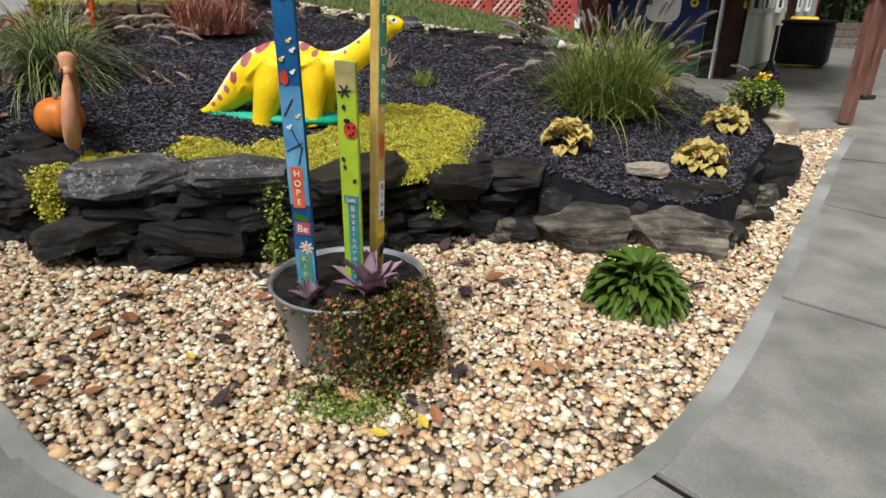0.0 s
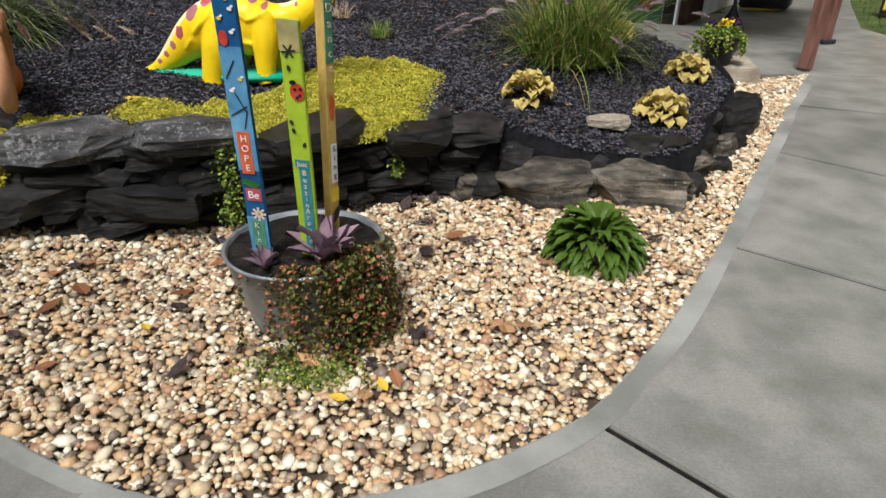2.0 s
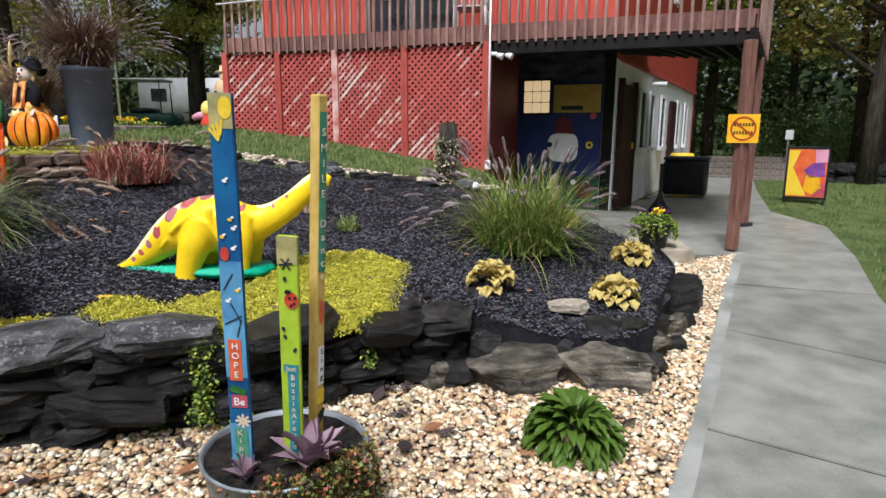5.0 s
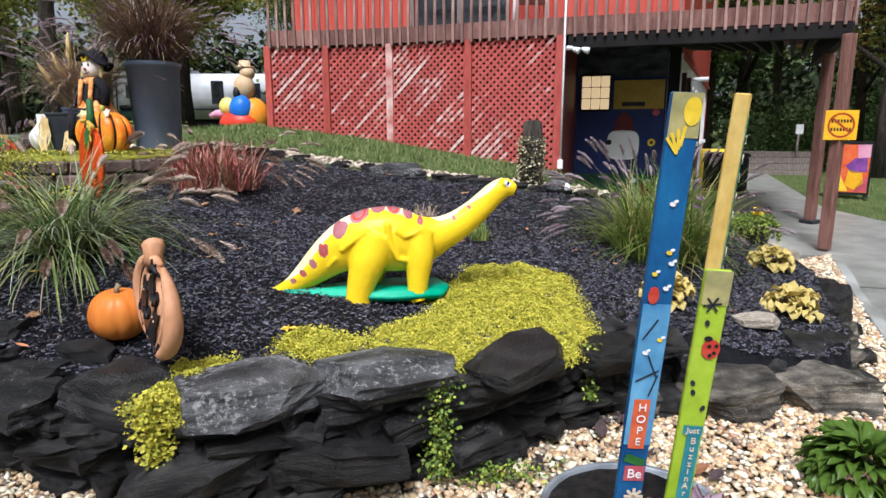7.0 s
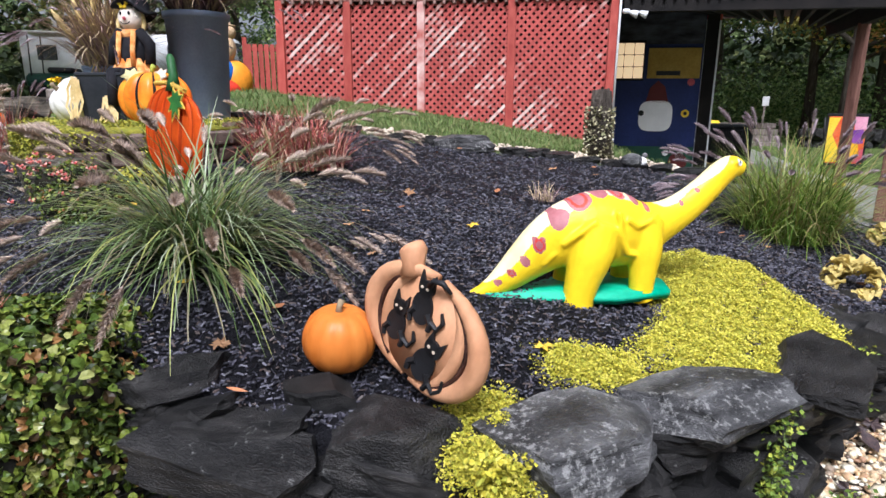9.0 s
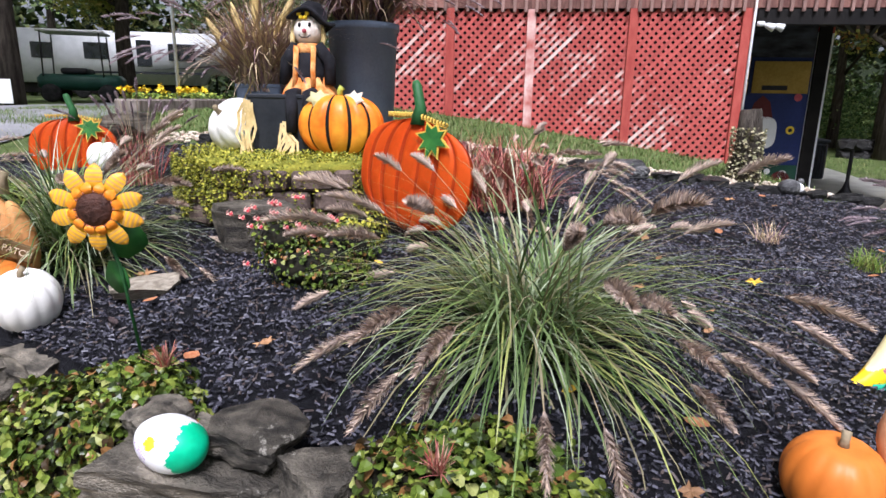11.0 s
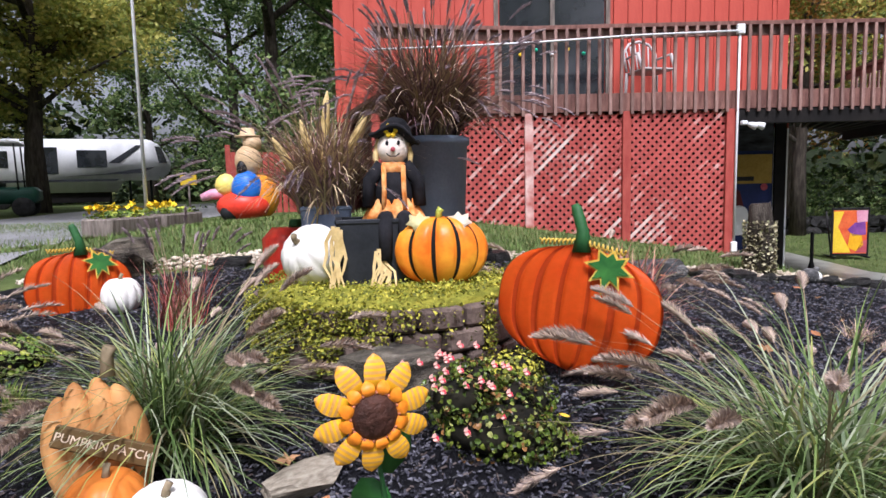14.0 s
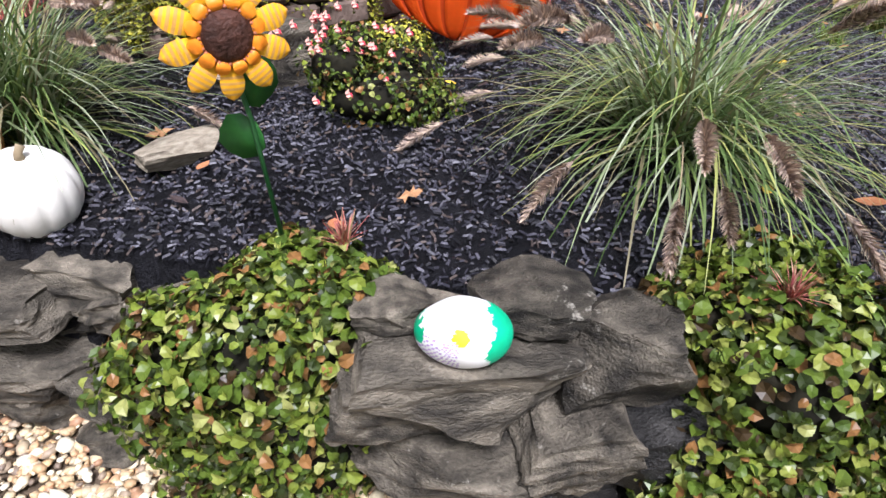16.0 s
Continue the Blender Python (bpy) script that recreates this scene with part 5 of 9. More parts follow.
slab_shape([(-0.15, 0), (-0.1, 0.2), (0, 0.3), (0.1, 0.22), (0.16, 0)], 0.006, bm)
comb = part("mural_comb", bm, M_MAROON, house, "dark red painted comb", soft=False)
comb.matrix_basis = pose(cpos.x, cpos.y, 1.57, 0, 0, rzA)
for k, (u, z, rr, m) in enumerate([(0.3, 1.42, 0.055, M_YELLOW), (0.32, 0.82, 0.06, M_WHITE), (0.26, 1.85, 0.05, M_SIGNPINK), (0.52, 0.86, 0.04, M_WHITE), (0.3, 1.42, 0.025, M_BLACK), (0.9, 1.42, 0.04, M_BLACK), (0.34, 0.74, 0.13, M_MAROON)]):
    bm = bmesh.new()
    slab_shape([(rr * math.cos(a), rr * math.sin(a)) for a in [2 * math.pi * j / 14 for j in range(14)]], 0.004, bm)
    ob = part("mural_flower", bm, m, house, soft=False)
    p = K - AW * u - BW * (0.003 + 0.003 * (k in (3, 4, 5)))
    ob.matrix_basis = pose(p.x, p.y, z, 0, 0, rzA)
on_mural(0.16, 0.86, 1.9, 2.31, 0.02, "banner", M_BANNER, "ochre banner with a dark bar of lettering", 0.012)
on_mural(0.42, 0.74, 1.94, 2.0, 0.004, "banner_bar", M_BLACK, "", 0.034, 0.0)

win = thing("window_1", (0, 0, 0), "lit window of nine warm glass blocks", "window", kind="structure")
for i in range(3):
    for j in range(3):
        ob = upright(K - AW * (0.925 + 0.135 * i + 0.128) - BW * 0.012, K - AW * (0.925 + 0.135 * i) - BW * 0.012, 1.9 + 0.162 * j, 1.9 + 0.162 * j + 0.153, 0.03, "pane", M_LAMPGLASS, win, bevel=0.01)
upright(K - AW * 1.345 - BW * 0.006, K - AW * 0.905 - BW * 0.006, 1.87, 2.41, 0.02, "window_frame", M_DARK, win)


def on_side(s0, s1, z0, z1, thick, name, m, parent, label="", out=0.0):
    """A piece on the white side wall, s measured back from the corner."""
    nn = Vector((WW.y, -WW.x))
    o = nn * (thick / 2 + out + 0.01)
    return upright(K + WW * s0 + o, K + WW * s1 + o, z0, z1, thick, name, m, parent, label)


door = thing("door_1", (0, 0, 0), "dark maroon door in a white wall", "door", kind="structure")
on_side(0.42, 1.3, 0.4, 2.34, 0.05, "door_leaf", M_DOORMAROON, door)
on_side(0.36, 0.42, 0.4, 2.42, 0.08, "door_frame", M_DOORMAROON, door)
on_side(1.3, 1.36, 0.4, 2.42, 0.08, "door_frame", M_DOORMAROON, door)
on_side(1.16, 1.22, 1.35, 1.45, 0.08, "door_handle", M_YELLOW, door, "brass door handle")
for k, (s0, s1, z0, z1) in enumerate([(1.9, 2.3, 1.35, 2.3), (2.75, 3.1, 1.35, 2.3), (3.9, 4.3, 1.35, 2.3), (6.0, 6.4, 1.35, 2.3), (7.2, 7.6, 1.35, 2.3), (1.9, 2.3, 4.3, 5.2), (4.6, 5.0, 4.3, 5.2)]):
    wdw = thing("window_%d" % (k + 2), (0, 0, 0), "narrow dark window with a white sill", "window", "windows of the side wall", kind="structure")
    on_side(s0, s1, z0, z1, 0.02, "pane", M_GLASS, wdw)
    for a, b, c_, d_ in ((s0 - 0.05, s0, z0, z1), (s1, s1 + 0.05, z0, z1), (s0 - 0.05, s1 + 0.05, z1, z1 + 0.06)):
        on_side(a, b, c_, d_, 0.04, "window_frame", M_WHITE, wdw)
    on_side(s0 - 0.08, s1 + 0.08, z0 - 0.08, z0, 0.1, "window_sill", M_WHITE, wdw)
door2 = thing("door_2", (0, 0, 0), "dark door further along the white wall", "door", kind="structure")
on_side(5.0, 5.7, 0.5, 2.3, 0.05, "door_leaf", M_DOORMAROON, door2)
on_side(0.0, 9.0, 2.66, 2.74, 0.05, "belt_trim", M_REDWOOD, house)
lampw = thing("wall_lamp", (0, 0, 0), "white tubular wall lamp on the side wall", "wall lamp")
nn = Vector((WW.y, -WW.x))
p0 = K + WW * 2.9
part("lamp_tube", tube([(p0.x, p0.y, 2.5), (p0.x + nn.x * 0.28, p0.y + nn.y * 0.28, 2.5)], 0.045, 10), M_WHITE, lampw)

# sliding door of the upper floor
sd = thing("window_9", (0, 0, 0), "dark glazed sliding door behind the deck rail", "sliding door", kind="structure")
for a, b in ((3.98, 3.27), (3.23, 2.52)):
    upright(K - AW * a + BW * 0.05, K - AW * b + BW * 0.05, 3.05, 5.0, 0.02, "pane", M_GLASS, sd)
for a in (4.03, 3.25, 2.48):
    upright(K - AW * (a + 0.03) + BW * 0.03, K - AW * (a - 0.03) + BW * 0.03, 2.99, 5.06, 0.06, "window_frame", M_GREYWOOD, sd)
for k in range(5):
    bm = ball(0.03, sub=1)
    ob = part("string_bulb", bm, (M_YELLOWFLOWER, M_TEAL, M_WHITE)[k % 3], sd)
    q = K - AW * (3.7 - 0.22 * k)
    ob.matrix_basis = pose(q.x, q.y, 3.75 + 0.06 * (k % 2))

# ---- deck ----
deck = thing("deck", (0, 0, 0), "weathered brown wooden deck raised on posts", "deck", kind="structure")
PB = PC + WW * 3.3
bm = bmesh.new()
bm.faces.new([bm.verts.new((p.x, p.y, FLOOR - 0.05)) for p in (L0, Q1, Q2, Q3, CC, PC, PB, K + WW * 2.2, K, FL)])
r = bmesh.ops.extrude_face_region(bm, geom=bm.faces[:])
bmesh.ops.translate(bm, verts=[v for v in r["geom"] if isinstance(v, bmesh.types.BMVert)], vec=(0, 0, 0.05))
bmesh.ops.recalc_face_normals(bm, faces=bm.faces)
part("deck_floor", bm, M_DECKWOOD, deck, soft=False)
EDGE = [L0, Q1, Q2, Q3, CC, PC, PB]
bal = part("baluster", box(0.036, 0.03, 0.98, (0, 0, 0), 0.004), M_RAILWOOD, deck, soft=False)
first = True
for p, q in zip(EDGE, EDGE[1:]):
    d = (q - p).normalized()
    o = Vector((d.y, -d.x))
    upright(p + o * 0.02, q + o * 0.02, 2.77, FLOOR - 0.004, 0.045, "rim_board", M_DECKWOOD, deck)
    upright(p + o * 0.0, q + o * 0.0, 3.7, 3.745, 0.15, "rail_cap", M_DECKWOOD, deck)
    upright(p - o * 0.01, q - o * 0.01, 3.6, 3.69, 0.036, "upper_rail", M_RAILWOOD, deck)
    nbal = max(2, int((q - p).length / 0.118))
    for k in range(nbal):
        c = p + (q - p) * ((k + 0.5) / nbal) + o * 0.06
        m = pose(c.x, c.y, 3.22, 0, random.uniform(-0.6, 0.6), math.degrees(math.atan2(d.y, d.x)))
        if first:
            bal.matrix_basis, first = m, False
        else:
            again(bal, deck, m)
# Joists and beams carry the shade under the deck in their colour.
for k in range(12):
    a, b = CC + (PC - CC) * (k / 11), K + WW * 0.2 + (PB - K) * (k / 11)
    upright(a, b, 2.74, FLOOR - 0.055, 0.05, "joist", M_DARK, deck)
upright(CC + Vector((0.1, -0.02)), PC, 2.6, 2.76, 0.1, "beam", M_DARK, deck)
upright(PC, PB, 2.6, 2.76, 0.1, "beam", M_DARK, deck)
for nm, at, z0, s in (("deck_post", (4.03, 6.76), 0.25, 0.11), ("deck_post", (4.92, 8.28), 0.3, 0.12)):
    ob = part(nm, box(s, s, 2.62 - z0, (0, 0, 0), 0.008), M_POST, deck, soft=False)
    ob.matrix_basis = pose(at[0], at[1], (z0 + 2.62) / 2, 0, 0, 24)
ob = part("post_base", box(0.2, 0.2, 0.05, (0, 0, 0), 0.01), M_DARKGREY, deck, soft=False)
ob.matrix_basis = pose(4.92, 8.28, walk_z(4.92, 8.28) + 0.025, 0, 0, 24)

# lattice skirt: posts, rails and crossing slats
panels = [(L0, Q1), (Q1, Q2), (Q2, Q3), (Q3, CC)]
for k, (p, q) in enumerate(panels):
    skirt = thing("lattice_panel", (0, 0, 0), "red lattice panel, paint peeling to bare pale wood", "lattice panel", "lattice panels under the deck", kind="structure")
    d = q - p
    W_, rz = d.length - 0.09, math.degrees(math.atan2(d.y, d.x))
    zb = min(gz(p.x, p.y - 0.1), gz(q.x, q.y - 0.1)) - 0.06
    zt = 2.765
    H_ = zt - zb
    mid = (p + q) / 2
    base = pose(mid.x, mid.y, 0, 0, 0, rz)
    pitch, sw = 0.094, 0.036
    for sgn in (1, -1):
        nslat = int((W_ + H_) / (pitch * 1.0))
        for j in range(nslat):
            c = -(W_ + H_) / 2 + (j + 0.5) * (W_ + H_) / nslat
            # the slat's line x - sgn*(z - mid) = c, cut to the panel
            lo = max(-W_ / 2, c - H_ / 2)
            hi = min(W_ / 2, c + H_ / 2)
            if hi - lo < 0.05:
                continue
            x0, x1 = lo, hi
            z0, z1 = sgn * (x0 - c), sgn * (x1 - c)
            L = math.hypot(x1 - x0, z1 - z0)
            zc = (zt + zb) / 2 + (z0 + z1) / 2
            ob = part("slat", box(L, 0.007, sw, (0, 0, 0), 0), M_PEEL if sgn > 0 else M_REDSLAT, skirt, soft=False)
            ob.matrix_basis = base @ pose((x0 + x1) / 2, -0.004 * sgn, zc, 0, -45 * sgn, 0)
    # Added near-black sheet; stands in for the shade behind the slats.
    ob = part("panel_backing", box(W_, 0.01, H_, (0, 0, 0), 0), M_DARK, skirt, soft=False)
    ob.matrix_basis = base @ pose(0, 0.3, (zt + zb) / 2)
for k, p in enumerate([L0, Q1, Q2, Q3, CC]):
    z0 = gz(p.x, p.y - 0.1) - 0.15
    lp = part("lattice_post", box(0.1 if k < 4 else 0.12, 0.05, 2.77 - z0, (0, 0, 0), 0.005), M_REDWORN if k == 2 else M_REDWOOD, None, soft=False)
    lp.matrix_basis = pose(p.x + 0.0, p.y - 0.02, (2.77 + z0) / 2, 0, 0, -22)
    tagged(lp, "flat red painted post, weathered at the foot", "post", "posts of the lattice skirt", "structure")
# Skirt end darkened too, with the shade in its colour.
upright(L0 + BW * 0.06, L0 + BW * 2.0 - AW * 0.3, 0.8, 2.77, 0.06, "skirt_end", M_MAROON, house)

# conduit, junction box and floodlight
cond = thing("conduit", (0, 0, 0), "pale grey electrical conduit with junction box", "conduit")
cp = Vector((CC.x + 0.03, CC.y - 0.07))
part("pipe", tube([(cp.x, cp.y, gz(cp.x, cp.y) + 0.02), (cp.x, cp.y - 0.02, 3.62)], 0.014, 8), M_CHROME, cond)
part("pipe", tube([(cp.x, cp.y - 0.05, 3.63), (Q3.x, Q3.y - 0.13, 3.6), (Q2.x, Q2.y - 0.13, 3.55), (Q1.x, Q1.y - 0.13, 3.5), (L0.x - 0.05, L0.y - 0.13, 3.44)], 0.012, 8), M_CHROME, cond)
ob = part("junction_box", box(0.09, 0.05, 0.11, (0, 0, 0), 0.008), M_WHITE, cond, soft=False)
ob.matrix_basis = pose(cp.x, cp.y - 0.03, 3.65, 0, 0, -22)
ob = part("outlet_box", box(0.07, 0.05, 0.12, (0, 0, 0), 0.008), M_WHITE, cond, soft=False)
ob.matrix_basis = pose(cp.x, cp.y, gz(cp.x, cp.y) + 0.1, 0, 0, -22)
spot = thing("floodlight", (cp.x + 0.05, cp.y - 0.06, 2.6), "twin-head grey floodlight at the deck corner", "floodlight")
part("mount", box(0.08, 0.05, 0.05, (0, 0, 0), 0.01), M_CHROME, spot)
for sx in (0.02, 0.14):
    h = part("lamp_head", lathe([(0.012, 0), (0.03, 0.03), (0.045, 0.1), (0.04, 0.105)], 14, cap=True), M_CHROME, spot)
    h.matrix_basis = pose(sx, -0.03, -0.01, 110, 0, 60)

# ---- warning sign, poster stand, air conditioner ----
sg = thing("warning_sign", (4.0, 6.69, 1.65), "yellow square warning sign with red prohibition ring", "sign", rz=-18)
part("plate", box(0.33, 0.006, 0.32, (0, 0, 0), 0.003), M_SIGNYELLOW, sg, soft=False)
bm = bmesh.new()
for k in range(32):
    a0, a1 = 2 * math.pi * k / 32, 2 * math.pi * (k + 1) / 32
    bm.faces.new([bm.verts.new((r_ * math.cos(a), -0.006, r_ * math.sin(a))) for r_, a in ((0.115, a0), (0.135, a0), (0.135, a1), (0.115, a1))])
part("ring", bm, M_SIGNBAR, sg, soft=False)
ob = part("bar", box(0.25, 0.002, 0.02, (0, 0, 0), 0), M_SIGNBAR, sg, soft=False)
ob.matrix_basis = pose(0, -0.007, 0, 0, 40, 0)
for z, n_ in ((0.045, 7), (-0.045, 7)):
    for j in range(n_):
        ob = part("lettering_bar", box(0.018, 0.002, 0.035, (0, 0, 0), 0), M_BLACK, sg, soft=False)
        ob.matrix_basis = pose(-0.09 + 0.03 * j, -0.005, z)
af = thing("poster_stand", (7.15, 10.5, gz(7.15, 10.5)), "black A-frame stand with bright printed poster", "sign stand", rz=-32)
fr = part("frame", box(0.66, 0.03, 0.04, (0, 0, 0.95), 0.004), M_BLACK, af, soft=False)
for x, z, sx, sz in ((0, 0.06, 0.66, 0.04), (-0.32, 0.5, 0.03, 0.95), (0.32, 0.5, 0.03, 0.95)):
    part("frame", box(sx, 0.03, sz, (x, 0, z), 0.004), M_BLACK, af, soft=False)
for x in (-0.3, 0.3):
    part("foot", box(0.04, 0.45, 0.03, (x, 0.1, 0.015), 0.004), M_BLACK, af, soft=False)
    ob = part("rear_leg", box(0.03, 0.03, 0.9, (0, 0, 0), 0.004), M_BLACK, af, soft=False)
    ob.matrix_basis = pose(x, 0.18, 0.46, -18, 0, 0)
po = part("poster", box(0.6, 0.012, 0.84, (0, -0.004, 0.5), 0.002), M_POSTERRED, af, soft=False)
for pts, m in (([(-0.3, 0.1), (-0.3, 0.9), (-0.12, 0.9), (-0.22, 0.6), (0.02, 0.1)], M_YELLOW), ([(0.1, 0.92), (0.3, 0.92), (0.3, 0.7), (0.12, 0.68)], M_POSTERPINK), ([(-0.05, 0.55), (0.08, 0.68), (0.26, 0.7), (0.28, 0.45), (0.05, 0.42)], M_POSTERPURPLE), ([(0.0, 0.48), (0.2, 0.44), (0.24, 0.25), (0.12, 0.12), (-0.04, 0.2)], M_SIGNYELLOW), ([(0.2, 0.3), (0.3, 0.36), (0.3, 0.1), (0.1, 0.1)], M_SIGNPINK)):
    bm = bmesh.new()
    slab_shape(pts, 0.002, bm)
    ob = part("printed_shape", bm, m, po, soft=False)
    ob.matrix_basis = pose(0, -0.014, 0)
ac = thing("air_conditioner", (5.35, 11.35, walk_z(5.35, 11.35)), "dark grey outdoor air conditioner with louvred sides", "air conditioner", rz=-28)
part("body", box(0.74, 0.74, 0.64, (0, 0, 0.34), 0.03), M_DARKGREY, ac)
part("lid", box(0.78, 0.78, 0.06, (0, 0, 0.69), 0.02), M_DARKGREY, ac)
lv = part("louvre", box(0.022, 0.02, 0.56, (0, 0, 0), 0.003), M_BLACK, ac, soft=False)
lv.matrix_basis = pose(-0.32, -0.377, 0.34)
for k in range(1, 14):
    again(lv, ac, pose(-0.32 + 0.049 * k, -0.377, 0.34))
for k in range(14):
    again(lv, ac, pose(-0.377, -0.32 + 0.049 * k, 0.34, 0, 0, 90))
ya = thing("yellow_bin", (5.75, 12.6, walk_z(5.75, 12.6)), "yellow bin behind the air conditioner", "bin")
part("body", box(0.4, 0.35, 0.75, (0, 0, 0.375), 0.03), M_YELLOW, ya)
ash = thing("ash_stand", (3.98, 9.0, walk_z(3.98, 9.0)), "black bell-based smokers post by the door", "ash stand")
part("body", lathe([(0.17, 0), (0.18, 0.05), (0.13, 0.14), (0.05, 0.26), (0.025, 0.36), (0.025, 0.78), (0.03, 0.8)], 20, cap=True), M_BLACK, ash)
# doorstep slabs
for nm, pts, z in (("step_slab", [(2.2, 6.3), (3.35, 6.2), (3.5, 7.1), (2.5, 7.5)], 0.33), ("step_slab", [(2.45, 7.3), (3.4, 7.0), (3.75, 8.6), (2.9, 8.9), (1.9, 9.2)], 0.45)):
    bm = bmesh.new()
    f = bm.faces.new([bm.verts.new((x, y, z)) for x, y in pts])
    r = bmesh.ops.extrude_face_region(bm, geom=[f])
    bmesh.ops.translate(bm, verts=[v for v in r["geom"] if isinstance(v, bmesh.types.BMVert)], vec=(0, 0, -0.16))
    bmesh.ops.recalc_face_normals(bm, faces=bm.faces)
    bmesh.ops.bevel(bm, geom=bm.edges[:], offset=0.012, segments=2, affect="EDGES")
    tagged(part(nm, bm, M_PALESTONE if z < 0.4 else M_CONCRETE, None, soft=False), "flat pale stone doorstep slab", "step", "doorstep slabs", "structure")
# far timber steps
steps = thing("steps", (0, 0, 0), "low wide timber steps at the end of the walk", "steps", kind="structure")
for k in range(4):
    p, q = Vector((8.0 + 0.18 * k, 16.6 + 0.32 * k)), Vector((10.2 + 0.18 * k, 15.6 + 0.32 * k))
    upright(p, q, 0.35 + 0.16 * k, 0.5 + 0.16 * k, 0.34, "tread", M_GREYWOOD, steps)

# white garden chair on the deck
ch = thing("garden_chair", (0, 0, 0), "greyish white moulded plastic garden chair on the deck", "chair")
cpos = K - AW * 2.05 - BW * 0.45
ch.matrix_basis = pose(cpos.x, cpos.y, FLOOR, 0, 0, -10)
part("seat", box(0.44, 0.44, 0.03, (0, 0, 0.42), 0.01), M_CHAIR, ch)
for sx in (-0.22, 0.22):
    for sy in (-0.2, 0.2):
        part("leg", tube([(sx * 1.08, sy * 1.1, 0), (sx, sy, 0.43)], [0.018, 0.025], 8), M_CHAIR, ch)
    part("armrest", tube([(sx, 0.2, 0.62), (sx * 1.1, -0.1, 0.63), (sx * 1.08, -0.2, 0.43)], 0.024, 8, flat=0.6), M_CHAIR, ch)
for k in range(7):
    x = -0.18 + 0.06 * k
    part("back_slat", tube([(x * 0.9, 0.2, 0.43), (x * 1.12, 0.27, 0.84 - abs(x) * 0.35)], 0.016, 6, flat=0.6), M_CHAIR, ch)
part("back_rim", tube([(-0.22, 0.21, 0.45), (-0.24, 0.26, 0.7), (-0.15, 0.28, 0.83), (0, 0.28, 0.87), (0.15, 0.28, 0.83), (0.24, 0.26, 0.7), (0.22, 0.21, 0.45)], 0.02, 8), M_CHAIR, ch)

# ---- grasses ----


def grass(name, at, label, count, length, width, arch, mat_, seed, spread=0.1, lean=(0.1, 1.2), plume_n=0, plume_len=0.13, plume_r=0.014, plume_mat=None, plume_lean=(0.3, 1.1), stalk=1.15, hairs=80, group="", z=None):
    """A tuft of arching blades with bottlebrush seed heads on thin stalks."""
    t = thing(name, (at[0], at[1], bz(*at) if z is None else z), label, "ornamental grass", group)
    v, f = blades(count, spread, length, width, arch, seed, lean=lean)
    raw("blades", v, f, mat_, t, soft=True)
    if plume_n:
        g = np.random.default_rng(seed + 50)
        stems, sv, sf = [], [], []
        for k in range(plume_n):
            a, th = g.uniform(0, 2 * math.pi), g.uniform(*plume_lean)
            L = length * stalk * g.uniform(0.8, 1.15)
            p = np.array([math.cos(a), math.sin(a), 0]) * spread * 0.5
            side = np.array([-math.sin(a), math.cos(a), 0]) * 0.0018
            b0 = len(sv)
            for s_ in range(7):
                sv += [p - side, p + side]
                if s_ < 6:
                    i0 = b0 + 2 * s_
                    sf.append((i0, i0 + 1, i0 + 3, i0 + 2))
                    ang = th * 0.55 + (th * 0.9 + 0.15) * (s_ / 6)
                    d = np.array([math.cos(a) * math.sin(ang), math.sin(a) * math.sin(ang), math.cos(ang)])
                    p = p + d * L / 6
            stems.append((p, d))
        raw("stalks", sv, sf, M_STEM, t)
        v, f = plumes(stems, seed + 90, plume_len, plume_r, hairs)
        raw("seed_plumes", v, f, plume_mat or M_PLUME, t)
    return t


grass("fountain_grass", (-2.88, 4.05), "large green fountain grass with tan bottlebrush plumes", 950, 0.95, 0.0095, 1.9, M_BLADE, 31, 0.16, (0.1, 1.85), 60, 0.18, 0.024, M_PLUME, (0.6, 1.6), 0.86, 320, z=bz(-2.88, 4.05) - 0.07)
grass("fountain_grass", (-4.78, 5.3), "fountain grass with grey-tan plumes beside the plaque", 760, 0.82, 0.0085, 1.7, M_BLADE, 32, 0.12, (0.05, 1.55), 46, 0.16, 0.022, M_PLUME, (0.5, 1.55), 0.88, 280)
grass("fountain_grass", (1.3, 5.1), "bright green fountain grass with upright purple plumes", 1300, 0.96, 0.009, 1.35, M_BLADELIME, 33, 0.34, (0.03, 1.4), 76, 0.16, 0.019, M_PLUMEDARK, (0.1, 1.25), 0.9, 190)
grass("red_grass", (-2.45, 5.75), "compact red ornamental grass clump", 1000, 0.5, 0.009, 0.8, M_BLADERED, 34, 0.34, (0.02, 1.35), 40, 0.15, 0.02, M_PLUME, (0.7, 1.5), 1.25, 200)
grass("fountain_grass", (-6.0, 6.1), "fountain grass with pale plumes at the bed edge", 520, 0.7, 0.008, 1.6, M_BLADE, 35, 0.1, (0.05, 1.5), 46, 0.16, 0.022, M_PLUME, (0.4, 1.4), 0.95, 120)
grass("red_grass", (-4.75, 6.7), "thin purple grass with upright plumes", 160, 0.45, 0.006, 0.6, M_BLADERED, 36, 0.14, (0.02, 0.8), 20, 0.12, 0.014, M_PLUMEDARK, (0.05, 0.7), 1.2, 110)
grass("small_grass", (-0.65, 5.35), "small straw-coloured grass tuft in mulch", 110, 0.16, 0.004, 0.8, M_BLADETAN, 37, 0.08, (0.1, 1.3))
grass("small_grass", (-0.25, 4.95), "small yellow-green grass tuft in mulch", 130, 0.17, 0.005, 0.8, M_BLADELIME, 38, 0.09, (0.1, 1.3))
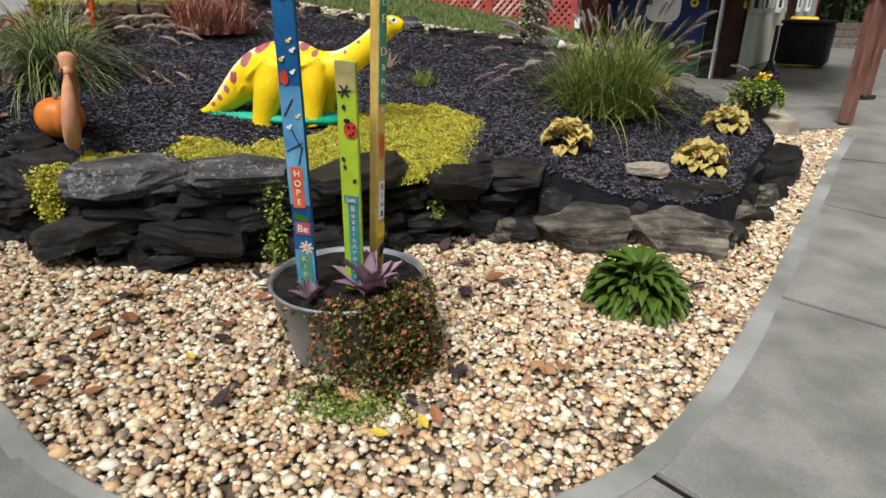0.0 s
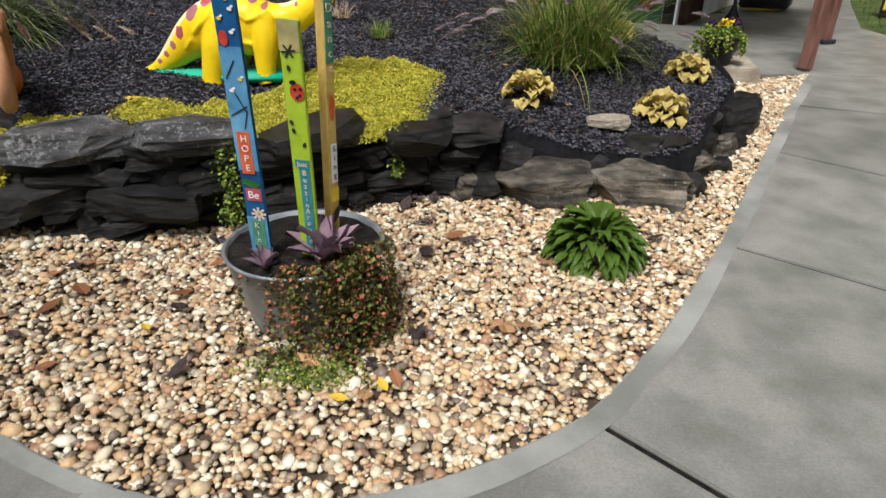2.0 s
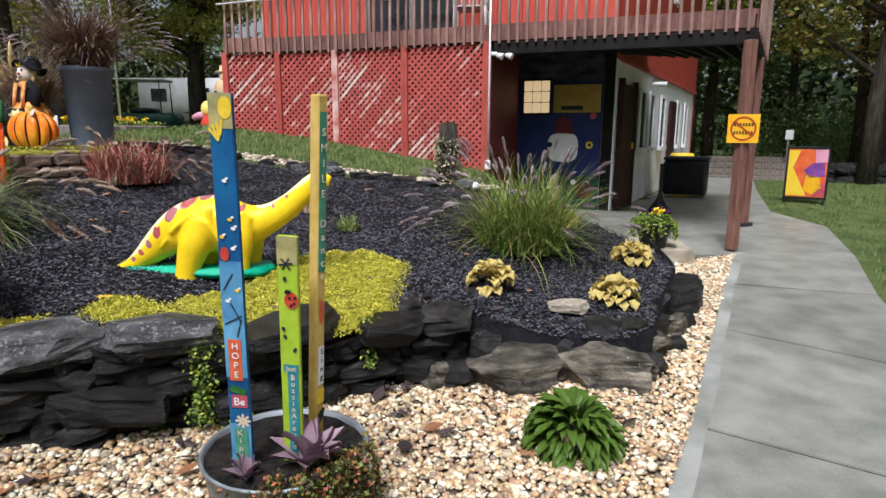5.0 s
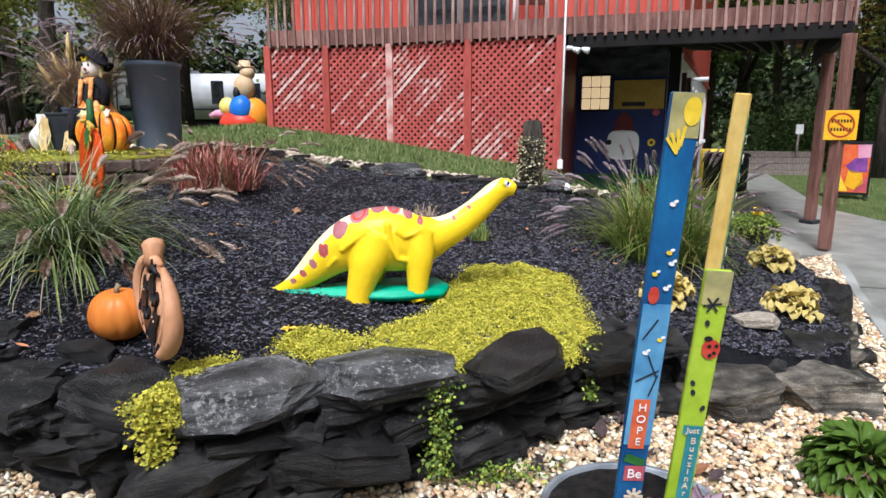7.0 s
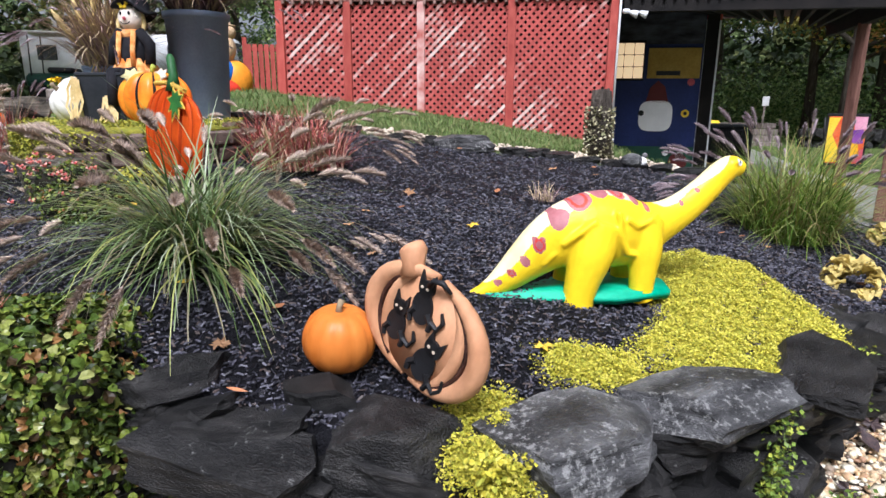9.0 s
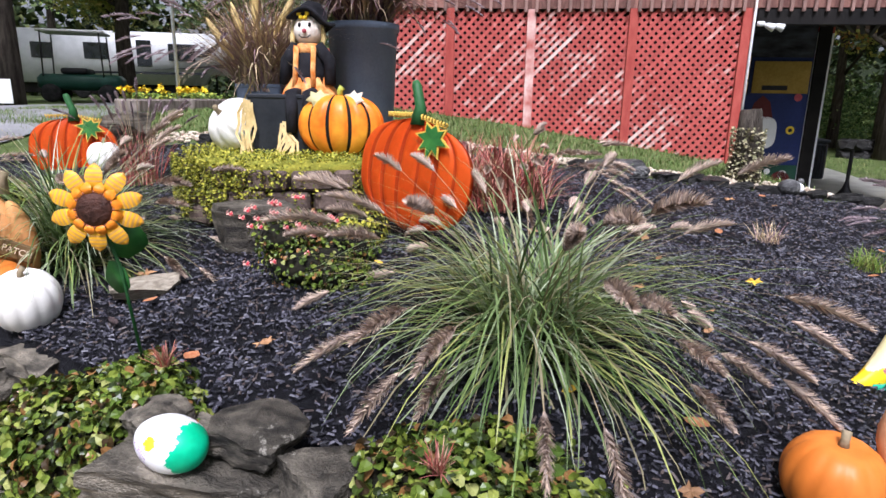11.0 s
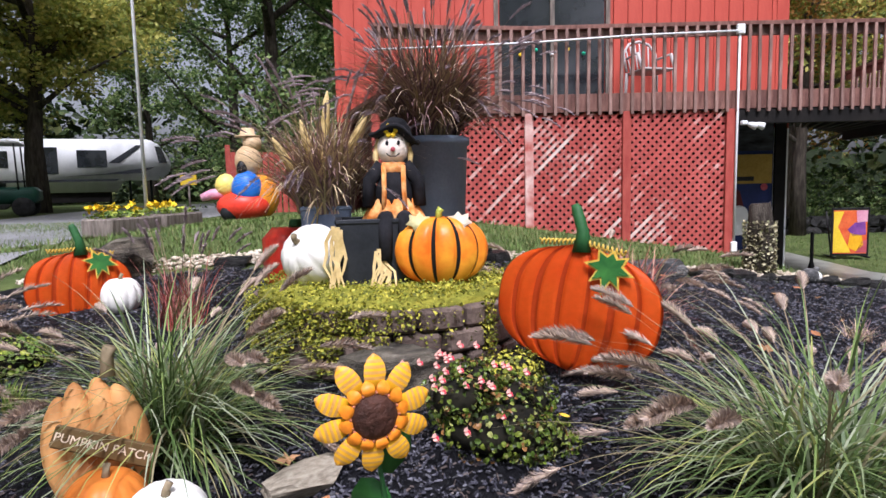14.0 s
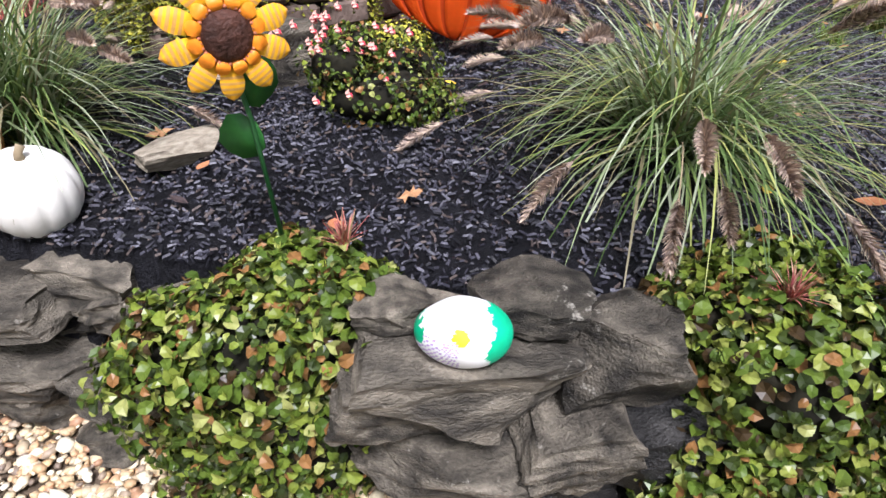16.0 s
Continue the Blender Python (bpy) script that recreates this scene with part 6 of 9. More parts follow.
grass("small_grass", (-5.45, 6.0), "small lime tuft near the pumpkin plaque", 60, 0.16, 0.01, 0.8, M_BLADELIME, 39, 0.05, (0.1, 1.0))

# ---- tall planter, pedestal and its figures ----
PEDX, PEDY = -3.62, 6.12
ped = thing("stone_pedestal", (PEDX, PEDY, 0), "round raised bed of two courses of brown blocks", "raised bed")
zb = bz(PEDX, PEDY) - 0.06
blk = part("block", box(0.215, 0.16, 0.105, (0, 0, 0), 0.016), M_BLOCK, ped, soft=False)
first = True
for c_ in range(3):
    for k in range(20):
        a = 2 * math.pi * (k + 0.5 * (c_ % 2)) / 20
        m = pose(0.7 * math.cos(a), 0.7 * math.sin(a), zb + 0.0 + 0.112 * c_, random.uniform(-2, 2), 0, math.degrees(a) + 90 + random.uniform(-4, 4))
        if first:
            blk.matrix_basis, first = m, False
        else:
            again(blk, ped, m)
ptop = zb + 0.112 * 3 - 0.04
bm = lathe([(0.0, 0.03), (0.4, 0.025), (0.66, 0.015), (0.74, -0.01), (0.7, -0.06)], 40)
for v in bm.verts:
    v.co.z += 0.014 * noise.noise(v.co * 9)
top = part("moss_top", bm, M_MOSS, ped, "yellow-green creeping moss over the top")
top.matrix_basis = pose(0, 0, ptop)
g = np.random.default_rng(8)
pts = []
for _ in range(5200):
    r_, a = 0.76 * math.sqrt(g.random()), g.uniform(0, 2 * math.pi)
    pts.append((r_ * math.cos(a), r_ * math.sin(a), ptop + 0.035 + g.uniform(-0.015, 0.02)))
for _ in range(4600):
    a = g.normal(math.radians(-142), 0.4) if g.random() < 0.93 else g.normal(math.radians(-72), 0.03)
    drop = g.uniform(0, 0.34) * (0.3 + 0.7 * abs(math.sin(a * 9.3 + 1)))
    pts.append(((0.77 + g.uniform(0, 0.05)) * math.cos(a), (0.77 + g.uniform(0, 0.05)) * math.sin(a), ptop + 0.02 - drop))
v, f = leaves(pts, 0.019, 9, 1.3, 0.3)
raw("creeping_leaves", v, f, M_MOSSLEAF, ped)
PT = ptop + 0.035


def planter_grass(at, z, seed, label, n, L):
    return grass("planter_grass", at, label, n, L, 0.0095, 1.45, M_BLADEPURPLE if n > 2000 else M_BLADETAN, seed, 0.17, (0.0, 0.95), int(n * 0.06), 0.15, 0.011, M_PLUMEDARK, (0.1, 1.4), 0.95, 110, z=z)


def box_planter(name, at, w0, w1, h, label, rz, mat_):
    """A tapered square planter: four walls, a rim lip and soil."""
    t = thing(name, at, label, "planter", rz=rz)
    for k in range(4):
        bm = bmesh.new()
        slab_shape([(-w0 / 2, 0), (w0 / 2, 0), (w1 / 2, h), (-w1 / 2, h)], 0.02, bm, 0.004)
        for v in bm.verts:
            v.co.y += -w0 / 2 - (w1 - w0) / 2 * v.co.z / h
        ob = part("side", bm, mat_, t, soft=False)
        ob.matrix_basis = pose(0, 0, 0, 0, 0, 90 * k)
        ob = part("rim", box(w1 + 0.01, 0.035, 0.025, (0, -w1 / 2 + 0.012, h + 0.006), 0.005), mat_, t, soft=False)
        ob.matrix_basis = pose(0, 0, 0, 0, 0, 90 * k)
    part("soil", box(w1 - 0.04, w1 - 0.04, 0.03, (0, 0, h - 0.04), 0), M_SOIL, t, soft=False)
    return t


tp = thing("tall_planter", (-3.2, 6.5, PT - 0.03), "tall tapered slate-blue planter", "planter")
part("body", lathe([(0.0, 0.0), (0.19, 0.0), (0.2, 0.015), (0.238, 0.8), (0.252, 0.805), (0.255, 0.85), (0.235, 0.855), (0.225, 0.8), (0.2, 0.74)], 48), M_SLATEPOT, tp)
part("soil", lathe([(0.225, 0.79), (0.1, 0.8), (0.0, 0.805)], 28), M_SOIL, tp, "dark potting soil")
planter_grass((-3.2, 6.5), PT + 0.76, 41, "dry purple fountain grass spilling from the tall planter", 2300, 0.84)
box_planter("tall_planter", (-3.88, 6.56, PT - 0.03), 0.26, 0.3, 0.42, "smaller dark planter behind the scarecrow doll", -14, M_SLATEPOT)
planter_grass((-3.88, 6.56), PT + 0.36, 42, "dry tan ornamental grass in the dark planter", 1200, 0.78)
for k, (x, y, zz, rx, ry) in enumerate([(-3.98, 6.42, 0.62, 8, -14), (-3.92, 6.4, 0.78, 4, 6), (-4.06, 6.44, 0.55, 6, -30), (-3.8, 6.36, 0.7, 5, 28)]):
    t = thing("corn_ear", (x, y, PT + zz), "dry tan corn tassel tied beside the doll", "corn tassel")
    ob = part("tassel", tube([(0, 0, -0.5), (0, 0, 0), (0.005, 0, 0.1), (0, 0, 0.24), (0, 0, 0.3)], [0.004, 0.006, 0.028, 0.02, 0.004], 8), M_HUSK, t)
    ob.matrix_basis = pose(0, 0, 0, rx, ry, 0)

pot = box_planter("black_pot", (-3.72, 6.12, PT - 0.01), 0.36, 0.4, 0.335, "dark square planter draped with corn husks", -14, M_DARKGREY)
g = np.random.default_rng(12)
vs, fs = [], []
for k in range(20):
    a = g.uniform(0, 2 * math.pi)
    bx, by = (-0.2 + g.uniform(-0.02, 0.03), -0.215) if k % 2 else (0.02 + g.uniform(-0.02, 0.02), -0.225)
    p = np.array([bx, by, (0.3 if k % 2 else 0.17) + g.uniform(-0.04, 0.04)])
    b0 = len(vs)
    for s_ in range(6):
        w_ = 0.011 * (1 - 0.6 * s_ / 5)
        vs += [p + [-w_, 0, 0], p + [w_, 0.004, 0]]
        if s_ < 5:
            fs.append((b0 + 2 * s_, b0 + 2 * s_ + 1, b0 + 2 * s_ + 3, b0 + 2 * s_ + 2))
        p = p + np.array([g.normal(0, 0.018), -0.004 - 0.003 * s_, -0.062 if k % 2 else -0.04])
tagged(raw("corn_husk", vs, fs, M_HUSK, pot, "dry straw-coloured corn husks"), kind="stuff")
# the seated scarecrow doll, one mesh
bm = bmesh.new()


def add(t, index, at=None):
    if at is not None:
        t.transform(at)
    merge(bm, t, index)


add(ball(0.1, (0, 0, 0.46), (1, 0.95, 1.05), 3), 0)
add(ball(0.017, (0, -0.1, 0.45), (1, 1, 1), 1), 6)
for sx in (-0.035, 0.035):
    add(ball(0.012, (sx, -0.088, 0.49), (1, 0.6, 1.5), 1), 1)
add(tube([(-0.04, -0.092, 0.425), (-0.018, -0.1, 0.408), (0.018, -0.1, 0.408), (0.04, -0.092, 0.425)], 0.0035, 5), 1)
hat = lathe([(0.0, 0.0), (0.16, -0.012), (0.168, 0.0), (0.16, 0.012), (0.11, 0.022), (0.1, 0.07), (0.06, 0.12), (0.0, 0.13)], 24)
for v in hat.verts:
    v.co.z += 0.03 * math.sin(3 * math.atan2(v.co.y, v.co.x)) * (math.hypot(v.co.x, v.co.y) > 0.13)
add(hat, 1, pose(0.012, 0.03, 0.525, -16, 10, 0))
for k in range(6):
    add(ball(0.018, (0.03 * math.cos(k * 1.05), 0, 0.03 * math.sin(k * 1.05)), (1, 0.4, 1), 1), 4, pose(-0.01, -0.085, 0.565))
add(tube([(0, 0, 0.05), (0, 0, 0.2), (0, 0, 0.36)], [0.13, 0.12, 0.07], 14), 1)
add(lathe([(0.085, 0.31), (0.1, 0.34), (0.07, 0.375)], 16), 2)
for sx in (-1, 1):
    add(tube([(0.07 * sx, -0.04, 0.36), (0.15 * sx, -0.03, 0.26), (0.16 * sx, -0.06, 0.1)], [0.045, 0.045, 0.04], 10), 1)
    add(tube([(0.06 * sx, -0.095, 0.35), (0.06 * sx, -0.13, 0.2), (0.065 * sx, -0.145, 0.08)], 0.02, 8, flat=0.5), 2)
    add(tube([(0.05 * sx, -0.06, 0.04), (0.06 * sx, -0.24, 0.03), (0.06 * sx, -0.28, -0.22)], [0.05, 0.05, 0.035], 10), 1)
    add(tube([(0.09 * sx, 0.0, 0.52), (0.11 * sx, -0.01, 0.42), (0.1 * sx, -0.05, 0.3)], [0.012, 0.02, 0.01], 6), 5)
add(lathe([(0.12, 0.15), (0.18, 0.07), (0.225, -0.01), (0.2, -0.012)], 44, ribs=11, depth=0.18), 2)
doll = part("scarecrow_doll", bm, [M_SKINCLOTH, M_BLACKCLOTH, M_ORANGECLOTH, M_BLACK, M_YELLOWFLOWER, M_HUSK, M_SIGNPINK])
doll.matrix_basis = pose(-3.585, 6.12, PT + 0.315, 0, 0, -18) @ Matrix.Scale(0.9, 4)
tagged(doll, "seated scarecrow doll in orange gingham and black hat", "doll")

# ---- pumpkins ----


def pumpkin(name, at, r, squash, material, label, rz=0.0, tilt=0.0, ribs=10, depth=0.09, stem_mat=None, stem_h=0.3, category="pumpkin"):
    """A ribbed round pumpkin with a dry stem, resting at at."""
    t = thing(name, at, label, category, rz=rz)
    prof = []
    for k in range(15):
        a = -math.pi / 2 + math.pi * k / 14
        rr = r * max(0.0, math.cos(a)) ** 0.8 + 0.002
        z = r * squash * (math.sin(a) + 1) - (0.12 * r if k > 12 else 0) * (k - 12) / 2 + (0.06 * r if k < 2 else 0) * (2 - k) / 2
        prof.append((rr, z))
    b = part("body", lathe(prof, 80, ribs=ribs, depth=depth), material, t)
    b.matrix_basis = pose(0, 0, 0, tilt, 0, 0)
    top_z = 2 * r * squash - 0.12 * r
    s = part("stem", tube([(0, 0, top_z - 0.01), (0.0, 0, top_z + stem_h * r * 0.5), (0.1 * r, 0.04 * r, top_z + stem_h * r)], [0.13 * r, 0.085 * r, 0.1 * r], 8), stem_mat or M_STEM, t)
    s.matrix_basis = pose(0, 0, 0, tilt, 0, 0)
    return t


pumpkin("pumpkin", (-2.27, 3.26, bz(-2.27, 3.26) - 0.01), 0.137, 0.92, M_PUMPKIN, "small round orange pumpkin on the stone wall", 20, 4, 12, 0.04)
pumpkin("pumpkin", (-4.98, 4.92, bz(-4.98, 4.92) - 0.03), 0.125, 0.95, M_PUMPKIN, "round orange pumpkin beside a white one", 60, 4, 12, 0.05)
pumpkin("white_pumpkin", (-4.8, 4.76, bz(-4.8, 4.76) - 0.03), 0.128, 0.98, M_WHITEPUMPKIN, "round white pumpkin on the mulch", 10, 14, 12, 0.05)
pumpkin("white_pumpkin", (-3.94, 6.25, PT + 0.045), 0.178, 0.88, M_WHITEPUMPKIN, "large white pumpkin tipped on the mossy pedestal", -60, 52, 11, 0.06)
pumpkin("white_pumpkin", (-5.1, 7.19, bz(-5.1, 7.19) - 0.02), 0.12, 1.0, M_WHITEPUMPKIN, "small white pumpkin in front of an orange cutout", 0, 0, 11, 0.08)

# striped glossy pumpkin made of separate lobes
sp = thing("striped_pumpkin", (-3.42, 5.86, PT - 0.02), "glossy orange pumpkin with dark grooves and pale leaves", "pumpkin ornament", rz=-22)
prof = [(0.265 * math.cos(a) ** 0.75 + 0.004 if abs(a) < 1.56 else 0.004, 0.185 + 0.185 * math.sin(a) - (0.03 if a > 1.3 else 0)) for a in [-math.pi / 2 + math.pi * k / 22 for k in range(23)]]
bm = lathe(prof, 132, ribs=11, depth=0.13)
for f in bm.faces:
    c = f.calc_center_median()
    f.material_index = 1 if abs(math.cos(math.atan2(c.y, c.x) * 5.5)) > 0.955 else 0
for v in bm.verts:
    v.co.y *= 0.66
part("body", bm, [M_STRIPEPUMP, M_DARK], sp, "orange lobes with dark painted grooves")
part("stem", tube([(0, 0, 0.33), (0, 0, 0.39), (0.015, 0, 0.41)], [0.022, 0.018, 0.022], 8), M_TRAILGREEN, sp)
LEAF_OUT = [(0, -0.06), (0.035, -0.03), (0.07, -0.035), (0.06, 0.0), (0.075, 0.03), (0.04, 0.035), (0.03, 0.07), (0.0, 0.055), (-0.03, 0.07), (-0.04, 0.035), (-0.075, 0.03), (-0.06, 0.0), (-0.07, -0.035), (-0.035, -0.03)]
for x, rz in ((-0.1, 25), (0.1, -25)):
    bm = slab_shape(LEAF_OUT, 0.008, bevel=0.0)
    ob = part("leaf", bm, M_CREAM if x > 0 else M_CORAL, sp, "pale green and cream leaf")
    ob.matrix_basis = pose(x, -0.09, 0.33, -35, rz, 0)


MAPLE_OUT = [(0, -0.11), (0.02, -0.05), (0.062, -0.072), (0.046, -0.022), (0.102, -0.006), (0.052, 0.02), (0.062, 0.062), (0.022, 0.046), (0, 0.072), (-0.022, 0.046), (-0.062, 0.062), (-0.052, 0.02), (-0.102, -0.006), (-0.046, -0.022), (-0.062, -0.072), (-0.02, -0.05)]
GROOVES = (-0.74, -0.46, -0.16, 0.16, 0.46, 0.74)


def lobed_cutout(name, at, w, h, material, label, rz, lean=0.0, roll=0.0, stem_mat=None, leaf=True, stem_h=0.2, stem_bend=0.05):
    """A flat-backed sheet-metal pumpkin: one bulging shell with pressed grooves, stem, leaf and tendrils."""
    t = thing(name, at, label, "pumpkin ornament", rz=rz)
    m = pose(0, 0, h / 2, lean, roll, 0) @ pose(0, 0, -h / 2)
    bm = bmesh.new()
    nu, nv = 72, 26
    rows = []
    for a in range(nv + 1):
        q = -1 + 2 * a / nv
        wide = (1 - abs(q) ** 2.7) ** 0.5 if abs(q) < 1 else 0.0
        row = []
        for b in range(nu + 1):
            u = -1 + 2 * b / nu
            dip = max(math.exp(-((u - c) / 0.035) ** 2) for c in GROOVES)
            top = 1 - 0.05 * dip * abs(q) ** 3 - 0.1 * abs(u) ** 2.5
            y = -0.055 * math.sqrt(max(0.0, 1 - u * u)) * math.sqrt(max(0.0, 1 - q * q)) + 0.014 * dip * (1 - abs(q) ** 6)
            row.append(bm.verts.new((u * w / 2 * (0.12 + 0.88 * wide), y, h / 2 + q * h / 2 * top)))
        rows.append(row)
    for a in range(nv):
        for b in range(nu):
            f = bm.faces.new((rows[a][b], rows[a][b + 1], rows[a + 1][b + 1], rows[a + 1][b]))
            u = -1 + 2 * (b + 0.5) / nu
            f.material_index = 1 if min(abs(u - c) for c in GROOVES) < 0.03 or abs(u) > 0.97 else 0
    bmesh.ops.solidify(bm, geom=bm.faces[:], thickness=0.006)
    part("shell", bm, [material, M_ORANGEDEEP], t).matrix_basis = m
    st = part("stem", tube([(0, -0.01, h * 0.93), (-0.01, -0.01, h * 0.93 + stem_h * 0.45), (-stem_bend, -0.01, h * 0.93 + stem_h * 0.9), (-stem_bend - 0.012, -0.01, h * 0.93 + stem_h)], [0.045, 0.026, 0.024, 0.016], 12), stem_mat or M_STEMGREEN, t)
    st.matrix_basis = m
    if leaf:
        lf = part("leaf", slab_shape([(x * 1.08, z * 1.08) for x, z in MAPLE_OUT], 0.006), M_LEAFRIM, t, "green painted maple leaf with yellow rim", soft=False)
        lf.matrix_basis = m @ pose(0.13 * w / 0.7, -0.062, h * 0.85, -6, 8, 0)
        l2 = part("leaf_face", slab_shape([(x * 0.88, z * 0.88) for x, z in MAPLE_OUT], 0.006), M_LEAFMETAL, lf, soft=False)
        l2.matrix_basis = pose(0, -0.005, 0)
        for sx in (-1, 1):
            coil = [(sx * (0.03 + 0.16 * k / 40), -0.035 + 0.012 * math.cos(k * 1.3), h * 0.97 + 0.02 - 0.02 * k / 40 + 0.012 * math.sin(k * 1.3)) for k in range(41)]
            part("tendril", tube(coil, 0.0045, 6), M_LEAFRIM, t, "coiled yellow wire tendril").matrix_basis = m
    for x in (-0.08, 0.08):
        part("stake", tube([(x, 0.012, 0.1), (x, 0.012, -0.22)], 0.008, 6), M_DARKGREY, t)
    return t


lobed_cutout("pumpkin_cutout", (-3.14, 5.0, 1.1), 0.74, 0.57, M_ORANGEMETAL, "large orange metal pumpkin on stakes", -54, -4, 7)
lobed_cutout("pumpkin_cutout", (-5.36, 7.4, 1.07), 0.62, 0.5, M_ORANGEMETAL, "orange metal pumpkin on stakes at the far edge", 5, -4, 5)

# jack-o-lantern bucket
jk = thing("pumpkin_bucket", (-4.03, 6.84, bz(-4.03, 6.84) + 0.05), "red-orange square pumpkin lantern with dark face", "lantern", rz=10)
part("body", box(0.4, 0.3, 0.42, (0, 0, 0.21), 0.07), M_REDVINYL, jk)
part("stem", tube([(0, 0, 0.41), (0.0, 0, 0.47)], [0.05, 0.04], 8), M_STEMGREEN, jk)
for x, z, sx, sz in ((-0.06, 0.2, 0.04, 0.04), (0.06, 0.2, 0.04, 0.04), (0, 0.09, 0.14, 0.03)):
    part("face_cutout", box(sx, 0.01, sz, (x, -0.152, z + 0.04), 0.004), M_BLACK, jk, soft=False)

# cat plaque
pq = thing("pumpkin_plaque", (-2.05, 3.065, 0.61), "tan pumpkin-shaped plaque with three black cats", "garden plaque", rz=-57)
bm = bmesh.new()
CT = pose(0, 0, 0, -6, 20, 0)
body = slab_shape([(0.2 * math.cos(a), 0.235 + 0.19 * math.sin(a)) for a in [2 * math.pi * k / 40 for k in range(40)]], 0.03, None, 0.008)
ob = part("face", body, M_PLAQUE, pq)
ob.matrix_basis = CT @ pose(0, -0.02, 0)
for x0, r_, hh in ((0.255, 0.048, 0.19), (0.17, 0.034, 0.2)):
    for sx in (-1, 1):
        pts_ = [(sx * x0 * math.cos(a), 0, 0.235 + hh * math.sin(a)) for a in [-1.48 + 2.96 * k / 16 for k in range(17)]]
        ob = part("lobe", tube(pts_, [r_ * (0.3 + 0.7 * math.cos((k - 8) / 8 * 1.4)) for k in range(17)], 12, flat=0.8), M_PLAQUE, pq)
        ob.matrix_basis = CT
for sx in (-1, 1):
    ob = part("groove", tube([(sx * 0.212 * math.cos(a), -0.018, 0.235 + 0.19 * math.sin(a)) for a in [-1.1 + 2.2 * k / 12 for k in range(13)]], 0.009, 6), M_SUNDISC, pq, "dark carved groove")
    ob.matrix_basis = CT
st = part("stem", tube([(0, 0, 0.39), (-0.01, 0, 0.43), (-0.02, 0, 0.475), (-0.03, 0, 0.485)], [0.05, 0.04, 0.05, 0.045], 12), M_PLAQUE, pq)
st.matrix_basis = CT @ pose(-0.03, 0, 0, 0, -14, 0)
ct = part("painted_cat", tube([(-0.01, -0.045, 0.41), (0.005, -0.05, 0.44), (0.04, -0.045, 0.45), (0.075, -0.03, 0.43)], [0.012, 0.011, 0.01, 0.006], 8), M_BLACK, pq, "curled black painted tail")
ct.matrix_basis = CT
for cx_, cz_, s_, rz_ in ((-0.02, 0.325, 0.98, -8), (-0.105, 0.2, 0.95, -4), (0.07, 0.15, 1.05, 12)):
    bm = bmesh.new()
    slab_shape([(0.048 * math.cos(a), -0.01 + 0.062 * math.sin(a)) for a in [2 * math.pi * k / 18 for k in range(18)]], 0.008, bm)
    slab_shape([(0.036 * math.cos(a), 0.062 + 0.031 * math.sin(a)) for a in [2 * math.pi * k / 16 for k in range(16)]], 0.01, bm)
    for sx in (-1, 1):
        slab_shape([(0.008 * sx, 0.08), (0.032 * sx, 0.122), (0.037 * sx, 0.066)], 0.009, bm)
        merge(bm, tube([(0.03 * sx, 0.004, -0.02), (0.052 * sx, 0.004, -0.05), (0.046 * sx, 0.004, -0.078)], [0.014, 0.012, 0.01], 6))
    merge(bm, tube([(0.045, 0.004, -0.04), (0.085, 0.004, -0.055), (0.105, 0.004, -0.02), (0.09, 0.004, 0.012)], [0.01, 0.009, 0.009, 0.005], 6))
    ob = part("painted_cat", bm, M_BLACK, pq, "flat black painted cat", soft=False)
    ob.matrix_basis = CT @ pose(cx_, -0.032, cz_, 0, rz_, 0) @ Matrix.Diagonal((s_, 1, s_, 1))
    for sx in (-1, 1):
        ey = part("painted_eye", slab_shape([(0.013 * sx + 0.0065 * math.cos(a), 0.066 + 0.005 * math.sin(a)) for a in [2 * math.pi * k / 10 for k in range(10)]], 0.003), M_CREAM, ob, soft=False)
        ey.matrix_basis = pose(0, -0.008, 0)

# pumpkin patch plaque
pp = thing("pumpkin_plaque", (-4.97, 5.03, bz(-5.02, 5.04) - 0.02), "orange-brown lobed plaque with a lettered board", "garden plaque", rz=-8)
bm = bmesh.new()
for x, ww, hh in ((-0.115, 0.06, 0.2), (-0.045, 0.066, 0.235), (0.045, 0.066, 0.235), (0.115, 0.06, 0.2)):
    lb = ball(1, (0, 0, 0), (ww * 0.86, 0.055, hh), 3)
    for v in lb.verts:
        v.co.x += x * (1 - 0.25 * abs(v.co.z / hh) ** 2)
        v.co.z += 0.24
    ob = part("lobe", lb, M_TANWOOD, pp)
    ob.matrix_basis = pose(0, 0, 0, -8, -9, 0)
ob = part("back_board", slab_shape([(0.15 * math.cos(a), 0.24 + 0.2 * math.sin(a)) for a in [2 * math.pi * k / 32 for k in range(32)]], 0.03, None, 0.006), M_TANWOOD, pp)
ob.matrix_basis = pose(0, 0, 0, -8, -9, 0) @ pose(0, 0.012, 0)
part("stem", tube([(0, 0.06, 0.47), (0, 0.07, 0.54), (0.01, 0.07, 0.57)], [0.025, 0.02, 0.022], 8), M_STEM, pp)
bd = part("board", box(0.31, 0.015, 0.075, (0, 0, 0), 0.006), M_SIGNBROWN, pp, "brown lettered board", soft=False)
bd.matrix_basis = pose(0.005, -0.05, 0.27, -8, 21, 0)
letters("PUMPKIN PATCH", 0.039, M_CREAM, bd, pose(0, -0.0085, 0, 90, 0, 0))

# ---- sunflower ----
sf = thing("metal_sunflower", (-4.32, 4.12, 1.405), "painted metal sunflower on a thin green stem", "garden ornament", rz=-4)


